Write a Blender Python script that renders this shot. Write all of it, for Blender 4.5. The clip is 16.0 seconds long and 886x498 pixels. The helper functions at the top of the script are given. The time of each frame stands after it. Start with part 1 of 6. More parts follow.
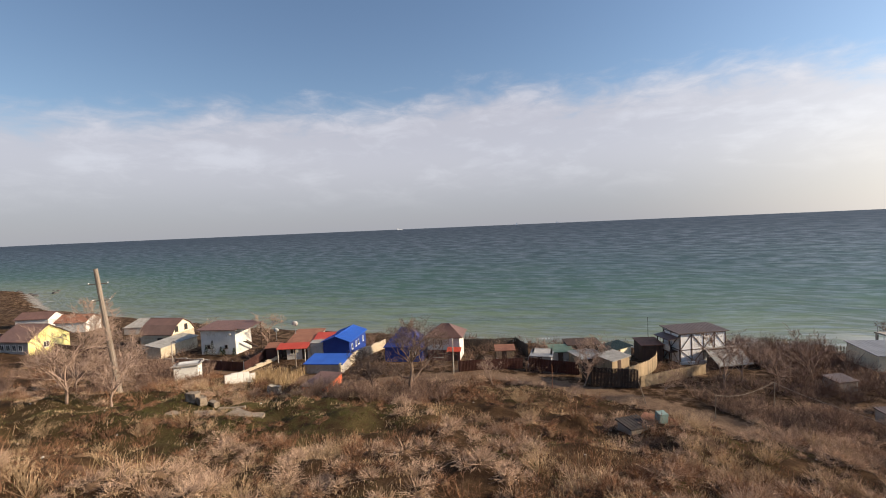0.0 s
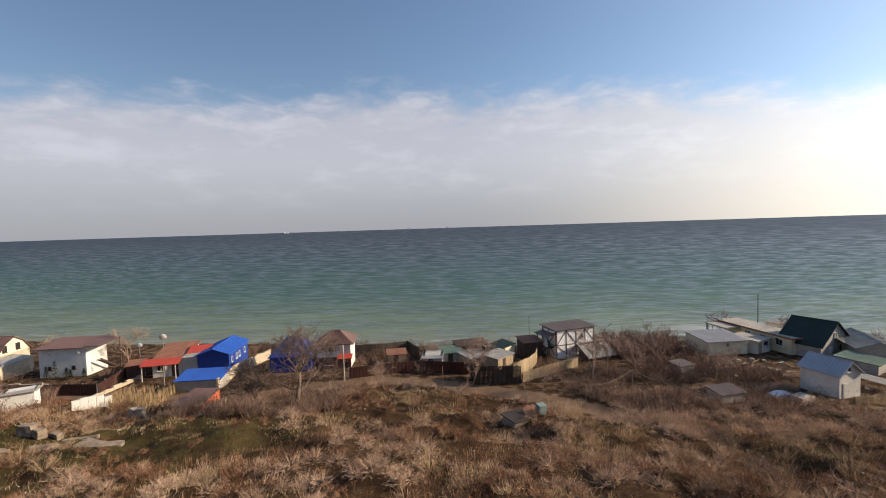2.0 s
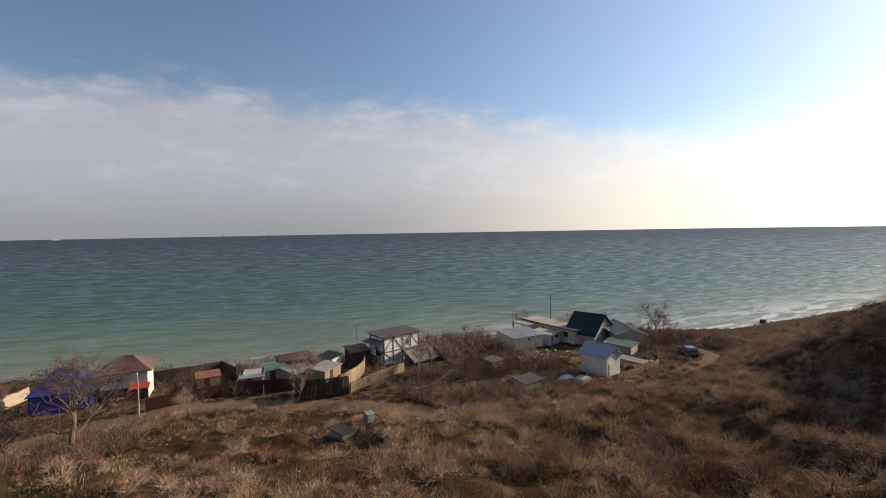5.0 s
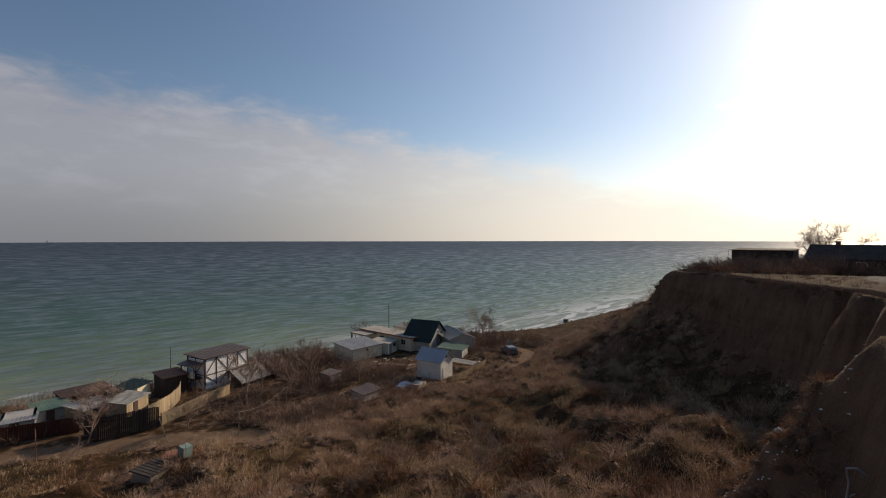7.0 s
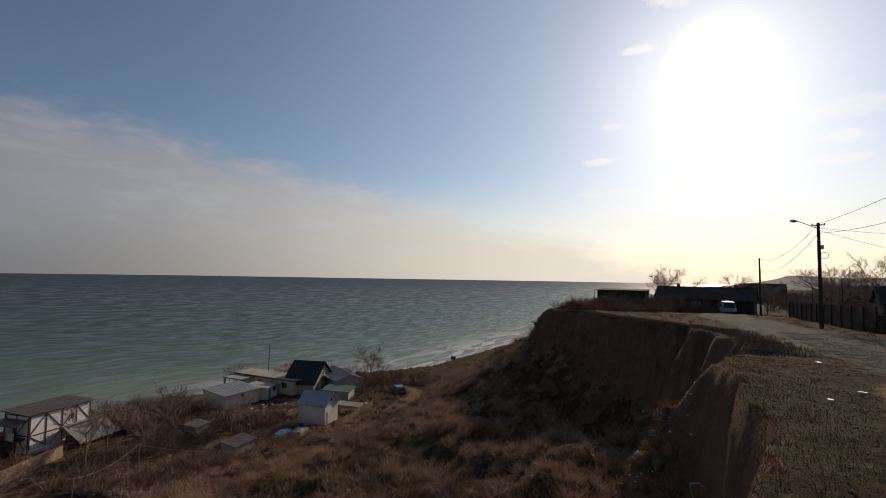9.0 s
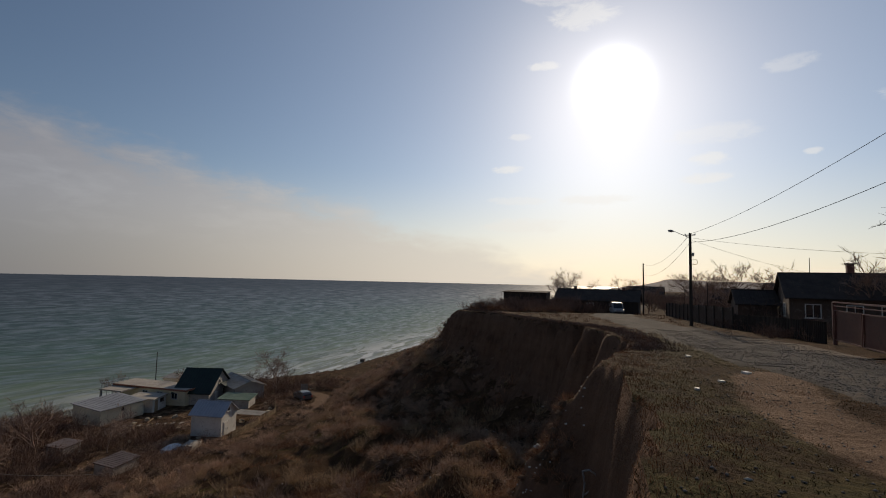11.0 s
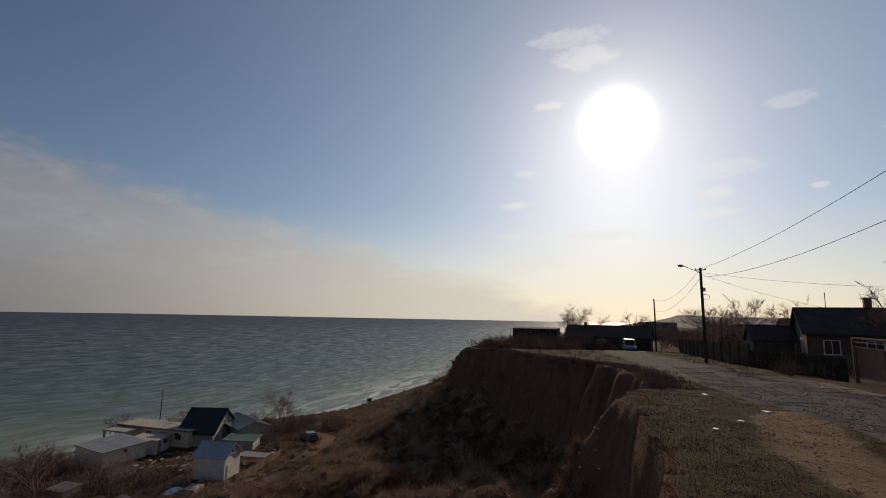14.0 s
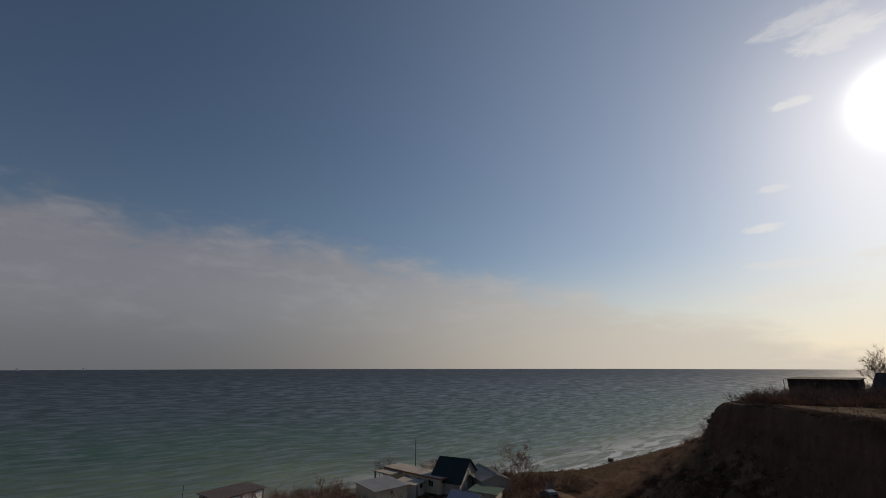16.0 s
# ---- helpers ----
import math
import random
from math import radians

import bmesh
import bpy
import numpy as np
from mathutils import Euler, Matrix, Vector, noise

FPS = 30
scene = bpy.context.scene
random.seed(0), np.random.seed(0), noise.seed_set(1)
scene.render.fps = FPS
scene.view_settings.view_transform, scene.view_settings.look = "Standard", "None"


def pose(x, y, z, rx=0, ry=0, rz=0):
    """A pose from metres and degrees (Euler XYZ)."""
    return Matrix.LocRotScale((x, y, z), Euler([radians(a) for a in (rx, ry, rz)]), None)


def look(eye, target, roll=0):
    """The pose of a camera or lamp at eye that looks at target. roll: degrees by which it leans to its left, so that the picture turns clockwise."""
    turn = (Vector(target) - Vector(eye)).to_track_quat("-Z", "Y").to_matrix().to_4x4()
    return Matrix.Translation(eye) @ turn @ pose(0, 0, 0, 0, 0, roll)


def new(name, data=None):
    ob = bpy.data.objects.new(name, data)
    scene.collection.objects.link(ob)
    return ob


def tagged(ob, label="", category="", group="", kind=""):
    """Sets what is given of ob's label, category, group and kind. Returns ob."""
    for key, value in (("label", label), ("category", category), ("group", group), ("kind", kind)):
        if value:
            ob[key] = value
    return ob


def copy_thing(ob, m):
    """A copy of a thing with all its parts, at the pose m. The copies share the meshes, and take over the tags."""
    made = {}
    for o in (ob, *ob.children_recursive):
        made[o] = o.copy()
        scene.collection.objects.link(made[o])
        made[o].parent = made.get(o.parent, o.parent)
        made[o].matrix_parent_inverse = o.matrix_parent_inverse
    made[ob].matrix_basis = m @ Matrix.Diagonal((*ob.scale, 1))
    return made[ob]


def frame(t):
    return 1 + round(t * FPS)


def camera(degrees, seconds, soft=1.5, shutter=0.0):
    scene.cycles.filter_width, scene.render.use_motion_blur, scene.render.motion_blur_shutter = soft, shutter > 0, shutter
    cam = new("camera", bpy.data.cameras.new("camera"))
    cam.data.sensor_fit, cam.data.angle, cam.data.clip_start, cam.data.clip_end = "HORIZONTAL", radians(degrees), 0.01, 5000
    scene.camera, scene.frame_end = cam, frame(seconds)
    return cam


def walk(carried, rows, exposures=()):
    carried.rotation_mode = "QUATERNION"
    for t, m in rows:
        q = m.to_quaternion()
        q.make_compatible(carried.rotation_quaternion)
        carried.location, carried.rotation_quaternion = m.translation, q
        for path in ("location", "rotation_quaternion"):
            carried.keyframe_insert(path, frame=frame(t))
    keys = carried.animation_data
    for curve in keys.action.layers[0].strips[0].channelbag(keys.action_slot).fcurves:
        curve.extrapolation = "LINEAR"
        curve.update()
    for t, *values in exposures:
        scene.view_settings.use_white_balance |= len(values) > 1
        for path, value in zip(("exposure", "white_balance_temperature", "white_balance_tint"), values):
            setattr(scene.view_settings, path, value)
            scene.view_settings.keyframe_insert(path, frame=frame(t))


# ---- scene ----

# ---- camera: a slow pan by someone standing on the bluff ----
EYE = (0.0, 0.0, 25.0)
cam = camera(88.35, 16.0, soft=1.0)
TURNS = [
    (0.0, 8.09, -2.97, 2.46),
    (0.5, 3.69, -2.90, 2.65),
    (1.0, 0.00, -2.80, 2.58),
    (1.5, -3.08, -2.85, 2.42),
    (2.0, -5.43, -2.93, 1.77),
    (2.5, -6.65, -2.05, 0.89),
    (3.0, -9.62, -1.93, 0.72),
    (3.5, -13.11, -1.83, 1.25),
    (3.7, -15.29, -1.82, 1.45),
    (5.8, -33.94, -2.29, 0.94),
    (6.0, -36.09, -2.18, 1.10),
    (6.5, -41.78, -1.92, 0.16),
    (7.0, -46.86, -1.26, 0.07),
    (7.5, -51.80, 0.94, 0.46),
    (8.0, -53.67, 1.96, -1.53),
    (8.5, -56.52, 2.93, -0.58),
    (8.7, -58.22, 3.26, -0.63),
    (10.8, -70.26, 3.89, -1.42),
    (11.0, -71.62, 3.96, -1.30),
    (11.5, -75.79, 3.18, -1.17),
    (12.0, -79.32, 2.88, -1.15),
    (12.5, -79.56, 2.65, -0.75),
    (13.0, -78.02, 3.20, -0.10),
    (13.5, -75.02, 6.12, -0.48),
    (14.0, -70.61, 8.49, -1.07),
    (14.5, -63.40, 11.43, -0.07),
    (15.0, -54.78, 13.83, 0.20),
    (15.5, -48.11, 15.09, 0.02),
    (16.0, -43.23, 14.46, 0.04),
]
walk(cam, [(t, pose(*EYE, 90 + p, r, y)) for t, y, p, r in TURNS],
     exposures=[(0.0, 0.48), (2.0, 0.42), (3.7, 0.28), (5.8, 0.02), (6.4, -0.16), (7.0, -0.32), (8.5, -0.65), (11.0, -0.9),
                (13.0, -0.92), (14.5, -1.03), (15.5, -1.07), (16.0, -1.08)])

# ---- world and sun ----
SUN_AZ, SUN_EL = 92.1, 22.8      # degrees clockwise from the sea view (+y), and above the horizon
SUN = Vector((math.sin(radians(SUN_AZ)) * math.cos(radians(SUN_EL)), math.cos(radians(SUN_AZ)) * math.cos(radians(SUN_EL)), math.sin(radians(SUN_EL))))


class Nodes:
    """Small helper for node trees."""

    def __init__(self, tree):
        self.tree = tree
        tree.nodes.clear()

    def add(self, kind, settings=None, **inputs):
        n = self.tree.nodes.new(kind)
        for k, v in (settings or {}).items():
            setattr(n, k, v)
        for k, v in inputs.items():
            self.put(n, k, v)
        return n

    def put(self, n, key, v):
        sock = n.inputs[int(key[1:])] if key[0] == "i" and key[1:].isdigit() else n.inputs[key.replace("_", " ")]
        if isinstance(v, bpy.types.NodeSocket):
            self.tree.links.new(v, sock)
        elif isinstance(v, bpy.types.Node):
            self.tree.links.new(v.outputs[0], sock)
        else:
            sock.default_value = v

    def math(self, op, a, b=0.0, c=0.0, clamp=False):
        return self.add("ShaderNodeMath", {"operation": op, "use_clamp": clamp}, i0=a, i1=b, i2=c).outputs[0]

    def mix(self, fac, a, b, blend="MIX"):
        return self.add("ShaderNodeMixRGB", {"blend_type": blend}, i0=fac, i1=a, i2=b).outputs[0]

    def noise(self, vec, scale, detail=4.0, rough=0.55, distort=0.0):
        n = self.add("ShaderNodeTexNoise", Scale=scale, Detail=detail, Roughness=rough, Distortion=distort)
        if vec is not None:
            self.put(n, "Vector", vec)
        return n.outputs[0]

    def ramp(self, fac, *stops):
        n = self.add("ShaderNodeValToRGB", i0=fac)
        e = n.color_ramp.elements
        while len(e) < len(stops):
            e.new(0.5)
        for el, (p, c) in zip(e, stops):
            el.position = p
            el.color = c if len(c) == 4 else (*c, 1)
        return n.outputs[0]

    def step(self, x, lo, hi):
        return self.add("ShaderNodeMapRange", {"interpolation_type": "SMOOTHSTEP"}, i0=x, i1=lo, i2=hi, i3=0.0, i4=1.0).outputs[0]


world = bpy.data.worlds.new("sky")
scene.world = world
world.use_nodes = True
W = Nodes(world.node_tree)
way = W.add("ShaderNodeTexCoord").outputs["Generated"]
sep = W.add("ShaderNodeSeparateXYZ", i0=way)
azimuth = W.math("MULTIPLY", W.math("ARCTAN2", sep.outputs[0], sep.outputs[1]), 57.2958)
height = W.math("MULTIPLY", W.math("ARCSINE", sep.outputs[2]), 57.2958)
sky = W.add("ShaderNodeTexSky", {"sky_type": "NISHITA", "sun_disc": False, "sun_elevation": radians(SUN_EL), "sun_rotation": radians(SUN_AZ),
                                 "altitude": 30.0, "air_density": 1.0, "dust_density": 0.45, "ozone_density": 1.6})
clear = W.mix(1.0, sky.outputs[0], (0.104, 0.1035, 0.1065, 1), "MULTIPLY")
near_sun = W.add("ShaderNodeVectorMath", {"operation": "DOT_PRODUCT"}, i0=way, i1=tuple(SUN)).outputs["Value"]
clear = W.mix(1.0, clear, W.math("ADD", 0.74, W.math("MULTIPLY", W.step(near_sun, -0.8, 0.5), 0.32)), "MULTIPLY")
near_sun = W.math("MAXIMUM", near_sun, 0.0)
# a bank of cloud over the sea, whose upper edge sinks towards the sun
edge = W.add("ShaderNodeFloatCurve", Value=W.math("MULTIPLY_ADD", azimuth, 1 / 150, 60 / 150))
pts = edge.mapping.curves[0].points
BANK = [(-60, 12.5), (-50, 12.5), (-42, 13), (-31, 14.5), (-17, 14.6), (-2, 16.4), (13, 15.4), (28, 15.2), (37, 13.6), (46, 11.8), (57, 9.6), (66, 7.2), (76, 4.4), (90, 0.5)]
while len(pts) < len(BANK):
    pts.new(0.5, 0.5)
for q, (a, e) in zip(pts, BANK):
    q.location = ((a + 60) / 150, e / 20)
edge.mapping.update()
edge_el = W.math("MULTIPLY", edge, 20.0)
flat = W.add("ShaderNodeCombineXYZ", i0=W.math("MULTIPLY", azimuth, 0.1), i1=W.math("MULTIPLY", height, 0.28))
wisps = W.noise(flat, 1.9, 7.0, 0.6, 0.4)
rags = W.noise(flat, 0.7, 5.0, 0.55)
torn = W.math("ADD", W.math("MULTIPLY", W.math("SUBTRACT", wisps, 0.5), 7.0), W.math("MULTIPLY", W.math("SUBTRACT", rags, 0.5), 4.5))
inside = W.math("ADD", W.math("SUBTRACT", edge_el, height), torn)
bank = W.math("MULTIPLY", W.step(inside, -1.4, 3.4), W.math("ADD", 0.80, W.math("MULTIPLY", W.step(height, 10.0, 2.0), 0.1)))
warm = W.math("POWER", near_sun, 2.6)
cloud = W.mix(warm, (0.43, 0.415, 0.455, 1), (1.05, 0.97, 0.86, 1))
cloud = W.mix(W.step(height, 9.0, 0.0), cloud, W.mix(warm, (0.275, 0.285, 0.325, 1), (1.08, 0.95, 0.79, 1)))
cloud = W.mix(W.math("MULTIPLY", W.step(W.math("ADD", W.math("MULTIPLY", rags, 0.5), W.math("MULTIPLY", wisps, 0.5)), 0.46, 0.66), W.math("MULTIPLY", W.step(height, 1.0, 9.0), 0.30)), cloud, W.mix(warm, (0.70, 0.70, 0.75, 1), (1.4, 1.28, 1.1, 1)))
seen = W.mix(bank, clear, cloud)
# small puffs round the sun: azimuth, height, half width, half height, all in degrees, and density
PUFFS = [(88.6, 30.2, 3.8, 1.3, 0.7), (86.5, 32.5, 5.0, 1.0, 0.5), (83.8, 25.5, 2.0, 0.45, 0.8), (81.0, 17.7, 1.4, 0.4, 0.6), (79.3, 13.9, 1.8, 0.5, 0.9), (102.1, 13.8, 1.8, 0.7, 0.8), (101.7, 11.8, 2.6, 0.6, 0.8),
         (102.5, 16.4, 4.2, 1.0, 0.45), (111.0, 13.4, 0.8, 0.35, 0.7), (120.7, 17.5, 4.2, 1.2, 0.8), (119.5, 20.3, 1.2, 0.6, 0.6), (109.3, 22.0, 2.2, 0.7, 0.4), (89.8, 10.0, 4.4, 0.6, 0.7), (80.9, 10.0, 3.8, 0.5, 0.5), (81.5, 7.0, 5.0, 0.9, 0.6)]
fray = W.noise(W.add("ShaderNodeCombineXYZ", i0=W.math("MULTIPLY", azimuth, 0.45), i1=W.math("MULTIPLY", height, 1.1)), 1.0, 5.0, 0.65, 0.5)
fray = W.math("MULTIPLY", W.math("SUBTRACT", fray, 0.5), 3.4)
puff = 0.0
for a, e, w, h, k in PUFFS:
    u = W.math("MULTIPLY", W.math("SUBTRACT", azimuth, a), 1 / w)
    v = W.math("MULTIPLY", W.math("SUBTRACT", height, e), 1 / h)
    r = W.math("ADD", W.math("ADD", W.math("MULTIPLY", u, u), W.math("MULTIPLY", v, v)), fray)
    puff = W.math("MAXIMUM", puff, W.math("MULTIPLY", W.step(r, 1.5, 0.1), k))
seen = W.mix(W.math("MULTIPLY", puff, 0.65), seen, (1.45, 1.36, 1.22, 1))
haze = W.math("MULTIPLY", W.step(height, 14.0, -1.0), W.math("POWER", near_sun, 2.8))
seen = W.mix(W.math("MULTIPLY", haze, 0.9), seen, (1.30, 1.14, 0.90, 1))
disc = W.math("ADD", W.math("MULTIPLY", W.math("POWER", near_sun, 1300.0), 9.0), W.math("MULTIPLY", W.math("POWER", near_sun, 90.0), 0.28))
seen = W.mix(1.0, seen, W.mix(1.0, (1.0, 0.98, 0.94, 1), disc, "MULTIPLY"), "ADD")
seen = W.mix(1.0, seen, W.mix(1.0, (0.245, 0.275, 0.315, 1), W.math("POWER", near_sun, 3.7), "MULTIPLY"), "ADD")
back = W.add("ShaderNodeBackground", Color=seen, Strength=1.0)
W.add("ShaderNodeOutputWorld", Surface=back)

lamp = bpy.data.lights.new("sun", "SUN")
lamp.energy, lamp.angle, lamp.color = 5.0, radians(0.55), (1.0, 0.80, 0.58)
sun = new("sun", lamp)
sun.matrix_world = look((0, 0, 200), Vector((0, 0, 200)) - SUN)


# ---- materials ----
def material(name, dark, light, scale=1.0, rough=0.8, bump=0.3, fine=14.0, metal=0.0, stretch=(1, 1, 1), spots=None, per_object=0.0, spec=0.4):
    """Two colours mixed by coarse and fine grain in metres, with fine relief; spots: a third colour for stains and wear."""
    m = bpy.data.materials.new(name)
    m.use_nodes = True
    N = Nodes(m.node_tree)
    at = N.add("ShaderNodeMapping", i0=N.add("ShaderNodeTexCoord").outputs["Object"], Scale=stretch).outputs[0]
    coarse, grain = N.noise(at, scale, 5.0, 0.6, 0.3), N.noise(at, scale * fine, 4.0, 0.65)
    f = N.math("ADD", N.math("MULTIPLY", coarse, 0.65), N.math("MULTIPLY", grain, 0.35))
    col = N.ramp(f, (0.34, dark), (0.66, light))
    if spots:
        col = N.mix(N.math("MULTIPLY", N.step(N.noise(at, scale * 2.7, 6.0, 0.65, 0.8), 0.56, 0.68), 0.7), col, (*spots, 1))
    if per_object:
        r = N.add("ShaderNodeObjectInfo").outputs["Random"]
        col = N.mix(1.0, col, N.ramp(r, (0.0, (1 - per_object,) * 3), (1.0, (1 + per_object,) * 3)), "MULTIPLY")
    b = N.add("ShaderNodeBump", Strength=bump, Distance=0.05, Height=N.math("ADD", grain, coarse))
    s = N.add("ShaderNodeBsdfPrincipled", Base_Color=col, Metallic=metal, Normal=b,
              Roughness=N.math("ADD", N.math("MULTIPLY", grain, 0.2), rough - 0.1))
    N.put(s, "Specular IOR Level", spec)
    N.add("ShaderNodeOutputMaterial", Surface=s)
    return m


M = {}


def ground_material():
    m = bpy.data.materials.new("earth")
    m.use_nodes = True
    N = Nodes(m.node_tree)
    geo = N.add("ShaderNodeNewGeometry")
    at, up = geo.outputs["Position"], N.add("ShaderNodeSeparateXYZ", i0=geo.outputs["True Normal"]).outputs[2]
    kind = N.add("ShaderNodeAttribute", {"attribute_name": "kind"})
    sand, track = N.add("ShaderNodeSeparateColor", i0=kind.outputs["Color"]).outputs[:2]
    lawn = N.add("ShaderNodeSeparateColor", i0=kind.outputs["Color"]).outputs[2]
    big, mid, fine = N.noise(at, 0.09, 5.0, 0.6, 0.5), N.noise(at, 0.8, 5.0, 0.65), N.noise(at, 9.0, 5.0, 0.7)
    # both ramps are darkened: the shade between tufts is put into the colour
    dry = N.ramp(N.math("ADD", N.math("MULTIPLY", mid, 0.6), N.math("MULTIPLY", fine, 0.4)),
                 (0.33, (0.020, 0.012, 0.007)), (0.52, (0.062, 0.036, 0.019)), (0.68, (0.15, 0.094, 0.052)))
    green = N.ramp(fine, (0.3, (0.024, 0.021, 0.009)), (0.7, (0.095, 0.076, 0.030)))
    g = N.math("MULTIPLY", N.step(N.math("ADD", N.math("MULTIPLY", mid, 0.5), N.math("MULTIPLY", big, 0.8)), 0.72, 0.86), 0.5)
    col = N.mix(N.math("MAXIMUM", g, N.math("MULTIPLY", lawn, N.step(mid, 0.36, 0.56))), dry, green)
    layers = N.noise(N.add("ShaderNodeMapping", i0=at, Scale=(1.3, 1.3, 0.35)), 0.9, 6.0, 0.65, 0.4)
    bands = N.noise(N.add("ShaderNodeMapping", i0=at, Scale=(0.15, 0.15, 1.0)), 0.8, 4.0, 0.6, 0.3)
    layers = N.math("ADD", N.math("MULTIPLY", layers, 0.6), N.math("MULTIPLY", bands, 0.4))
    clay = N.ramp(N.math("ADD", N.math("MULTIPLY", layers, 0.7), N.math("MULTIPLY", fine, 0.3)), (0.32, (0.058, 0.033, 0.021)), (0.68, (0.20, 0.122, 0.080)))
    col = N.mix(N.step(N.math("ADD", up, N.math("MULTIPLY", N.math("SUBTRACT", mid, 0.5), 0.3)), 0.78, 0.62), col, clay)
    dirt = N.ramp(N.math("ADD", N.math("MULTIPLY", mid, 0.5), N.math("MULTIPLY", fine, 0.5)), (0.34, (0.09, 0.058, 0.038)), (0.66, (0.255, 0.172, 0.114)))
    col = N.mix(N.step(N.math("ADD", track, N.math("MULTIPLY", N.math("SUBTRACT", mid, 0.5), 0.7)), 0.4, 0.62), col, dirt)
    shingle = N.ramp(fine, (0.3, (0.12, 0.11, 0.10)), (0.7, (0.42, 0.39, 0.34)))
    col = N.mix(N.step(N.math("ADD", sand, N.math("MULTIPLY", N.math("SUBTRACT", mid, 0.5), 0.4)), 0.4, 0.6), col, shingle)
    b = N.add("ShaderNodeBump", Strength=0.9, Distance=0.18, Height=N.math("ADD", N.math("MULTIPLY", mid, 1.2), N.math("MULTIPLY", fine, 0.5)))
    s = N.add("ShaderNodeBsdfPrincipled", Base_Color=col, Roughness=0.95, Normal=b)
    N.put(s, "Specular IOR Level", 0.04)
    N.add("ShaderNodeOutputMaterial", Surface=s)
    return m


def sea_material():
    m = bpy.data.materials.new("sea_water")
    m.use_nodes = True
    N = Nodes(m.node_tree)
    at = N.add("ShaderNodeNewGeometry").outputs["Position"]
    off = N.add("ShaderNodeAttribute", {"attribute_name": "offshore"}).outputs["Fac"]
    drift = N.noise(N.add("ShaderNodeMapping", i0=at, Scale=(0.35, 1, 1)), 0.022, 4.0, 0.6, 0.6)
    o = N.math("MULTIPLY", off, N.math("ADD", 0.55, N.math("MULTIPLY", drift, 0.9)))
    col = N.ramp(N.math("POWER", N.math("DIVIDE", o, 1500.0, clamp=True), 0.4),
                 (0.0, (0.28, 0.25, 0.155)), (0.20, (0.125, 0.170, 0.090)), (0.31, (0.036, 0.094, 0.057)), (0.42, (0.020, 0.061, 0.055)), (0.60, (0.013, 0.036, 0.047)), (1.0, (0.012, 0.027, 0.043)))
    # wavelets that lengthen with the distance from the shore
    far_out = N.math("POWER", N.math("ADD", off, 95.0), -0.6)
    crests = N.add("ShaderNodeCombineXYZ", i0=N.math("MULTIPLY", N.math("MULTIPLY", N.add("ShaderNodeSeparateXYZ", i0=at).outputs[0], far_out), 2.3), i1=N.math("MULTIPLY", far_out, 1500.0))
    near = N.noise(crests, 1.0, 4.0, 0.66, 0.3)
    swell = N.noise(N.add("ShaderNodeMapping", i0=at, Scale=(0.22, 1, 1)), 0.13, 4.0, 0.62, 0.3)
    far = N.noise(N.add("ShaderNodeMapping", i0=at, Scale=(0.3, 1, 1)), 0.02, 5.0, 0.7)
    # wave shading is put into the water colour as darker streaks
    col = N.mix(N.math("MULTIPLY", N.step(N.math("ADD", swell, N.math("MULTIPLY", near, 0.9)), 0.82, 1.04), N.math("SUBTRACT", 0.62, N.math("MULTIPLY", N.step(off, 100.0, 1300.0), 0.42))), col, N.mix(1.0, col, (0.40, 0.46, 0.54, 1), "MULTIPLY"))
    # broken water near the shingle, and rare white caps
    lines = N.noise(N.add("ShaderNodeMapping", i0=at, Scale=(0.25, 1, 1)), 0.16, 5.0, 0.65, 1.2)
    surf = N.math("MULTIPLY", N.step(lines, 0.47, 0.55), N.math("MULTIPLY", N.step(off, 30.0, 4.0), N.step(N.add("ShaderNodeSeparateXYZ", i0=at).outputs[0], 40.0, 90.0)))
    surf = N.math("MAXIMUM", surf, N.math("MULTIPLY", N.step(lines, 0.60, 0.68), N.step(off, 18.0, 2.0)))
    caps = N.math("MULTIPLY", N.step(near, 0.70, 0.74), N.step(swell, 0.57, 0.63))
    foam = N.math("MULTIPLY", N.math("MAXIMUM", surf, caps, clamp=True), 0.85)
    col = N.mix(foam, col, (0.72, 0.74, 0.74, 1))
    h = N.math("ADD", N.math("ADD", N.math("MULTIPLY", near, 0.5), N.math("MULTIPLY", swell, 1.4)), N.math("MULTIPLY", far, 5.0))
    b = N.add("ShaderNodeBump", Strength=N.math("SUBTRACT", 0.38, N.math("MULTIPLY", N.step(off, 40.0, 700.0), 0.34)), Distance=1.2, Height=h)
    body = N.add("ShaderNodeBsdfDiffuse", Color=col, Normal=b)
    shine = N.add("ShaderNodeBsdfGlossy", Color=(1, 1, 1, 1), Roughness=0.33, Normal=b)
    wet = N.math("MULTIPLY", N.math("ADD", 0.12, N.math("MULTIPLY", N.step(near, 0.36, 0.72), N.math("SUBTRACT", 0.22, N.math("MULTIPLY", N.step(off, 100.0, 1300.0), 0.13)))), N.math("SUBTRACT", 1.0, foam))
    s = N.add("ShaderNodeMixShader", i0=wet, i1=body, i2=shine)
    N.add("ShaderNodeOutputMaterial", Surface=s)
    return m


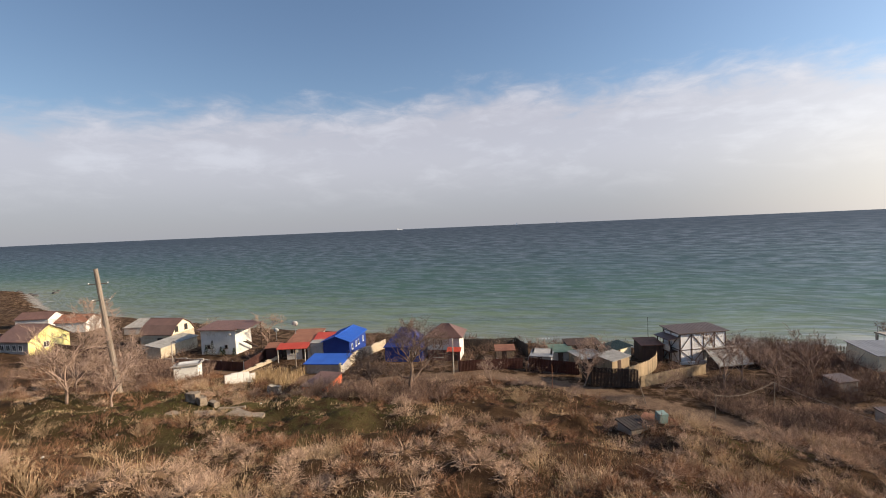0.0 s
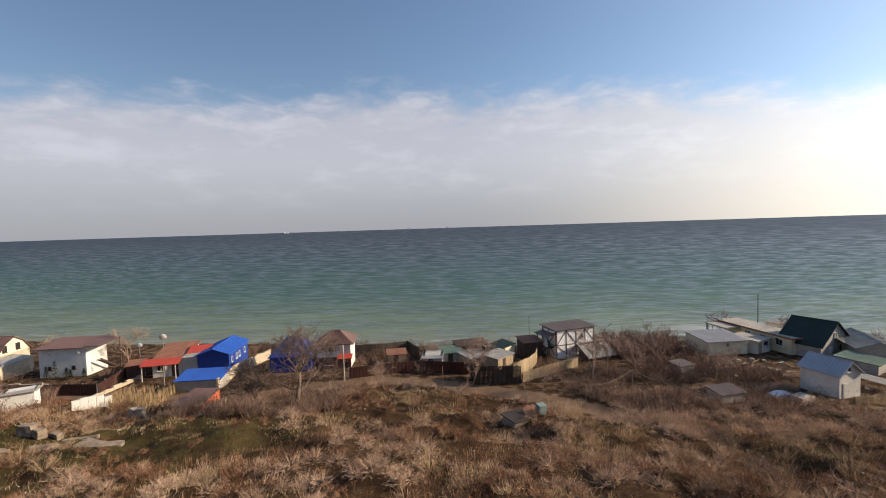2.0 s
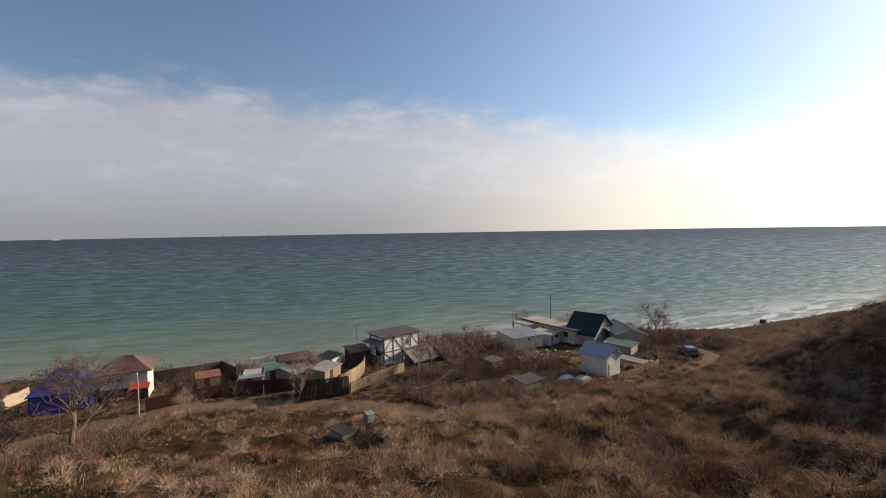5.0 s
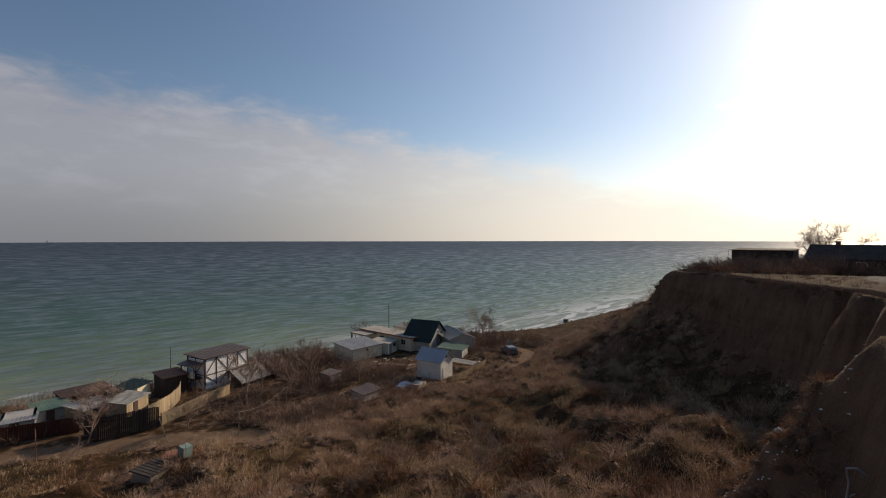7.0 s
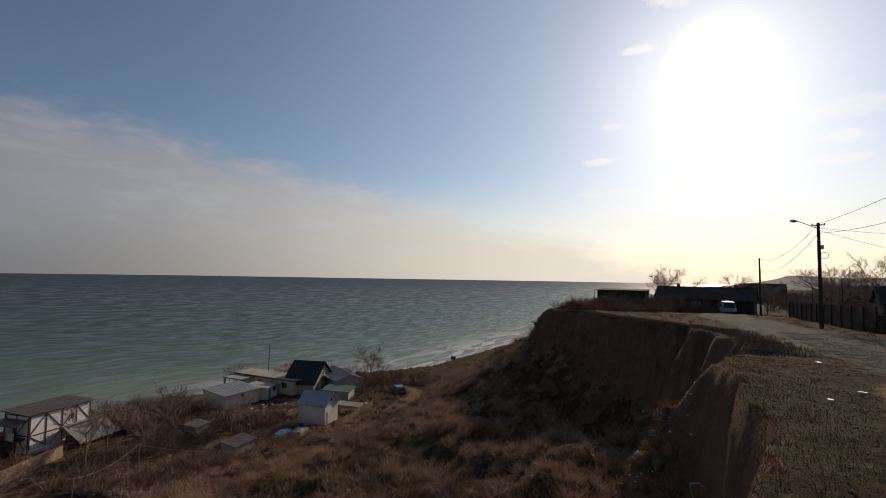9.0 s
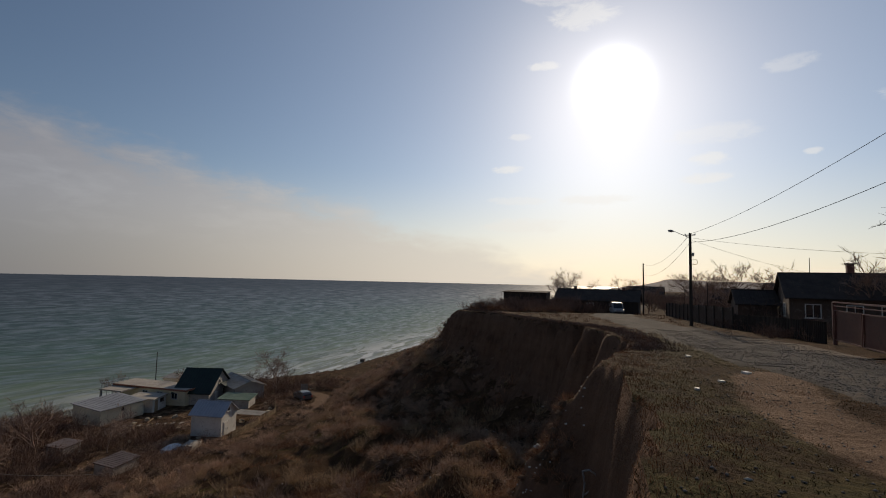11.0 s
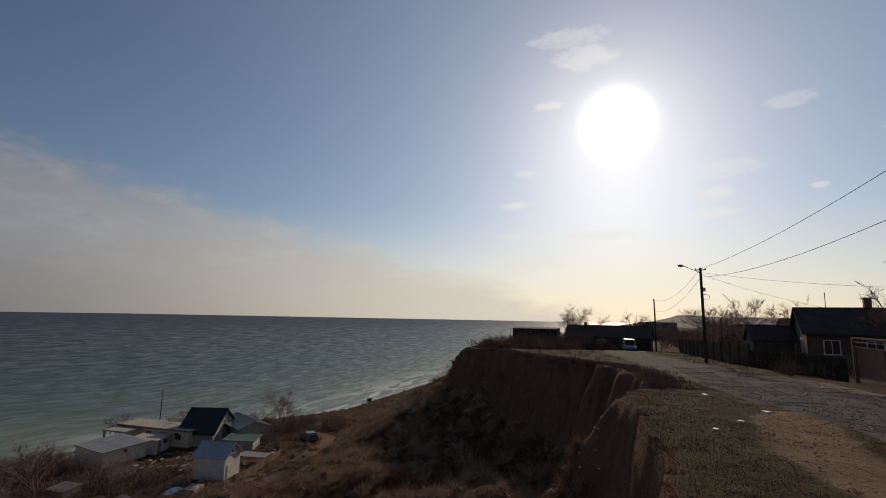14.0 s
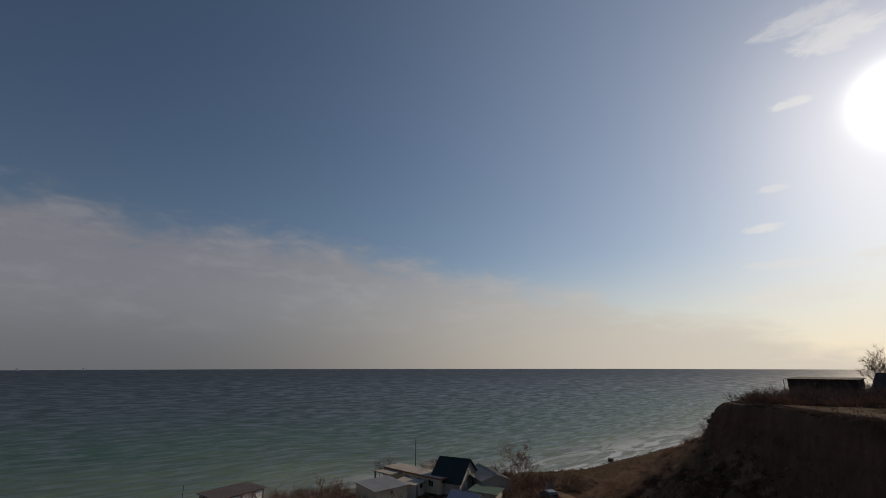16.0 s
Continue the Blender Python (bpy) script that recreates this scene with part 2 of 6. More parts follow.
# ---- ground and sea ----
CREST = np.array([(-5000, -60, 30), (-300, -14, 24.5), (-60, -4, 23.6), (-12, 0.2, 23.4), (-3, 1.3, 23.3), (1.5, 1.2, 23.2), (4.6, -0.3, 23.0), (6.6, -0.7, 22.9), (8.2, -1.05, 22.8), (10.2, -0.85, 22.7), (13, -1.0, 22.6),
                  (18, -0.9, 22.3), (22, -1.2, 22.1), (26, -2.2, 21.9), (36.6, -1.2, 21.5), (44, 1.2, 21.2), (49.5, 4.4, 21.0), (59, 11.0, 20.8), (66, 17.4, 20.6), (71.2, 20.0, 20.4), (75.5, 19.9, 20.1), (90, 13, 19.3), (140, 6, 19.0), (400, -40, 20), (5000, -2600, 22)])
FOOT = np.array([(-5000, 15), (-60, 15), (-4, 15.5), (6, 15.5), (14, 13), (30, 11.5), (45, 11.5), (60, 12.5), (68, 14.5), (76, 16), (100, 13), (5000, 11)])
TOE = np.array([(-5000, 600, 4), (-160, 112, 4), (-110, 84, 4), (-62.8, 67.7, 4), (-40, 62, 4), (-23, 56, 4.4), (-14, 58, 4.4), (-4.5, 60, 4.5), (3, 57.3, 4.5), (9.9, 52.5, 4.8), (15.7, 47.5, 5.3),
                (22, 42, 5.6), (32, 40, 5.4), (45, 39, 5.0), (58, 38, 4.6), (70, 43, 4.0), (90, 50, 3.0), (120, 53, 2.2), (200, 54, 2), (400, 30, 2), (5000, -2400, 2)])
SHORE = np.array([(-5000, 900), (-233, 190), (-165, 140), (-100, 118), (-59, 104), (-26, 97.5), (5, 89), (30, 84.5), (51, 83), (68, 83.5), (80, 76), (90, 69.5), (99, 65), (155, 62), (205, 62), (400, 42), (5000, -2300)])


def crest_y(x):
    return np.interp(x, CREST[:, 0], CREST[:, 1])


def distance_to(line, x, y):
    best = np.full(x.shape, 1e9)
    for (ax, ay), (bx, by) in zip(line[:-1, :2], line[1:, :2]):
        t = np.clip(((x - ax) * (bx - ax) + (y - ay) * (by - ay)) / ((bx - ax) ** 2 + (by - ay) ** 2), 0, 1)
        best = np.minimum(best, np.hypot(x - ax - t * (bx - ax), y - ay - t * (by - ay)))
    return best


def ripple(x, y, size, seed):
    """Smooth noise of -1 to 1 with cells of that size, for whole arrays."""
    table = np.random.RandomState(seed).uniform(-1, 1, (256, 256))
    u, v = np.asarray(x) / size + 1000.3, np.asarray(y) / size + 1000.7
    i, j = np.floor(u).astype(int), np.floor(v).astype(int)
    a, b = u - i, v - j
    a, b = a * a * (3 - 2 * a), b * b * (3 - 2 * b)
    p = lambda k, l: table[(i + k) % 256, (j + l) % 256]
    return (p(0, 0) * (1 - a) + p(1, 0) * a) * (1 - b) + (p(0, 1) * (1 - a) + p(1, 1) * a) * b


def ground_z(x, y):
    x, y = np.asarray(x, float), np.asarray(y, float)
    near = np.clip(1 - np.hypot(x, y) / 9, 0, 1)
    wob = (ripple(x, y, 7.0, 2) * 1.0 + ripple(x, y, 2.6, 3) * 0.7 + ripple(x, y, 1.1, 4) * 0.4 + ripple(x, y, 0.55, 12) * 0.2) * (1 - near) * (1 - 0.72 * np.exp(-((x - 12) / 8) ** 2))
    wall = 2.2 - 1.7 * np.exp(-((x - 12) / 7) ** 2)
    d = distance_to(CREST, x, y) * np.where(y > crest_y(x), 1, -1) + wob
    top = np.interp(x, CREST[:, 0], CREST[:, 2])
    plateau = top + 0.012 * np.clip(-d, 0, 40) + ripple(x, y, 6, 5) * 0.10 + ripple(x, y, 1.3, 6) * 0.06 + ripple(x, y, 0.6, 18) * 0.03
    foot = np.interp(x, FOOT[:, 0], FOOT[:, 1])
    toe_y, toe_z, shore = np.interp(x, TOE[:, 0], TOE[:, 1]), np.interp(x, TOE[:, 0], TOE[:, 2]), np.interp(x, SHORE[:, 0], SHORE[:, 1])
    face = np.clip(d / wall, 0, 1)
    face = np.clip(face * 0.75 + face * face * (3 - 2 * face) * 0.25 + 0.10 * ripple(x, y, 0.9, 13) * np.sin(np.pi * face), 0, 1)
    u = np.clip((d - wall) / np.maximum(d - wall + np.maximum(toe_y - y, 0), 0.1), 0, 1)
    bumps = (ripple(x, y, 9, 7) * 0.85 + ripple(x, y, 3.4, 8) * 0.72 + ripple(x, y, 1.6, 9) * 0.3) * np.clip(d / 6, 0, 1) * np.clip((toe_y - y) / 12, 0.06, 1)
    hill = foot + (toe_z - foot) * (0.75 * u + 0.25 * u * u * (3 - 2 * u)) + bumps + (2.6 + 1.2 * ripple(x, y, 4.0, 15)) * np.exp(-np.maximum(d - wall, 0) / 2.6) + 4.6 * np.exp(-((x - 17) / 5.5) ** 2) * np.exp(-np.maximum(d - wall, 0) / 8) + 2.2 * np.exp(-((x - 29) / 8) ** 2 - ((d - 10) / 6) ** 2) + 1.5 * np.exp(-((x - 18) / 2.6) ** 2 - ((d - 1.6) / 1.6) ** 2) + 0.45 * ripple(x, y, 0.8, 16) * np.exp(-((x - 17) / 4) ** 2 - ((d - 2.5) / 3) ** 2)
    v = np.clip((y - toe_y) / np.maximum(shore - 7 - toe_y, 1), 0, 1)
    pad = toe_z + (3.0 - toe_z) * v + ripple(x, y, 4, 10) * 0.06
    w = np.clip((y - shore + 6) / 6, 0, 1) ** 0.7
    pad = pad + (0 - pad) * w - np.clip((y - shore) * 0.12, 0, 5)
    low = np.where(y < toe_y, hill, pad)
    return np.where(d <= 0, plateau, plateau * (1 - face) + low * face)


def gz(x, y):
    return float(ground_z(np.array([x]), np.array([y]))[0])


TRACK = np.array([(-120, 92, 0), (-62.8, 69.2, 0), (-40.5, 63.4, 0), (-23, 57.4, 0), (-14.4, 59.6, 0), (-4.5, 61.6, 0), (3, 58.9, 0), (9.9, 54.2, 0), (15.7, 48.9, 0), (20, 43.8, 0)])


def axis(*spans):
    out = []
    for a, b, s in spans:
        out += list(np.arange(a, b, s))
    return np.array(out + [spans[-1][1]])


def sheet(name, X, Y, z, mat):
    gx, gy = np.meshgrid(X, Y)
    v = np.stack([gx.ravel(), gy.ravel(), z(gx.ravel(), gy.ravel())], 1)
    n, k = len(X), len(Y)
    i = (np.arange(k - 1)[:, None] * n + np.arange(n - 1)).ravel()
    me = bpy.data.meshes.new(name)
    me.from_pydata(v.tolist(), [], np.stack([i, i + 1, i + n + 1, i + n], 1).tolist())
    me.polygons.foreach_set("use_smooth", [True] * len(me.polygons))
    me.materials.append(mat)
    return new(name, me), v


ground, gv = sheet("ground", axis((-4900, -300, 400), (-300, -100, 8), (-100, -30, 1.6), (-30, 3, 0.5), (3, 22, 0.25), (22, 96, 0.5), (96, 220, 2), (220, 500, 20), (500, 4900, 400)),
                   axis((-4900, -200, 400), (-200, -20, 6), (-20, -8, 1), (-8, -4.5, 0.5), (-4.5, 3, 0.25), (3, 46, 0.5), (46, 110, 1.2), (110, 220, 5), (220, 1900, 120)), ground_z, ground_material())
tagged(ground, "dry grassy bluff with bare clay cliffs above a beach", "ground", kind="structure")
kind = ground.data.color_attributes.new("kind", "FLOAT_COLOR", "POINT")
gx, gy = gv[:, 0], gv[:, 1]
from_shore = np.interp(gx, SHORE[:, 0], SHORE[:, 1]) - gy
beach = np.clip(1 - from_shore / 5, 0, 1)
lanes = np.clip(1.45 - distance_to(TRACK, gx, gy) / 1.9, 0, 1)
lanes = np.maximum(lanes, np.clip(1.4 - distance_to(np.array([(60, 42.5, 0), (68, 44, 0), (73, 46.5, 0), (75, 50.5, 0)]), gx, gy) / 1.2, 0, 1))
lanes = np.maximum(lanes, 0.46 * np.clip((gy - np.interp(gx, TOE[:, 0], TOE[:, 1])) / 3, 0, 1) * np.clip((72 - gx) / 6, 0, 1))
bald = distance_to(np.array([(2, -4.4, 0), (7.6, -3.7, 0), (11, -3.6, 0), (15, -4.6, 0)]), gx, gy)
lanes = np.maximum(lanes, np.clip(1.15 - bald / 1.3, 0, 1) * (gy < 0))
lawn = np.clip(1.5 - np.hypot((gx - 7) * 0.8, (gy + 1.6) * 3) / 6, 0, 1) + np.clip(1.3 - np.hypot(gx - 26, (gy + 4.6) * 3) / 12, 0, 1) + np.clip(1.2 - np.hypot(gx + 18, gy - 38) / 14, 0, 1) + np.clip(1.2 - np.hypot(gx + 36, gy - 40) / 16, 0, 1)
kind.data.foreach_set("color", np.stack([beach, lanes, np.clip(lawn, 0, 1), gx * 0 + 1], 1).astype(np.float32).ravel())

sea, sv = sheet("sea", axis((-4950, -400, 250), (-400, 400, 10), (400, 4950, 250)), axis((-2600, 30, 250), (30, 300, 5), (300, 4950, 150)), lambda x, y: x * 0, sea_material())
tagged(sea, "choppy green-blue sea, paler over the shallows", "water", kind="structure")
off = sea.data.attributes.new("offshore", "FLOAT", "POINT")
off.data.foreach_set("value", np.maximum(sv[:, 1] - np.interp(sv[:, 0], SHORE[:, 0], SHORE[:, 1]), 0).astype(np.float32))

# ---- building helpers ----
def part(name, bm, mat, parent=None, label="", at=None):
    me = bpy.data.meshes.new(name)
    bm.to_mesh(me)
    bm.free()
    me.materials.append(mat)
    ob = new(name, me)
    if parent:
        ob.parent = parent
    if at is not None:
        ob.matrix_basis = at
    return tagged(ob, label)


def thing(name, label, category, m, group="", kind=""):
    ob = new(name)
    ob.empty_display_size = 0.3
    ob.matrix_basis = m
    return tagged(ob, label, category, group, kind)


def box(bm, x0, y0, z0, x1, y1, z1, m=None):
    """Adds a box between two corners."""
    r = bmesh.ops.create_cube(bm, size=1, matrix=Matrix.Translation(((x0 + x1) / 2, (y0 + y1) / 2, (z0 + z1) / 2)) @ Matrix.Diagonal((abs(x1 - x0), abs(y1 - y0), abs(z1 - z0), 1)))
    if m is not None:
        bmesh.ops.transform(bm, matrix=m, verts=r["verts"])
    return bm


def boxes(*bs):
    bm = bmesh.new()
    for b in bs:
        box(bm, *b)
    return bm


def beam(bm, a, b, w, h=None):
    """A straight bar from a to b with a rectangular section."""
    a, b = Vector(a), Vector(b)
    q = (b - a).to_track_quat("Z", "Y").to_matrix().to_4x4()
    n = (b - a).length
    bmesh.ops.create_cube(bm, size=1, matrix=Matrix.Translation((a + b) / 2) @ q @ Matrix.Diagonal((w, h or w, n, 1)))
    return bm


def rod(bm, a, b, r0, r1=None, sides=8):
    a, b = Vector(a), Vector(b)
    q = (b - a).to_track_quat("Z", "Y").to_matrix().to_4x4()
    bmesh.ops.create_cone(bm, cap_ends=True, segments=sides, radius1=r0, radius2=r0 if r1 is None else r1, depth=(b - a).length, matrix=Matrix.Translation((a + b) / 2) @ q)
    return bm


def slab(bm, corners, thick):
    """A thin plate: corners go round, counterclockwise seen from above; thick downwards."""
    top = [bm.verts.new(c) for c in corners]
    low = [bm.verts.new((c[0], c[1], c[2] - thick)) for c in corners]
    bm.faces.new(top)
    bm.faces.new(low[::-1])
    n = len(corners)
    for i in range(n):
        bm.faces.new((top[i], low[i], low[(i + 1) % n], top[(i + 1) % n]))
    return bm


def folded(bm, p00, p10, p11, p01, thick, gap=0.4, size=0.024):
    """A roof sheet with raised seams, in one piece: from the eave p00-p10 up to the ridge p01-p11."""
    p00, p10, p11, p01 = map(Vector, (p00, p10, p11, p01))
    n = max(2, int((p10 - p00).length / gap))
    up, down = (p10 - p00).cross(p01 - p00).normalized() * size, Vector((0, 0, -thick))
    e = 0.04 / max((p10 - p00).length, 0.1)
    prof = [(0.0, 0)]
    for i in range(1, n):
        prof += [(i / n - e, 0), (i / n - e * 0.6, 1), (i / n + e * 0.6, 1), (i / n + e, 0)]
    prof.append((1.0, 0))
    rows = []
    for t, k in prof:
        a, b = p00.lerp(p10, t), p01.lerp(p11, t)
        rows.append([bm.verts.new(q) for q in (a + up * k, b + up * k, b + down, a + down)])
    for r, q in zip(rows[:-1], rows[1:]):
        for i in range(4):
            j = (i + 1) % 4
            bm.faces.new((r[i], q[i], q[j], r[j]))
    bm.faces.new(rows[0])
    bm.faces.new(rows[-1][::-1])
    bmesh.ops.recalc_face_normals(bm, faces=bm.faces)
    return bm


def window(parent, face, w, d, u, v, ww, wh, frame_mat, sub=1, name="window"):
    """A framed pane on one wall: u along the wall seen from outside, v above the base."""
    m = {"front": pose(u, 0, v), "right": pose(w, u, v, 0, 0, 90), "back": pose(w - u, d, v, 0, 0, 180), "left": pose(0, d - u, v, 0, 0, -90)}[face]
    t = 0.07
    fr = boxes((-0.02, -0.05, 0, t, 0.02, wh), (ww - t, -0.05, 0, ww + 0.02, 0.02, wh), (t, -0.05, wh - t, ww - t, 0.02, wh), (t, -0.05, 0, ww - t, 0.02, t))
    for i in range(1, sub + 1):
        if sub:
            x = ww * i / (sub + 1)
            box(fr, x - 0.03, -0.04, t, x + 0.03, 0.02, wh - t)
    box(fr, -0.08, -0.12, -0.06, ww + 0.08, 0.01, -0.003)
    f = part(name, fr, frame_mat, parent, at=m)
    part("pane", boxes((t, -0.012, t, ww - t, 0.0, wh - t)), M["glass"], f, "dark window pane")
    return f


def door(parent, face, w, d, u, ww, wh, mat, v=0.0):
    m = {"front": pose(u, 0, v), "right": pose(w, u, v, 0, 0, 90), "back": pose(w - u, d, v, 0, 0, 180), "left": pose(0, d - u, v, 0, 0, -90)}[face]
    dr = part("door", boxes((0, -0.05, 0, ww, 0.0, wh), (0.12, -0.065, wh * 0.55, ww - 0.12, -0.05, wh - 0.15), (0.12, -0.065, 0.15, ww - 0.12, -0.05, wh * 0.45)), mat, parent, at=m)
    part("handle", rod(bmesh.new(), (ww - 0.12, -0.09, wh * 0.48), (ww - 0.12, -0.09, wh * 0.56), 0.02), M["steel"], dr)
    return dr


def house(name, label, category, x, y, yaw, w, d, h, wall, roof, kind="gable", rise=1.6, over=0.35, along="x", z=None, seams=0.4, gable=None, group="", plinth=0.0, roof_label=""):
    """Four walls and a roof. The origin is the front corner at the left as seen from the slope; x runs along the front, y away from the slope."""
    m = pose(x, y, 0, 0, 0, yaw)
    if z is None:
        pts = [m @ Vector(c) for c in ((0, 0, 0), (w, 0, 0), (w, d, 0), (0, d, 0))]
        zs = [gz(p.x, p.y) for p in pts]
        z = max(zs)
        deep = z - min(zs) + 0.6
    else:
        deep = 1.2
    t = thing(name, label, category, pose(x, y, z, 0, 0, yaw), group)
    bm = bmesh.new()
    k = 0.22
    box(bm, 0, 0, -deep, w, k, h)
    box(bm, 0, d - k, -deep, w, d, h)
    box(bm, 0, k, -deep, k, d - k, h)
    box(bm, w - k, k, -deep, w, d - k, h)
    box(bm, k, k, h - 0.15, w - k, d - k, h - 0.02)
    part("wall", bm, wall, t)
    if plinth:
        part("plinth", boxes((-0.06, -0.06, -deep, w + 0.06, 0.0, plinth), (w, 0.0, -deep, w + 0.06, d, plinth), (-0.06, 0.0, -deep, 0.0, d, plinth)), M["concrete"], t)
    rb, o, th = bmesh.new(), over, 0.1
    g = None
    if kind == "gable" and along == "x":
        e, r = h - rise * o / (d / 2) + 0.1, h + rise + 0.1
        planes = [((-o, -o, e), (w + o, -o, e), (w + o, d / 2, r), (-o, d / 2, r)), ((w + o, d + o, e), (-o, d + o, e), (-o, d / 2, r), (w + o, d / 2, r))]
        g = [((0, 0, h), (0, d, h), (0, d / 2, h + rise)), ((w, 0, h), (w, d, h), (w, d / 2, h + rise))]
        gx, axis_x = k, True
    elif kind == "gable":
        e, r = h - rise * o / (w / 2) + 0.1, h + rise + 0.1
        planes = [((-o, d + o, e), (-o, -o, e), (w / 2, -o, r), (w / 2, d + o, r)), ((w + o, -o, e), (w + o, d + o, e), (w / 2, d + o, r), (w / 2, -o, r))]
        g = [((0, 0, h), (w, 0, h), (w / 2, 0, h + rise)), ((0, d, h), (w, d, h), (w / 2, d, h + rise))]
        axis_x = False
    elif kind == "mansard":
        q, r1, r2 = d * 0.2, h + rise * 0.62, h + rise
        planes = [((-o, -o * 0.4, h), (w + o, -o * 0.4, h), (w + o, q, r1), (-o, q, r1)), ((-o, q, r1), (w + o, q, r1), (w + o, d / 2, r2), (-o, d / 2, r2)),
                  ((w + o, d - q, r1), (-o, d - q, r1), (-o, d / 2, r2), (w + o, d / 2, r2)), ((w + o, d + o * 0.4, h), (-o, d + o * 0.4, h), (-o, d - q, r1), (w + o, d - q, r1))]
        g = [((0, 0, h), (0, d, h), (0, d - q, r1 - 0.1), (0, d / 2, r2 - 0.1), (0, q, r1 - 0.1)), ((w, 0, h), (w, d, h), (w, d - q, r1 - 0.1), (w, d / 2, r2 - 0.1), (w, q, r1 - 0.1))]
        axis_x = True
    elif kind == "hip":
        e, r, f = h - 0.05, h + rise, min(w, d) * 0.42
        a, b = ((f, d / 2, r), (w - f, d / 2, r)) if w >= d else ((w / 2, f, r), (w / 2, d - f, r))
        c = [(-o, -o, e), (w + o, -o, e), (w + o, d + o, e), (-o, d + o, e)]
        planes = [(c[0], c[1], b, a), (c[1], c[2], b), (c[2], c[3], a, b), (c[3], c[0], a)] if w >= d else [(c[0], c[1], a), (c[1], c[2], b, a), (c[2], c[3], b), (c[3], c[0], a, b)]
    else:  # a single pitch; rise may be negative, towards the back
        planes = [((-o, -o, h + 0.1), (w + o, -o, h + 0.1), (w + o, d + o, h + rise + 0.1), (-o, d + o, h + rise + 0.1))]
        lo, hi = min(h, h + rise), max(h, h + rise)
        if abs(rise) > 0.15:
            g = [((0, 0, h), (0, d, h), (0, d, h + rise), (0, 0, h)), ((w, 0, h), (w, d, h), (w, d, h + rise), (w, 0, h))]
            axis_x = True
            if rise > 0:
                part("wall", boxes((0.0, d - k, h, w, d, h + rise)), wall, t)
    for p in planes:
        if seams and len(p) == 4:
            folded(rb, *p, th, seams)
        else:
            slab(rb, p, th)
    if kind in ("gable", "mansard"):
        s = ((-o, d / 2, planes[0][2][2] if kind == "gable" else h + rise), (w + o, d / 2, planes[0][2][2] if kind == "gable" else h + rise)) if along == "x" else ((w / 2, -o, h + rise + 0.1), (w / 2, d + o, h + rise + 0.1))
        rod(rb, *s, 0.07, sides=6)
    part("roof", rb, roof, t, roof_label)
    if g:
        for poly, inward in zip(g, (k, -k)):
            poly = [q for i, q in enumerate(poly) if i == 0 or q != poly[i - 1] and q != poly[0]]
            gb = bmesh.new()
            a = [gb.verts.new(q) for q in poly]
            b = [gb.verts.new((q[0] + (inward if axis_x else 0), q[1] + (0 if axis_x else inward), q[2])) for q in poly]
            gb.faces.new(a)
            gb.faces.new(b[::-1])
            for i in range(len(a)):
                gb.faces.new((a[i], b[i], b[(i + 1) % len(a)], a[(i + 1) % len(a)]))
            bmesh.ops.recalc_face_normals(gb, faces=gb.faces)
            part("gable", gb, gable or wall, t)
    return t


def glass_material():
    m = bpy.data.materials.new("window_glass")
    m.use_nodes = True
    N = Nodes(m.node_tree)
    n = N.noise(N.add("ShaderNodeTexCoord").outputs["Object"], 1.3, 2.0)
    s = N.add("ShaderNodeBsdfPrincipled", Base_Color=N.ramp(n, (0.3, (0.012, 0.014, 0.016)), (0.7, (0.04, 0.045, 0.05))), Roughness=0.08)
    N.add("ShaderNodeOutputMaterial", Surface=s)
    return m


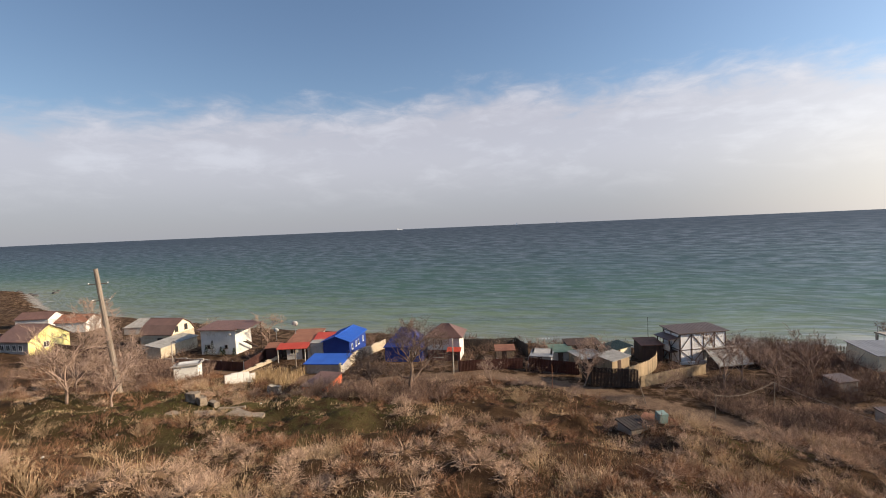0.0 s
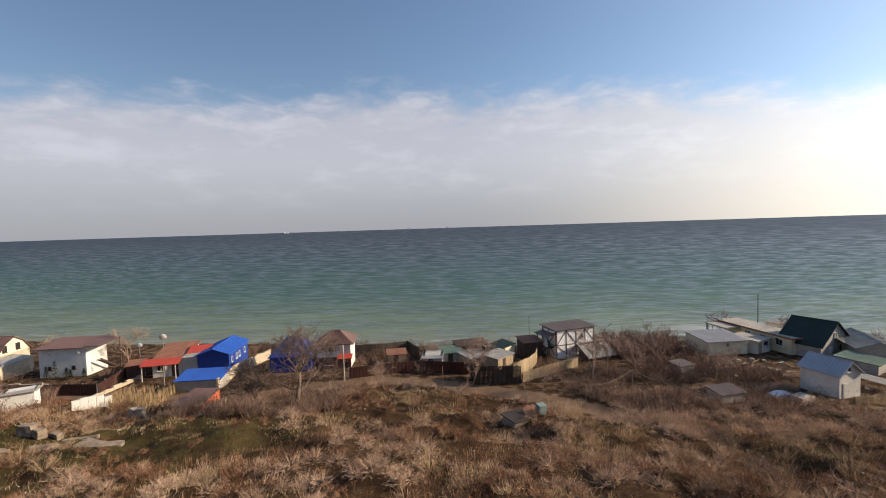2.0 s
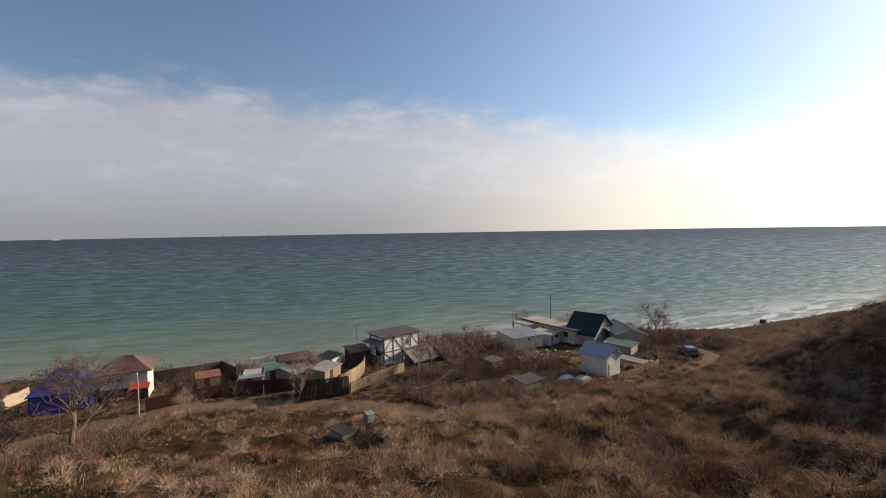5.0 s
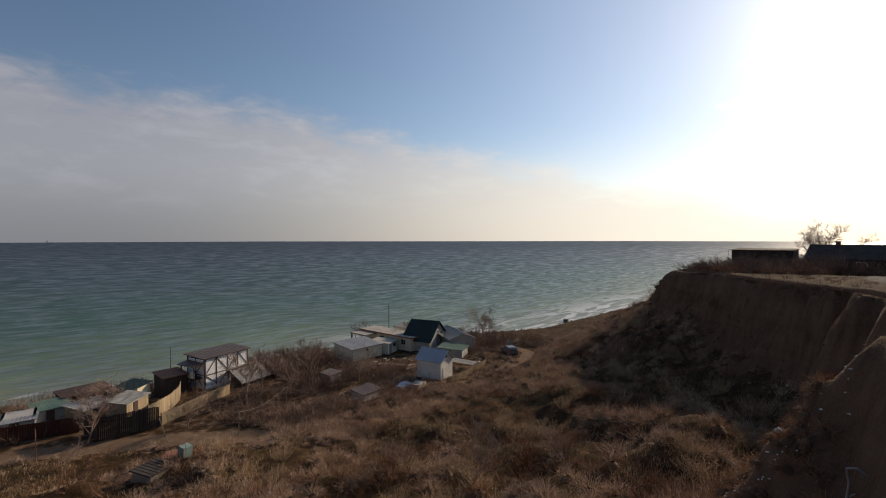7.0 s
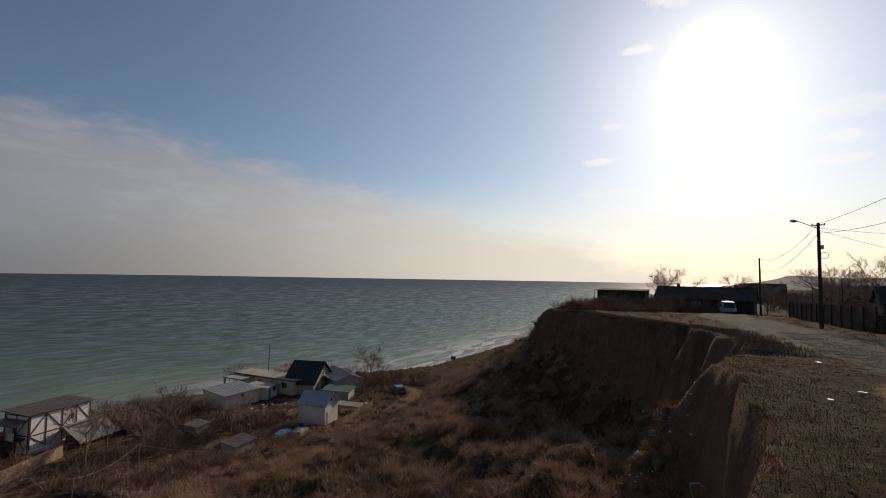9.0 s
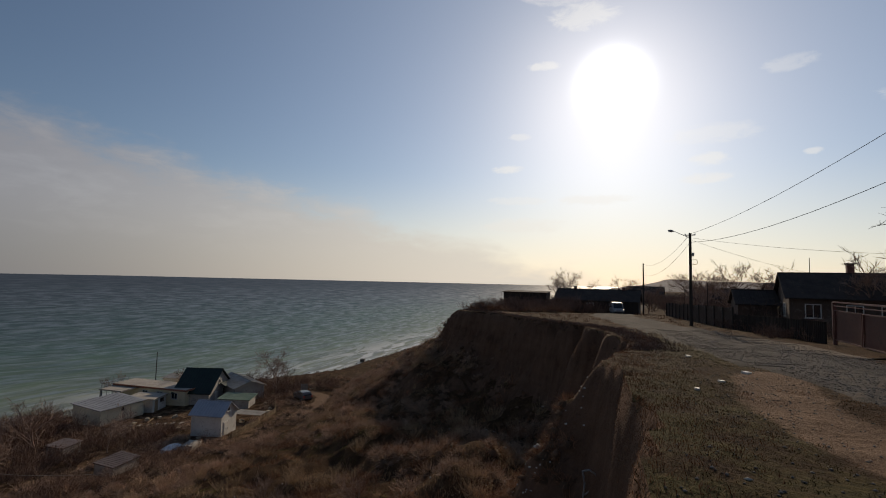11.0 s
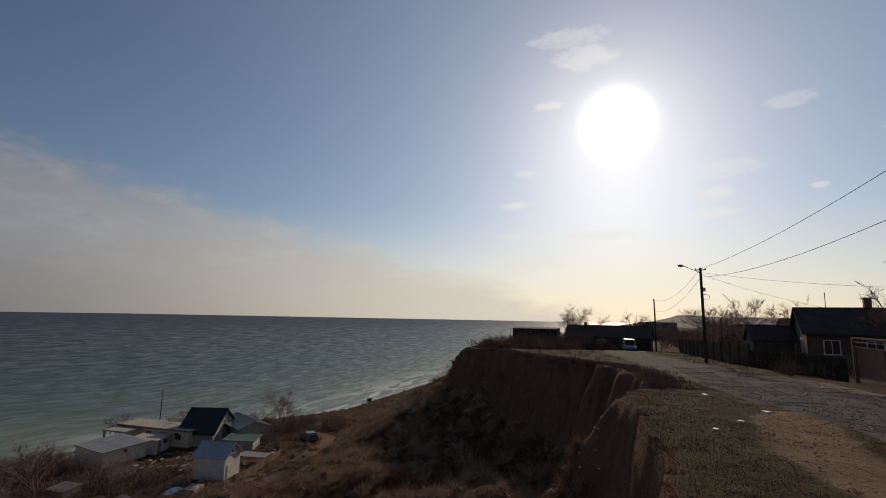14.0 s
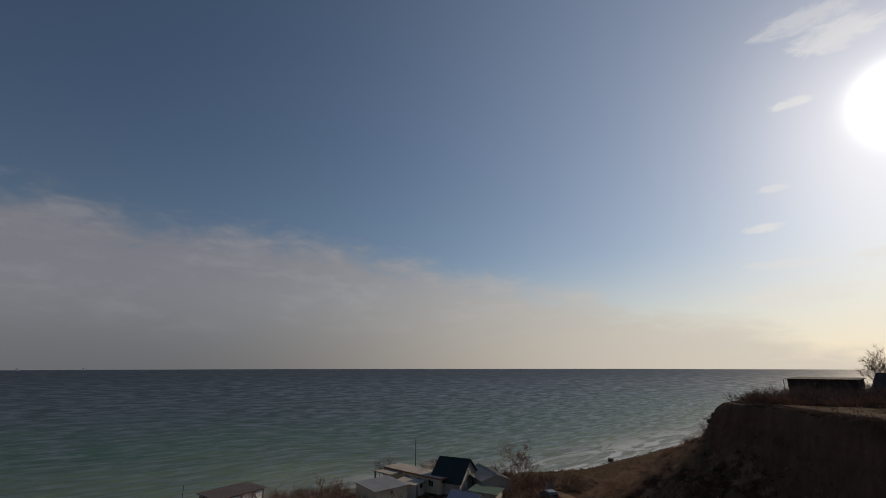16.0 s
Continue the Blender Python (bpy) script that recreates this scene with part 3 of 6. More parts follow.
M.update(
    glass=glass_material(),
    steel=material("galvanised_steel", (0.28, 0.29, 0.30), (0.46, 0.47, 0.48), 1.2, 0.5, 0.1, metal=0.6),
    white=material("whitewash", (0.55, 0.53, 0.48), (0.76, 0.74, 0.68), 0.6, 0.85, 0.15, spots=(0.45, 0.41, 0.34)),
    fresh_white=material("fresh_white_boards", (0.74, 0.73, 0.71), (0.86, 0.85, 0.83), 0.6, 0.8, 0.1),
    cream=material("cream_render", (0.62, 0.55, 0.38), (0.80, 0.72, 0.52), 0.5, 0.85, 0.15, spots=(0.50, 0.43, 0.29)),
    yellow=material("yellow_render", (0.70, 0.60, 0.20), (0.85, 0.76, 0.33), 0.5, 0.85, 0.15),
    grey_render=material("grey_render", (0.30, 0.28, 0.26), (0.46, 0.44, 0.40), 0.5, 0.9, 0.3, spots=(0.22, 0.2, 0.18)),
    concrete=material("concrete", (0.27, 0.24, 0.20), (0.46, 0.42, 0.36), 0.9, 0.9, 0.4, spots=(0.2, 0.17, 0.13)),
    old_slab=material("mossy_concrete", (0.15, 0.115, 0.08), (0.36, 0.29, 0.215), 1.1, 0.95, 0.8, fine=7, spots=(0.10, 0.075, 0.045)),
    mid_bark=material("brown_bark", (0.09, 0.062, 0.046), (0.25, 0.175, 0.13), 3.0, 0.95, 0.5, stretch=(1, 1, 0.3)),
    pale_bark=material("pale_bark", (0.20, 0.135, 0.10), (0.42, 0.30, 0.23), 3.0, 0.95, 0.5, stretch=(1, 1, 0.3)),
    shell=material("shell_stone", (0.36, 0.29, 0.2), (0.58, 0.5, 0.37), 1.5, 0.95, 0.8, fine=6, spots=(0.24, 0.19, 0.13)),
    brown_roof=material("brown_sheet", (0.11, 0.058, 0.043), (0.19, 0.105, 0.08), 0.8, 0.5, 0.1, spec=0.5),
    grey_brown=material("grey_brown_sheet", (0.085, 0.06, 0.05), (0.14, 0.105, 0.09), 0.8, 0.55, 0.1),
    red_roof=material("red_sheet", (0.40, 0.05, 0.03), (0.55, 0.085, 0.045), 0.6, 0.5, 0.1),
    rust_roof=material("rusty_sheet", (0.20, 0.085, 0.05), (0.33, 0.15, 0.09), 0.9, 0.8, 0.2, spots=(0.13, 0.06, 0.04)),
    orange=material("orange_paint", (0.52, 0.10, 0.035), (0.66, 0.15, 0.055), 1.0, 0.7, 0.15),
    blue_roof=material("blue_sheet", (0.018, 0.075, 0.36), (0.03, 0.12, 0.50), 0.6, 0.42, 0.08, spec=0.5),
    blue_dull=material("dull_blue_sheet", (0.015, 0.03, 0.15), (0.03, 0.055, 0.24), 0.6, 0.6, 0.1),
    blue_wall=material("blue_siding", (0.012, 0.035, 0.20), (0.02, 0.06, 0.28), 0.6, 0.5, 0.1),
    slate=material("asbestos_sheet", (0.24, 0.23, 0.21), (0.42, 0.40, 0.36), 0.9, 0.9, 0.35, spots=(0.15, 0.13, 0.10)),
    # the backlit shade of the village roofs is put into this slate
    slate_dark=material("dark_backlit_slate", (0.030, 0.024, 0.021), (0.07, 0.056, 0.048), 0.9, 0.95, 0.3, spots=(0.10, 0.075, 0.055)),
    apron=material("broken_apron", (0.10, 0.08, 0.06), (0.21, 0.175, 0.14), 0.9, 0.95, 0.6, spots=(0.07, 0.055, 0.04), spec=0.05),
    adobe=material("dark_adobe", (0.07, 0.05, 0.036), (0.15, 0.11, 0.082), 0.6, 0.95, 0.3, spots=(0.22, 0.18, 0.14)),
    pale_roof=material("zinc_sheet", (0.21, 0.205, 0.20), (0.33, 0.325, 0.32), 0.5, 0.5, 0.05, metal=0.15),
    blue_grey=material("blue_grey_sheet", (0.34, 0.36, 0.40), (0.46, 0.48, 0.52), 0.6, 0.38, 0.06, metal=0.3),
    green_roof=material("dark_green_sheet", (0.007, 0.017, 0.014), (0.016, 0.034, 0.028), 0.6, 0.55, 0.1),
    mid_green=material("faded_green_sheet", (0.09, 0.15, 0.11), (0.17, 0.24, 0.18), 0.8, 0.7, 0.2),
    timber_dark=material("dark_timber", (0.045, 0.027, 0.02), (0.10, 0.06, 0.042), 1.5, 0.8, 0.3, stretch=(1, 1, 0.2)),
    plank=material("weathered_plank", (0.20, 0.145, 0.085), (0.42, 0.32, 0.2), 1.6, 0.9, 0.4, stretch=(1, 1, 0.15), per_object=0.25),
    fence_brown=material("brown_fence_sheet", (0.065, 0.026, 0.020), (0.11, 0.048, 0.036), 0.8, 0.6, 0.1, per_object=0.12),
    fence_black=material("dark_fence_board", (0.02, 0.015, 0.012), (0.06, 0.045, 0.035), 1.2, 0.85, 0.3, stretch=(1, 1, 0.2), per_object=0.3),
    gate_red=material("oxide_red_paint", (0.12, 0.045, 0.035), (0.19, 0.08, 0.06), 0.9, 0.6, 0.15, spots=(0.09, 0.05, 0.035)),
    pole_wood=material("weathered_pole", (0.16, 0.125, 0.095), (0.32, 0.265, 0.21), 1.2, 0.95, 0.5, stretch=(2, 2, 0.15)),
    pole_dark=material("tarred_pole", (0.03, 0.024, 0.02), (0.085, 0.07, 0.055), 1.2, 0.9, 0.4, stretch=(2, 2, 0.15)),
    wire=material("cable", (0.012, 0.012, 0.012), (0.03, 0.03, 0.03), 1.0, 0.6, 0.0),
    ceramic=material("white_ceramic", (0.7, 0.7, 0.68), (0.82, 0.82, 0.8), 2.0, 0.3, 0.0),
    bark=material("bare_bark", (0.045, 0.032, 0.024), (0.14, 0.105, 0.08), 3.0, 0.95, 0.5, stretch=(1, 1, 0.3)),
    gravel=material("grey_gravel", (0.035, 0.032, 0.029), (0.12, 0.108, 0.096), 0.6, 0.9, 0.9, fine=22, spots=(0.14, 0.11, 0.08), spec=0.04),
    rubber=material("tyre_rubber", (0.012, 0.012, 0.012), (0.03, 0.03, 0.03), 3.0, 0.8, 0.1),
    car_white=material("white_car_paint", (0.20, 0.20, 0.20), (0.29, 0.29, 0.29), 0.6, 0.55, 0.0, spec=0.25),
    car_silver=material("dark_car_paint", (0.08, 0.085, 0.09), (0.13, 0.135, 0.14), 0.6, 0.3, 0.0, spec=0.6),
    teal=material("faded_teal_paint", (0.12, 0.19, 0.18), (0.26, 0.34, 0.31), 1.5, 0.8, 0.2, spots=(0.24, 0.18, 0.13)),
    rock=material("wet_rock", (0.035, 0.032, 0.03), (0.12, 0.11, 0.10), 0.8, 0.8, 0.8),
    litter=material("pale_litter", (0.5, 0.5, 0.48), (0.8, 0.8, 0.78), 3.0, 0.6, 0.1, per_object=0.3),
    lamp_glass=material("lamp_cover", (0.4, 0.4, 0.38), (0.6, 0.6, 0.58), 2.0, 0.3, 0.0),
    # far hills: the haze of distance is put into this pale grey
    distant=material("hazed_land", (0.16, 0.15, 0.155), (0.24, 0.225, 0.22), 0.02, 0.95, 0.0, spec=0.1),
    hull=material("ship_paint", (0.55, 0.56, 0.58), (0.75, 0.75, 0.76), 0.05, 0.6, 0.0),
)


# ---- houses along the beach ----
def timber_frame(t, m, w, h, posts, braces, levels, mat):
    """Dark boards nailed on a wall: posts, rails and crossed braces."""
    for p in posts:
        part("timber_post", boxes((p - 0.06, -0.05, 0, p + 0.06, -0.004, h)), mat, t, at=m)
    for v in levels:
        part("timber_rail", boxes((0.0, -0.045, v - 0.055, w, -0.003, v + 0.055)), mat, t, at=m)
    for (x0, z0, x1, z1) in braces:
        part("timber_brace", beam(bmesh.new(), (x0, -0.03, z0), (x1, -0.03, z1), 0.05, 0.095), mat, t, at=m)


def half_timbered_house():
    w, d, h = 7.2, 4.0, 4.75
    t = house("timber_framed_house", "white two-storey beach house with dark crossed timber framing", "house", 23.8, 68.7, 15, w, d, h, M["fresh_white"], M["grey_brown"], "mono", 0.25, 0.35, z=3.25, seams=0.5)
    p = [0.08, 1.85, 3.7, 5.4, 7.12]
    lv = [0.1, 2.35, 4.65]
    br = []
    for a, b, up in ((0, 1, 1), (1, 2, 0), (2, 3, 1), (3, 4, 0)):
        x0, x1 = p[a], p[b]
        br.append((x0, 2.4, x1, 4.6) if up else (x0, 4.6, x1, 2.4))
    br += [(p[0], 2.3, p[1], 0.9), (p[1], 0.2, p[2], 2.3), (p[2], 2.3, p[3], 0.2)]
    timber_frame(t, pose(0, 0, 0), w, h, p, br, lv, M["timber_dark"])
    ps = [0.08, d / 2, d - 0.08]
    timber_frame(t, pose(0, d, 0, 0, 0, -90), d, h, ps, [(0.1, 4.6, d / 2, 2.4), (d / 2, 2.4, d, 4.6), (0.1, 0.2, d / 2, 2.3), (d / 2, 2.3, d, 0.2)], lv, M["timber_dark"])
    window(t, "front", w, d, 4.6, 2.95, 0.5, 0.9, M["white"], 0)
    # entrance balcony at the side
    b = part("balcony", boxes((-1.3, 0.5, 1.95, 0, 3.6, 2.1)), M["timber_dark"], t)
    for yy in (0.55, 3.5):
        part("balcony_post", boxes((-1.25, yy, -0.4, -1.13, yy + 0.12, 3.9)), M["timber_dark"], b)
    part("balcony_rail", boxes((-1.25, 0.5, 2.95, -1.17, 3.6, 3.03), (-1.25, 0.5, 2.15, -1.21, 3.6, 2.9)), M["white"], b, "white balcony boards")
    part("balcony_roof", slab(bmesh.new(), ((-1.6, 0.2, 3.9), (0.02, 0.2, 4.2), (0.02, 3.9, 4.2), (-1.6, 3.9, 3.9)), 0.08), M["brown_roof"], b)
    # low white base wall
    part("base_wall", boxes((-0.4, -0.8, -0.9, 4.4, -0.55, 0.85)), M["white"], t)


half_timbered_house()
t = house("lean_to", "grey corrugated lean-to shelter beside the timber-framed house", "shed", 27.9, 65.7, 15, 4.5, 2.6, 0.75, M["timber_dark"], M["slate"], "mono", 1.7, 0.3, z=3.5, seams=0.25)
part("corrugated_sheet", slab(bmesh.new(), ((-0.2, 2.6, 2.4), (4.2, 2.6, 2.4), (4.1, 4.4, 1.4), (-0.2, 4.4, 1.4)), 0.06), M["slate"], t)

t = house("beach_shed", "long cream shed with a pale grey pitched metal roof", "shed", 47.0, 65.7, 0, 6.5, 5.6, 2.1, M["cream"], M["pale_roof"], "mono", 0.5, 0.25, seams=0.5)
door(t, "front", 6.5, 6.2, 4.4, 0.9, 1.9, M["cream"])
window(t, "front", 6.5, 6.2, 3.0, 1.5, 0.35, 0.4, M["timber_dark"], 0)
t = house("white_annex", "small whitewashed block building with flat concrete roof", "outbuilding", 54.6, 65.2, 20, 3.6, 4.2, 2.0, M["white"], M["concrete"], "flat", 0.1, 0.25, seams=0)
door(t, "front", 3.6, 4.2, 0.5, 0.8, 1.7, M["plank"])
window(t, "front", 3.6, 4.2, 1.9, 1.2, 0.9, 0.5, M["timber_dark"], 1)

t = house("flat_roofed_house", "long low concrete house with flat rust-edged roof", "house", 59.0, 63.6, 4, 3.4, 14.0, 2.5, M["cream"], M["concrete"], "flat", 0.15, 0.5, seams=0)
part("roof_edge", boxes((-0.55, -0.58, 2.45, 3.95, -0.5, 2.72), (-0.58, -0.5, 2.45, -0.5, 14.5, 2.72)), M["rust_roof"], t, "rust-brown fascia")
for yy in (1.5, 4.5, 7.5):
    window(t, "left", 3.4, 14.0, 14.0 - yy - 1.2, 1.0, 1.2, 1.0, M["white"])
door(t, "front", 3.4, 14.0, 1.2, 0.9, 2.0, M["plank"])
r = part("terrace_rail", boxes((-3.0, 13.8, 3.35, 1.8, 13.87, 3.42), (-3.0, 13.8, 2.95, 1.8, 13.86, 3.0)), M["steel"], t)
for i in range(6):
    part("rail_post", boxes((-3.0 + i * 0.95, 13.8, 0.2, -2.94 + i * 0.95, 13.86, 3.4)), M["steel"], r)
part("terrace_deck", boxes((-3.2, 9.5, 2.2, -0.02, 14.2, 2.4)), M["concrete"], t)
for xx, yy in ((-3.0, 9.7), (-3.0, 13.9)):
    part("deck_pillar", boxes((xx, yy, -3.2, xx + 0.25, yy + 0.25, 2.2)), M["concrete"], t)
house("flat_hut", "small pale flat-roofed beach hut", "hut", 68.2, 74.8, 25, 3.6, 3.2, 2.3, M["white"], M["slate"], "mono", 0.2, 0.3, z=2.9, seams=0.3)

t = house("green_roofed_house", "grey house with a steep dark green metal roof", "house", 59.9, 60.6, 12, 7.4, 5.6, 2.5, M["grey_render"], M["green_roof"], "gable", 3.0, 0.45, along="y", seams=0.45)
t.matrix_basis = pose(60.9, 60.6, 3.25, 0, 0, 18)
part("bay_roof", slab(bmesh.new(), ((3.4, -1.6, 2.5), (7.8, -1.6, 2.1), (7.8, 0.2, 3.0), (3.4, 0.2, 3.4)), 0.1), M["green_roof"], t)
window(t, "front", 7.4, 5.6, 4.6, 1.0, 1.1, 1.1, M["white"])
window(t, "front", 7.4, 5.6, 3.2, 3.2, 0.8, 0.8, M["white"])
door(t, "front", 7.4, 5.6, 2.0, 0.9, 2.0, M["white"])

t = house("tall_shed", "narrow pale shed with blue-grey metal gable roof", "shed", 47.5, 45.0, 10, 3.2, 4.2, 2.9, M["white"], M["blue_grey"], "gable", 1.25, 0.3, along="y", seams=0.4, z=4.35)
part("porch_slab", boxes((-0.9, -1.7, -1.3, 2.4, -0.02, 0.05)), M["concrete"], t, "pale concrete doorstep")
door(t, "front", 3.2, 4.2, 0.5, 0.85, 1.9, M["white"])
window(t, "front", 3.2, 4.2, 1.1, 3.1, 0.6, 0.6, M["white"], 0)

t = house("grey_roofed_house", "long low house with weathered grey sheet roof", "house", 68.0, 55.4, 62, 9.0, 5.0, 2.3, M["grey_render"], M["slate"], "gable", 0.9, 0.3, seams=0.35)
for u in (1.2, 3.8, 6.4):
    window(t, "front", 9.0, 5.0, u, 0.9, 1.1, 0.9, M["white"])
house("green_flat_shed", "low shed with faded green sheet roof", "shed", 60.8, 52.4, 25, 3.8, 4.4, 1.3, M["grey_render"], M["mid_green"], "mono", 0.25, 0.3, seams=0.3)
t = thing("awning", "pale corrugated awning on thin posts", "awning", pose(55.0, 45.2, gz(56, 47), 0, 0, 22))
a = folded(bmesh.new(), (0, 0, 1.0), (2.7, 0, 0.8), (2.9, 6.3, 1.2), (0, 6.3, 1.4), 0.04, 0.3)
part("sheet_roof", a, M["slate"], t)
for xx, yy in ((0.1, 0.1), (2.6, 0.1), (0.1, 6.1), (2.7, 6.1)):
    part("post", boxes((xx, yy, -0.7, xx + 0.08, yy + 0.08, 1.0)), M["plank"], t)
t = house("ruined_hut", "roofless grey stone hut among bare bushes", "ruin", 33.8, 45.0, 8, 3.1, 2.2, 0.8, M["concrete"], M["grey_brown"], "mono", 0.3, 0.1, seams=0.3)
house("pump_hut", "squat concrete hut half hidden by bushes", "hut", 36.5, 56.5, 15, 2.4, 2.0, 1.0, M["grey_render"], M["grey_brown"], "mono", 0.2, 0.15, seams=0)

# houses further along
# sun from the right is put into the colours: yellow ends, grey front
t = house("yellow_house", "yellow-rendered house with brown pitched roof", "house", -93.5, 70.2, -3, 7.0, 7.5, 2.7, M["grey_render"], M["brown_roof"], "gable", 2.3, 0.35, along="x", gable=M["yellow"], z=4.6)
part("side_wall", boxes((7.0, 0.0, -1.5, 7.06, 7.5, 2.7)), M["yellow"], t, "yellow side wall with the sunlight put into its colour")
for u in (0.6, 2.0, 3.4, 4.8):
    window(t, "front", 7.0, 7.5, u, 0.9, 0.9, 1.1, M["white"])
window(t, "right", 7.06, 7.5, 2.6, 0.9, 1.0, 1.1, M["white"])
t = house("gambrel_house", "cream house with steep reddish-brown two-slope roof", "house", -70.2, 77.0, -3, 6.8, 6.0, 2.8, M["shell"], M["brown_roof"], "mansard", 2.6, 0.3, plinth=0.4, seams=0.4, gable=M["cream"])
for u in (1.0, 3.4):
    window(t, "right", 6.8, 6.0, u, 3.1, 0.8, 1.1, M["timber_dark"])
window(t, "front", 6.8, 6.0, 3.8, 1.1, 1.1, 1.1, M["timber_dark"])
t = house("white_house", "white two-storey house with flat reddish-brown roof", "house", -55.2, 73.8, 0, 6.7, 5.0, 4.4, M["white"], M["brown_roof"], "mono", 0.5, 0.55, seams=0.4)
for u in (1.2, 4.6):
    window(t, "front", 6.7, 5.0, u, 1.1, 0.5, 0.6, M["timber_dark"], 0)
st = part("outside_stair", boxes(*[(7.5, 4.6 - i * 0.3, 0.17 * i, 8.2, 4.9 - i * 0.3, 0.17 * i + 0.06) for i in range(13)]), M["timber_dark"], t)
beam_b = beam(bmesh.new(), (8.2, 4.8, 0.1), (8.2, 0.9, 2.4), 0.06, 0.16)
part("stair_string", beam_b, M["timber_dark"], st)
part("porch_roof", slab(bmesh.new(), ((6.7, -0.2, 4.7), (9.0, -0.2, 4.55), (9.0, 5.2, 4.8), (6.7, 5.2, 4.95)), 0.08), M["brown_roof"], t)
part("porch_post", boxes((8.7, 4.9, -0.6, 8.82, 5.02, 4.7)), M["timber_dark"], t)


def dish(x, y, z, yaw, r, label, wall=False, mast=0.0):
    t = thing("satellite_dish", label, "satellite dish", pose(x, y, z, 0, 0, yaw), "satellite dishes")
    bm = bmesh.new()
    bmesh.ops.create_uvsphere(bm, u_segments=16, v_segments=10, radius=r * 1.6)
    bmesh.ops.delete(bm, geom=[v for v in bm.verts if v.co.z > -r * 1.2], context="VERTS")
    bmesh.ops.transform(bm, matrix=pose(0, 0, mast, -65) @ Matrix.Translation((0, 0, r * 1.45)), verts=bm.verts)
    bmesh.ops.solidify(bm, geom=bm.faces, thickness=0.02)
    part("reflector", bm, M["white"], t)
    part("feed_arm", rod(bmesh.new(), (0, 0.0, mast - r * 0.6), (0, -r * 1.2, mast), 0.015, sides=5), M["steel"], t)
    part("mast", rod(bmesh.new(), (0, 0.12, -0.3), (0, 0.12, mast), 0.035, sides=6) if mast else rod(bmesh.new(), (0, 0.05, 0), (0, 0.4, 0), 0.03, sides=6), M["steel"], t)


dish(-53.6, 73.65, 7.4, 0, 0.42, "white satellite dish fixed to the white house wall")
dish(-49.6, 73.65, 7.3, 0, 0.42, "white satellite dish fixed to the white house wall")
dish(-37.6, 74.6, 7.3, 10, 0.6, "large white satellite dish on a roof mast", mast=1.6)
dish(-42.8, 77.6, 5.4, 10, 0.5, "white satellite dish on a post in a garden", mast=1.7)
house("long_outbuilding", "long grey stone outbuilding with sloping sheet roof", "outbuilding", -60.3, 70.2, 88, 9.0, 3.0, 1.9, M["shell"], M["slate"], "mono", 0.5, 0.2, seams=0.35)
house("garden_shed", "small whitewashed shed with thin flat concrete roof", "shed", -46.2, 55.8, 25, 3.0, 2.6, 1.9, M["white"], M["concrete"], "mono", -0.25, 0.3, seams=0)
t = house("arched_hangar", "small grey boat shelter with white gable", "shed", -74.5, 84.5, 0, 4.6, 5.0, 1.6, M["white"], M["slate"], "gable", 1.5, 0.2, along="y", seams=0.4)
house("arched_hangar", "low grey boat shelter with rounded sheet roof", "shed", -86, 90, 10, 6.5, 5.0, 1.6, M["grey_render"], M["slate"], "hip", 1.6, 0.2, seams=0.4)
house("beach_house", "low beach house with red-brown roof far along the shore", "house", -106, 92, 10, 7.0, 5.0, 2.3, M["white"], M["rust_roof"], "gable", 1.3, 0.3)
house("beach_house", "low beach house with red-brown roof far along the shore", "house", -122, 96, 10, 8.0, 5.0, 2.3, M["white"], M["brown_roof"], "gable", 1.3, 0.3)

t = house("red_roofed_house", "white house with rust-brown roof and red sheet porch", "house", -37.3, 70.6, 8, 4.6, 7.0, 2.4, M["white"], M["rust_roof"], "mono", 1.0, 0.25, seams=0.4)
part("porch_roof", slab(bmesh.new(), ((-1.0, -2.0, 2.3), (4.0, -2.0, 2.3), (4.2, 0.1, 2.8), (-1.0, 0.1, 2.8)), 0.07), M["red_roof"], t, "bright red porch roof")
part("porch_roof", slab(bmesh.new(), ((4.2, 0.3, 2.7), (7.4, 0.3, 2.7), (7.4, 4.4, 3.4), (4.2, 4.4, 3.4)), 0.07), M["red_roof"], t, "bright red sheet roof")
for xx in (-0.8, 3.6):
    part("porch_post", boxes((xx, -1.9, -0.4, xx + 0.1, -1.8, 2.3)), M["white"], t)
window(t, "front", 4.6, 7.0, 0.6, 0.9, 1.1, 1.1, M["white"])
door(t, "front", 4.6, 7.0, 2.6, 0.9, 2.0, M["timber_dark"])
house("brown_hut", "dark red-brown garden hut", "hut", -41.0, 70.5, 12, 2.2, 2.4, 1.9, M["fence_brown"], M["rust_roof"], "mono", 0.3, 0.15)
house("grey_porch", "narrow grey-walled link building", "outbuilding", -33.2, 70.8, 3, 2.2, 4.0, 2.6, M["grey_render"], M["slate"], "mono", 0.3, 0.05)

t = house("blue_house", "blue metal-clad house with bright blue sheet roof", "house", -30.9, 70.8, 0, 4.5, 8.5, 2.9, M["blue_wall"], M["blue_roof"], "gable", 0.8, 0.3, along="y", seams=0.4)
for u in (1.0, 2.9, 4.2, 6.6):
    window(t, "right", 4.5, 8.5, u, 1.3, 0.55, 0.9, M["ceramic"], 0)
t = house("blue_lean_to", "grey block outbuilding under a blue sheet lean-to roof", "outbuilding", -30.2, 62.4, 0, 5.6, 3.7, 1.35, M["concrete"], M["blue_roof"], "mono", 0.4, 0.25, seams=0.4)
t = house("blue_hip_house", "dark blue house with steep blue hipped roof", "house", -19.9, 69.0, 0, 6.0, 5.0, 2.4, M["blue_wall"], M["blue_dull"], "hip", 2.5, 0.25, seams=0.4)
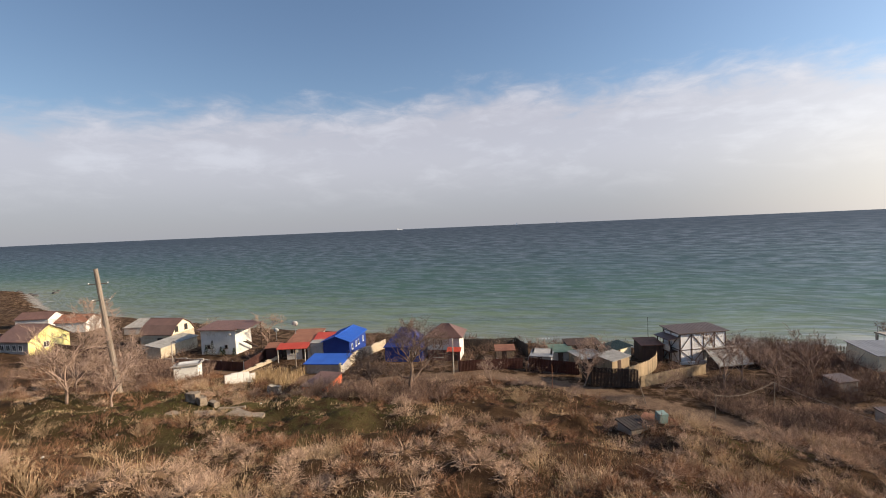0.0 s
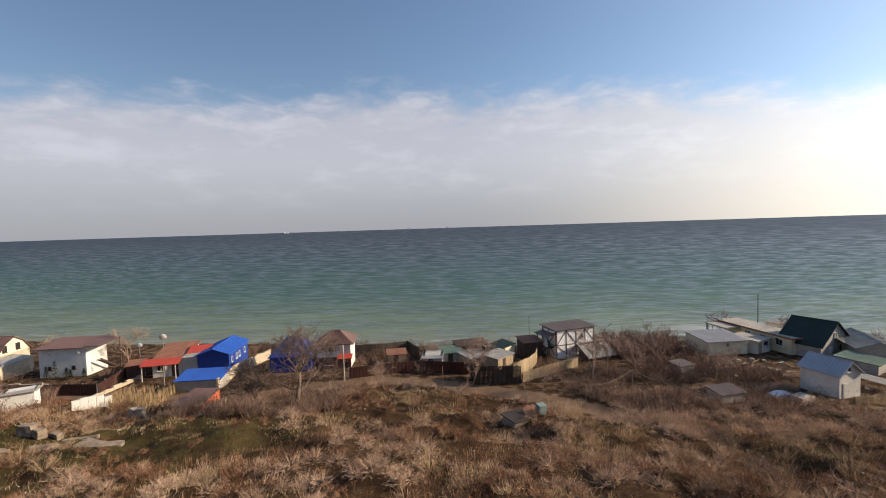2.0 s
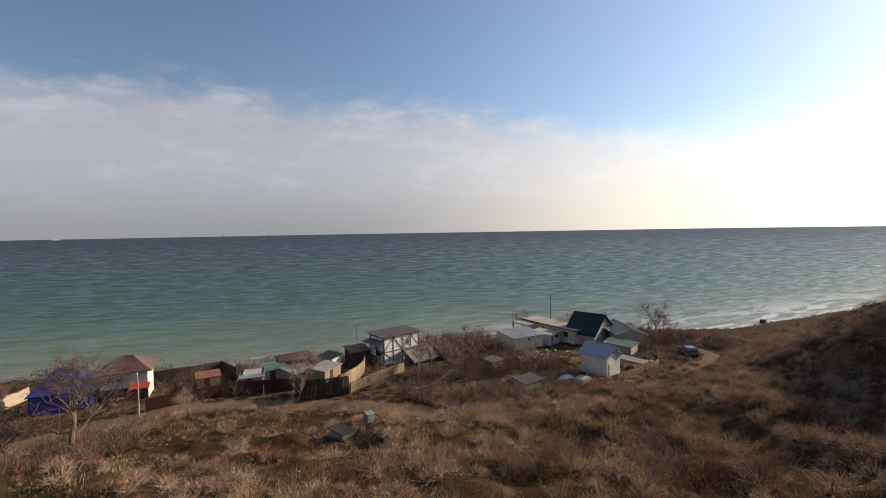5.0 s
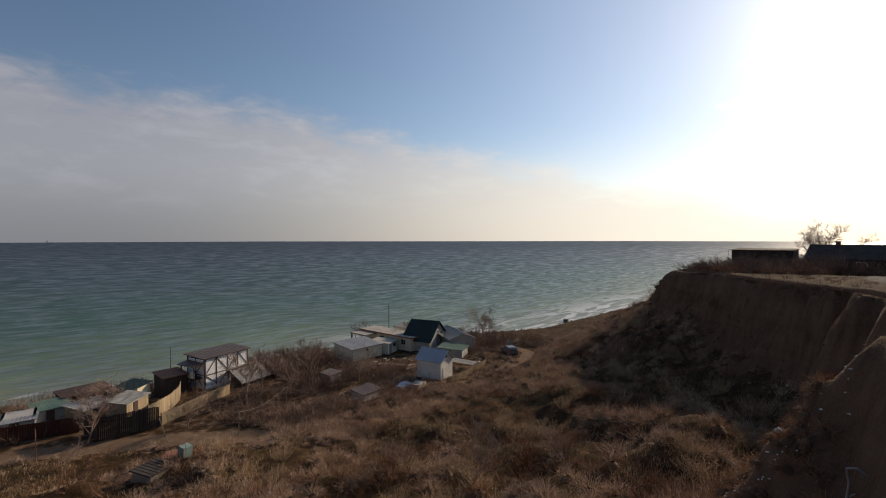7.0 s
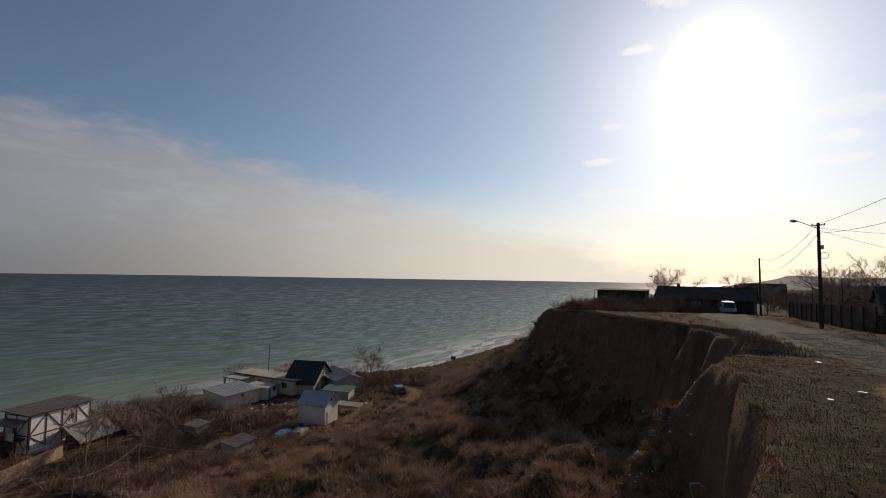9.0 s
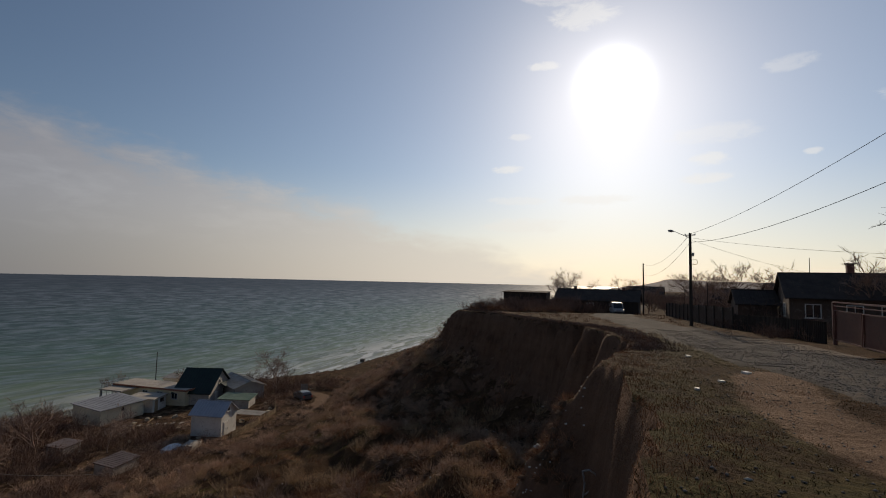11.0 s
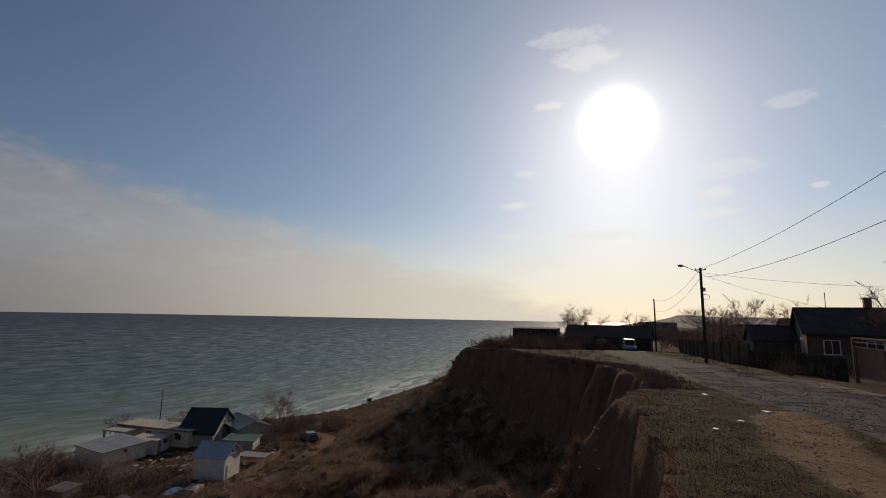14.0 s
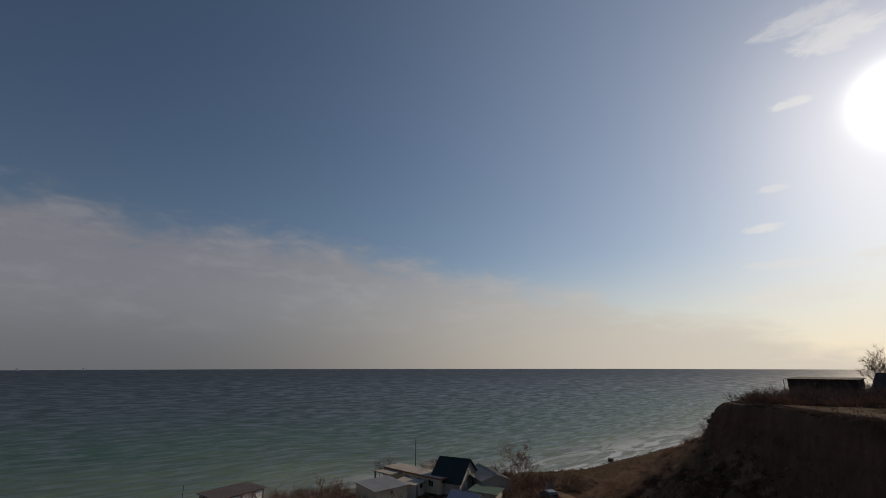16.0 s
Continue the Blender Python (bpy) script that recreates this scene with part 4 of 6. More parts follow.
window(t, "front", 6.0, 5.0, 3.9, 0.8, 1.0, 1.0, M["white"])
t = house("brick_villa", "two-storey villa with brown hipped roof and red trim", "house", -13.2, 69.8, -2, 5.1, 4.6, 3.8, M["white"], M["brown_roof"], "hip", 1.6, 0.55, seams=0.35)
part("ground_floor_cladding", boxes((-0.04, -0.05, -0.5, 5.14, -0.004, 1.7)), M["gate_red"], t, "dark red lower storey")
part("balcony_canopy", slab(bmesh.new(), ((3.2, -1.2, 1.75), (5.4, -1.2, 1.75), (5.4, 0.0, 2.15), (3.2, 0.0, 2.15)), 0.07), M["red_roof"], t, "red sheet canopy")
for u in (0.8, 1.75):
    window(t, "front", 5.1, 4.6, u, 2.4, 0.7, 0.9, M["white"])
    window(t, "front", 5.1, 4.6, u, 0.5, 0.7, 0.95, M["white"])
door(t, "front", 5.1, 4.6, 3.8, 0.9, 2.0, M["timber_dark"])
house("orange_shed", "low shed with rusty roof and orange end wall", "shed", -25.6, 51.6, -8, 3.0, 4.6, 0.9, M["orange"], M["brown_roof"], "mono", 0.3, 0.15, seams=0.4)

# shacks in the middle
SHACKS = [("pale sheet roof", 2.6, 66.2, -8, 2.9, 4.6, 1.5, "grey_render", "pale_roof", -0.3), ("mossy green roof", 5.8, 69.0, 5, 3.2, 3.0, 1.5, "grey_render", "mid_green", 0.3),
          ("dark patched roof", 8.6, 71.5, 8, 5.0, 3.0, 2.0, "fence_black", "timber_dark", 0.2), ("grey corrugated roof", 9.6, 64.6, 25, 2.9, 3.4, 1.5, "plank", "slate", 0.25),
          ("dark green roof", 14.0, 67.4, 42, 4.8, 2.2, 1.9, "cream", "green_roof", 0.35), ("grey asbestos roof", 13.2, 62.8, 42, 3.8, 2.6, 1.6, "plank", "slate", 0.3),
          ("pale concrete roof", 11.5, 66.0, 30, 2.0, 3.0, 1.5, "grey_render", "concrete", 0.1), ("rust-brown roof", 18.9, 69.6, 6, 3.0, 3.2, 2.4, "timber_dark", "rust_roof", 0.3),
          ("brown sheet roof", -2.5, 70.5, 4, 2.8, 2.6, 1.3, "plank", "rust_roof", 0.2), ("grey slate roof", 35.0, 74.5, 12, 4.0, 3.0, 1.1, "grey_render", "slate", 0.4), ("dark slate roof", 40.5, 74.0, 5, 3.6, 3.0, 1.0, "fence_black", "slate", 0.4)]
for what, x, y, a, w, d, h, wm, rm, ri in SHACKS:
    t = house("shack", "makeshift beach shack with " + what, "shack", x, y, a, w, d, h, M[wm], M[rm], "mono", ri, 0.2, group="shacks behind the fence", seams=0.3)
    door(t, "front", w, d, w * 0.3, 0.75, min(1.8, h - 0.05), M["timber_dark"])


# ---- fences ----
def fence(label, pts, h, mat, post_mat, step=2.0, gap=0.0, rails=False, group=""):
    """Sheets or boards between posts along a line; sheets share no mesh, as their lengths follow the line."""
    x0, y0 = pts[0]
    t = thing("fence", label, "fence", pose(x0, y0, gz(x0, y0)), group)
    z0 = gz(x0, y0)
    for (ax, ay), (bx, by) in zip(pts[:-1], pts[1:]):
        n = max(1, round(math.hypot(bx - ax, by - ay) / step))
        for i in range(n):
            px, py, qx, qy = ax + (bx - ax) * i / n, ay + (by - ay) * i / n, ax + (bx - ax) * (i + 1) / n, ay + (by - ay) * (i + 1) / n
            pz = gz(px, py) - z0
            m = pose(px - x0, py - y0, pz, 0, 0, math.degrees(math.atan2(qy - py, qx - px)))
            ln = math.hypot(qx - px, qy - py)
            dz = gz(qx, qy) - z0 - pz
            bm = bmesh.new()
            k = max(4, int(ln / (0.16 if gap else 0.12)))
            if gap:
                for j in range(k):
                    u = j / k
                    box(bm, ln * u + gap, 0, -0.4 + dz * u, ln * (u + 1 / k) - gap, 0.025, h + dz * u + random.uniform(-0.06, 0.06))
                for v in (0.3, 0.75):
                    beam(bm, (0, 0.035, h * v), (ln, 0.035, h * v + dz), 0.03, 0.08)
            else:
                folded(bm, (0, 0, -0.5), (ln, 0, -0.5 + dz), (ln, 0, h + dz), (0, 0, h), 0.0, 0.2, 0.03)
            pn = part("panel", bm, mat, t, at=m)
            if gap:
                pn["kind"] = "stuff"
            part("post", boxes((-0.05, 0.052, -0.5, 0.05, 0.15, h + 0.06)), post_mat, t, at=m)


fence("brown corrugated sheet fence along the track", [(-53.5, 65.2), (-40.6, 63.6), (-42.1, 76.5)], 1.5, M["fence_brown"], M["steel"])
fence("brown corrugated sheet fence along the track", [(-7.6, 62.9), (1.4, 65.1)], 1.55, M["fence_brown"], M["steel"])
fence("dark sheet fence in front of shacks", [(2.2, 64.6), (8.7, 61.9)], 1.7, M["fence_brown"], M["steel"])
fence("black board fence with open lattice", [(8.9, 60.6), (9.5, 57.2), (14.6, 55.6)], 2.3, M["fence_black"], M["timber_dark"], gap=0.012)
fence("pale weathered board fence lit by sun", [(15.0, 56.0), (21.3, 60.6), (25.0, 63.0)], 1.35, M["plank"], M["plank"], gap=0.008)
fence("pale curved plank fence", [(14.4, 58.6), (17.4, 61.8), (19.6, 65.6), (20.6, 68.4)], 1.9, M["plank"], M["plank"], gap=0.006)
fence("dark netted screen fence by the sea", [(-8.0, 75.8), (-3.6, 76.1), (0.6, 77.9), (2.4, 72.0)], 2.1, M["fence_black"], M["timber_dark"], gap=0.01)
fence("brown corrugated sheet fence along the track", [(-112, 84), (-84, 73.5), (-72, 71.5)], 1.6, M["fence_brown"], M["steel"])
fence("pale weathered board panel by the car", [(72.2, 50.6), (73.5, 50.2)], 1.9, M["pale_roof"], M["steel"])
fence("low stick fence by the shore", [(40.0, 78.0), (46.0, 76.5), (50.0, 75.5)], 1.2, M["plank"], M["plank"], gap=0.04)
fence("thin plank fence beside the tall shed", [(47.5, 43.2), (53.0, 44.2), (60.0, 46.5), (66.0, 51.5)], 0.8, M["plank"], M["plank"], gap=0.045)


def stone_wall(label, pts, h, mat, thick=0.3):
    x0, y0 = pts[0]
    t = thing("garden_wall", label, "wall", pose(x0, y0, gz(x0, y0)))
    for (ax, ay), (bx, by) in zip(pts[:-1], pts[1:]):
        n = max(1, round(math.hypot(bx - ax, by - ay) / 0.8))
        for i in range(n):
            u = (i + 0.5) / n
            px, py = ax + (bx - ax) * u, ay + (by - ay) * u
            ln = math.hypot(bx - ax, by - ay) / n
            zz = gz(px, py) - gz(x0, y0)
            hh = h + random.uniform(-0.12, 0.1)
            part("stone_block", boxes((-ln / 2 + 0.01, 0, -0.4, ln / 2 - 0.01, thick, hh * 0.5), (-ln / 2 + 0.03, 0.01, hh * 0.5 + 0.01, ln / 2, thick - 0.01, hh)), mat, t,
                 at=pose(px - x0, py - y0, zz, 0, 0, math.degrees(math.atan2(by - ay, bx - ax))))


stone_wall("pale shell-stone garden wall beside the blue house", [(-24.6, 62.0), (-25.0, 70.0), (-22.4, 78.5)], 1.5, M["shell"])
stone_wall("short whitewashed stone wall on the slope", [(-37.8, 54.6), (-35.0, 57.2)], 1.3, M["white"])
stone_wall("low stone kerb wall of a yard", [(-40.3, 61.4), (-39.5, 67.0), (-39.0, 72.0)], 0.5, M["shell"])
stone_wall("grey retaining wall below the white house", [(-58.5, 68.5), (-50.0, 68.0)], 0.7, M["concrete"])



# ---- poles, cables and lamps ----
def cable(name, label, a, b, sag, r=0.018, n=14):
    a, b = Vector(a), Vector(b)
    bm = bmesh.new()
    pts = [a.lerp(b, i / n) - Vector((0, 0, sag * 4 * (i / n) * (1 - i / n))) for i in range(n + 1)]
    ring = []
    for i, p in enumerate(pts):
        d = (pts[min(i + 1, n)] - pts[max(i - 1, 0)]).normalized()
        s = d.cross(Vector((0, 0, 1))).normalized()
        u = s.cross(d)
        ring.append([bm.verts.new(p + (s * math.cos(k * 2.0944) + u * math.sin(k * 2.0944)) * r) for k in range(3)])
    for q, w in zip(ring[:-1], ring[1:]):
        for k in range(3):
            bm.faces.new((q[k], q[(k + 1) % 3], w[(k + 1) % 3], w[k]))
    return tagged(part(name, bm, M["wire"]), label, "cable")


def insulator(t, x, y, z):
    bm = rod(bmesh.new(), (x, y, z), (x, y, z + 0.12), 0.05, 0.03, 8)
    rod(bm, (x, y, z + 0.05), (x, y, z + 0.08), 0.075, 0.06, 8)
    part("insulator", bm, M["ceramic"], t, "white ceramic insulator")


def pole(label, x, y, h, lean=(0, 0), r=0.14, mat="pole_dark", arms=(), lamp_arm=None, box_at=None, cat="utility pole", name="utility_pole"):
    z = gz(x, y)
    t = thing(name, label, cat, pose(x, y, z))
    top = Vector((lean[0], lean[1], h))
    at = lambda k: top * (k / h)
    bm = bmesh.new()
    rod(bm, (0 - lean[0] * 0.08, 0 - lean[1] * 0.08, -0.8), top, r, r * 0.66, 10)
    part("shaft", bm, M[mat], t)
    for k, half, ang in arms:
        c = at(k)
        d = Vector((math.cos(radians(ang)), math.sin(radians(ang)), 0)) * half
        arm = part("cross_arm", beam(bmesh.new(), c - d, c + d, 0.07, 0.09), M["pole_dark"], t)
        for s in (-0.95, 0.95):
            insulator(arm, c.x + d.x * s, c.y + d.y * s, c.z + 0.04)
    if lamp_arm:
        k, length, ang = lamp_arm
        c = at(k)
        d = Vector((math.cos(radians(ang)), math.sin(radians(ang)), 0))
        e = c + d * length + Vector((0, 0, length * 0.45))
        a = part("lamp_arm", rod(bmesh.new(), c, e, 0.03, sides=6), M["steel"], t)
        f = e + d * 0.55 + Vector((0, 0, 0.08))
        head = rod(bmesh.new(), e, e.lerp(f, 0.5), 0.05, 0.13, 10)
        rod(head, e.lerp(f, 0.5), f, 0.13, 0.05, 10)
        lh = part("lamp_head", head, M["steel"], a)
        part("lamp_cover", rod(bmesh.new(), e.lerp(f, 0.3) - Vector((0, 0, 0.09)), e.lerp(f, 0.9) - Vector((0, 0, 0.09)), 0.06, 0.07, 8), M["lamp_glass"], t)
    if box_at:
        c = at(box_at)
        part("junction_box", boxes((c.x - 0.1, c.y - 0.32, c.z - 0.2, c.x + 0.1, c.y - r * 0.8, c.z + 0.15)), M["steel"], t)
        bm = bmesh.new()
        for i in range(10):
            a0, a1 = i * 0.628, (i + 1) * 0.628
            rod(bm, c + Vector((0.0, -0.35 + 0.28 * math.cos(a0), -0.75 + 0.28 * math.sin(a0))), c + Vector((0.0, -0.35 + 0.28 * math.cos(a1), -0.75 + 0.28 * math.sin(a1))), 0.02, sides=4)
        part("cable_coil", bm, M["wire"], t, "coil of black cable")
    return t, Vector((x, y, z)), top


def wire_between(p, q, ka, kb, sag, label):
    (_, a, ta), (_, b, tb) = p, q
    cable("overhead_cable", label, a + ta * ka, b + tb * kb, sag)


lp1 = pole("tall dark wooden street pole with lamp and cables", 50.1, -8.9, 9.1, r=0.17, lamp_arm=(8.6, 1.5, 100), box_at=7.0, arms=((8.9, 0.45, 80),), name="street_lamp", cat="street lamp")
lp2 = pole("tall dark wooden street pole with lamp beside the road", 20.2, -12.1, 9.6, r=0.2, lean=(0.05, 0.5), lamp_arm=(8.7, 0.5, 110), box_at=7.6, arms=((9.2, 0.35, 80),), name="street_lamp", cat="street lamp")
lp3 = pole("distant dark utility pole along the road", 92, -8.5, 9.5, r=0.16)
lp4 = pole("distant dark utility pole along the road", 150, -14, 9.5, r=0.16)
lp0 = pole("dark wooden utility pole behind the viewer", -14, -14, 9.6, r=0.18)
for ka, kb, sag in ((0.99, 0.99, 0.5), (0.78, 0.9, 0.7)):
    wire_between(lp2, lp1, ka, kb, sag, "sagging black overhead cable along the road")
    wire_between(lp1, lp3, kb, ka, 1.3, "sagging black overhead cable along the road")
    wire_between(lp0, lp2, ka, ka, 0.6, "sagging black overhead cable along the road")
wire_between(lp3, lp4, 0.97, 0.97, 1.2, "sagging black overhead cable along the road")
cable("overhead_cable", "thin service cable to a house", lp1[1] + lp1[2] * 0.95, (33, -24, 27.0), 0.5, 0.012)
cable("overhead_cable", "thin service cable to a house", lp1[1] + lp1[2] * 0.93, (52, -24, 25.6), 0.5, 0.012)
cable("overhead_cable", "thin service cable to a house", lp2[1] + lp2[2] * 0.8, (22, -30, 27.0), 0.4, 0.012)
cable("overhead_cable", "thin service cable to a house", lp2[1] + lp2[2] * 0.83, (8, -30, 28.0), 0.4, 0.012)
for x, y, h in ((84, -14, 4.5), (63, -13, 4.6), (70, -26, 8), (120, -26, 9), (81.5, 16, 3.4)):
    pole("thin dark post among gardens", x, y, h, r=0.06, name="post", cat="post")

# leaning old pole on the slope
pole("leaning weathered wooden pole with cross-arms and white insulators", -44.7, 45.5, 14.6, lean=(-0.9, -0.9), r=0.33, mat="pole_wood", arms=((12.9, 0.9, 45), (11.0, 0.8, 45)))
pole("thin grey concrete lamp post beside the track", -8.2, 62.0, 4.9, r=0.11, mat="concrete", lamp_arm=(4.8, 0.25, -90), name="street_lamp", cat="street lamp")
pole("thin grey concrete lamp post behind the garden shed", -53.5, 64.6, 4.3, r=0.11, mat="concrete", lamp_arm=(4.2, 0.25, 0), name="street_lamp", cat="street lamp")
pole("grey wooden post beside the blue lean-to", -31.6, 62.4, 3.6, r=0.1, mat="pole_wood", name="post", cat="post")
pole("rusty steel post on the slope", 4.6, 55.0, 3.0, r=0.05, mat="rust_roof", name="post", cat="post")
pole("black steel mast on the seaside terrace", 62.2, 74.0, 8.1, r=0.09, name="mast", cat="mast")
pole("thin dark mast behind the shacks", 21.0, 74.0, 6.0, r=0.05, name="mast", cat="mast")
HOSE = [(19.1, 46.2, 7.6), (22.0, 47.1, 7.3), (25.6, 48.7, 8.0), (28.5, 45.0, 7.2), (31.5, 41.5, 6.9)]
for a, b in zip(HOSE[:-1], HOSE[1:]):
    cable("hose", "pale hose slung between bushes", a, b, 0.12, 0.03, 6).data.materials[0] = M["pole_wood"]
pole("thin pale stake holding a hose", 19.1, 46.2, HOSE[0][2] - gz(19.1, 46.2), lean=(0.1, 0), r=0.05, mat="pole_wood", name="stake", cat="stake")
pole("thin pale stake holding a hose", 25.6, 48.7, HOSE[2][2] - gz(25.6, 48.7), lean=(0.1, 0), r=0.05, mat="pole_wood", name="stake", cat="stake")
pole("leaning pale stick by the track", 14.0, 50.0, 2.6, lean=(-0.9, 0), r=0.045, mat="pole_wood", name="stake", cat="stake")


# ---- the road on the bluff, its gate, houses and cars ----
ROAD = np.array([(-60, -10), (-20, -9.6), (4, -8.8), (16, -7.8), (28, -7.2), (40, -6.4), (52, -4.6), (64, -2.6), (78, -2.2), (95, -5.0), (140, -12)])


def ribbon(name, line, half, step, lift, mat, label, ragged=0.4):
    d = np.concatenate([[0], np.cumsum(np.hypot(*np.diff(line, axis=0).T))])
    s = np.arange(0, d[-1], step)
    px, py = np.interp(s, d, line[:, 0]), np.interp(s, d, line[:, 1])
    tx, ty = np.gradient(px), np.gradient(py)
    n = np.hypot(tx, ty)
    nx, ny = -ty / n, tx / n
    k = 13
    rows = []
    for j in range(k):
        u = j / (k - 1) * 2 - 1
        w = u * half * (1 + ragged * 0.4 * ripple(s, s * 0 + 40 * np.sign(u), 2.2, 31)) 
        x, y = px + nx * w, py + ny * w
        rut = -0.05 * np.exp(-((abs(u) - 0.45) / 0.14) ** 2) + 0.02 * ripple(x, y, 0.5, 33)
        rows.append(np.stack([x, y, ground_z(x, y) + lift * (1 - abs(u) ** 6 * 1.6) + rut], 1))
    v = np.stack(rows, 1).reshape(-1, 3)
    i = (np.arange(len(s) - 1)[:, None] * k + np.arange(k - 1)).ravel()
    me = bpy.data.meshes.new(name)
    me.from_pydata(v.tolist(), [], np.stack([i, i + k, i + k + 1, i + 1], 1).tolist())
    me.polygons.foreach_set("use_smooth", [True] * len(me.polygons))
    me.materials.append(mat)
    return tagged(new(name, me), label, "road", kind="structure")


ribbon("road", ROAD, 2.9, 0.4, 0.10, M["gravel"], "rutted grey gravel road along the bluff")
APRON = np.array([(33, -8.8), (27, -9.6), (23, -10.4)])
ribbon("driveway", APRON, 1.3, 0.4, 0.09, M["apron"], "broken pale concrete apron before the gate", 0.8)

t = thing("gate", "dark red sheet-metal double gate with steel frame", "gate", pose(25.4, -12.7, gz(28, -12.8), 0, 0, -4))
for u in (0.1, 3.6):
    lf = part("gate_leaf", folded(bmesh.new(), (u, 0, 0.1), (u + 3.4, 0, 0.1), (u + 3.4, 0, 1.75), (u, 0, 1.75), 0.0, 0.35, 0.03), M["gate_red"], t)
    part("leaf_frame", boxes((u, 0.01, 0.06, u + 3.4, 0.06, 0.12), (u, 0.01, 1.72, u + 3.4, 0.06, 1.78), (u, 0.01, 0.12, u + 0.06, 0.06, 1.72), (u + 3.34, 0.01, 0.12, u + 3.4, 0.06, 1.72), (u, 0.01, 2.0, u + 3.4, 0.06, 2.05)), M["gate_red"], lf)
for u in (-0.15, 7.1):
    part("gate_post", boxes((u, -0.1, -0.5, u + 0.16, 0.08, 2.2)), M["gate_red"], t)
part("lintel", boxes((-0.15, -0.06, 2.2, 7.26, 0.04, 2.28)), M["gate_red"], t)


def top_fence(label, pts, h, mat):
    fence(label, pts, h, mat, M["pole_dark"], step=2.4)


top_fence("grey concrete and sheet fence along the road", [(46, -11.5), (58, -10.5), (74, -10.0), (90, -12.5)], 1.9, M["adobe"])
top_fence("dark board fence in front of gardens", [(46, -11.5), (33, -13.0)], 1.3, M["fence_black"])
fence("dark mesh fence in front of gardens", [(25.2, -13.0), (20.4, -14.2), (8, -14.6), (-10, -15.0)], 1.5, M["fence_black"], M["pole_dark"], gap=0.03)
stone_wall("low pale concrete kerb under a garden fence", [(25.0, -13.4), (18.0, -14.6), (6.0, -15.2)], 0.35, M["concrete"])
fence("ragged dark fence on the headland", [(96, 9), (86, 3), (97, -4)], 1.5, M["fence_black"], M["pole_dark"], gap=0.02)


def brick_stack(t, x, y, z, h):
    c = part("chimney", boxes((x, y, z, x + 0.55, y + 0.55, z + h)), M["gate_red"], t)
    part("chimney_cap", boxes((x - 0.08, y - 0.08, z + h, x + 0.63, y + 0.63, z + h + 0.12)), M["concrete"], c)


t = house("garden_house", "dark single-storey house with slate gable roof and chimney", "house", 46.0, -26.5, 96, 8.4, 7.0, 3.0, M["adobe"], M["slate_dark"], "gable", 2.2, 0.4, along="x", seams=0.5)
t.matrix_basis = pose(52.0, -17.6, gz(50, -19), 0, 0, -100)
window(t, "left", 8.4, 7.0, 1.6, 1.0, 1.1, 1.3, M["white"])
window(t, "left", 8.4, 7.0, 4.2, 1.0, 1.1, 1.3, M["white"])
for u in (1.2, 4.2, 6.6):
    window(t, "front", 8.4, 7.0, u, 1.0, 1.2, 1.3, M["white"])
brick_stack(t, 5.2, 3.6, 4.6, 1.6)
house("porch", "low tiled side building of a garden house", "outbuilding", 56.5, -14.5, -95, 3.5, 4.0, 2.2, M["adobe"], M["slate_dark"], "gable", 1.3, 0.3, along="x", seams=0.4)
# headland houses: near-black walls and roofs carry their backlit shade in the colour
t = house("long_house", "long low house on the headland, coloured dark as backlit", "house", 104, 12, -83, 15.0, 7.0, 2.6, M["fence_black"], M["slate_dark"], "gable", 1.9, 0.3, along="x", seams=0.6)
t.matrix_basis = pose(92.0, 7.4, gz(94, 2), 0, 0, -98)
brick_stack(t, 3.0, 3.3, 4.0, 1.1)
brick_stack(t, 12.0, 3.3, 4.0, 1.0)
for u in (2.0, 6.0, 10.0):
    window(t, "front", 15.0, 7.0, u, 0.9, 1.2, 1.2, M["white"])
house("low_house", "low flat-roofed building on the headland, coloured dark as backlit", "house", 97.0, 18.5, -92, 9.0, 6.0, 3.6, M["fence_black"], M["slate_dark"], "mono", 0.2, 0.3, seams=0.6)
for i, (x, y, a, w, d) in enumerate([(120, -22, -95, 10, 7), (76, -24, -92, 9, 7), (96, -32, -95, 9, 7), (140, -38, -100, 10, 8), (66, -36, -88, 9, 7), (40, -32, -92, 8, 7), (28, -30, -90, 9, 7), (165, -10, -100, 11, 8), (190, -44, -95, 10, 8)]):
    t = house("village_house", "low village house with slate gable roof coloured dark as backlit", "house", x, y, a, w, d, 2.7, M["shell" if i % 4 == 1 else "adobe"], M["slate_dark"], "gable", 2.0 + 0.3 * (i % 2), 0.35, along="x", group="village houses along the road", seams=0.6)
    for u in (1.2, 4.2):
        window(t, "front", w, d, u, 0.9, 1.2, 1.2, M["white"])
    brick_stack(t, w * 0.4, d * 0.5 + 0.3, 4.0, 1.2)


def wheel(t, x, y, r):
    bm = bmesh.new()
    bmesh.ops.create_cone(bm, cap_ends=True, segments=18, radius1=r, radius2=r, depth=0.2, matrix=pose(x, y, r, 90))
    bmesh.ops.bevel(bm, geom=[e for e in bm.edges if len(e.link_faces) == 2 and e.calc_face_angle(0) > 1], offset=0.03, segments=2, affect="EDGES")
    wh = part("wheel", bm, M["rubber"], t)
    rm = bmesh.new()
    bmesh.ops.create_cone(rm, cap_ends=True, segments=14, radius1=r * 0.6, radius2=r * 0.6, depth=0.22, matrix=pose(x, y, r, 90))
    part("rim", rm, M["steel"], wh)


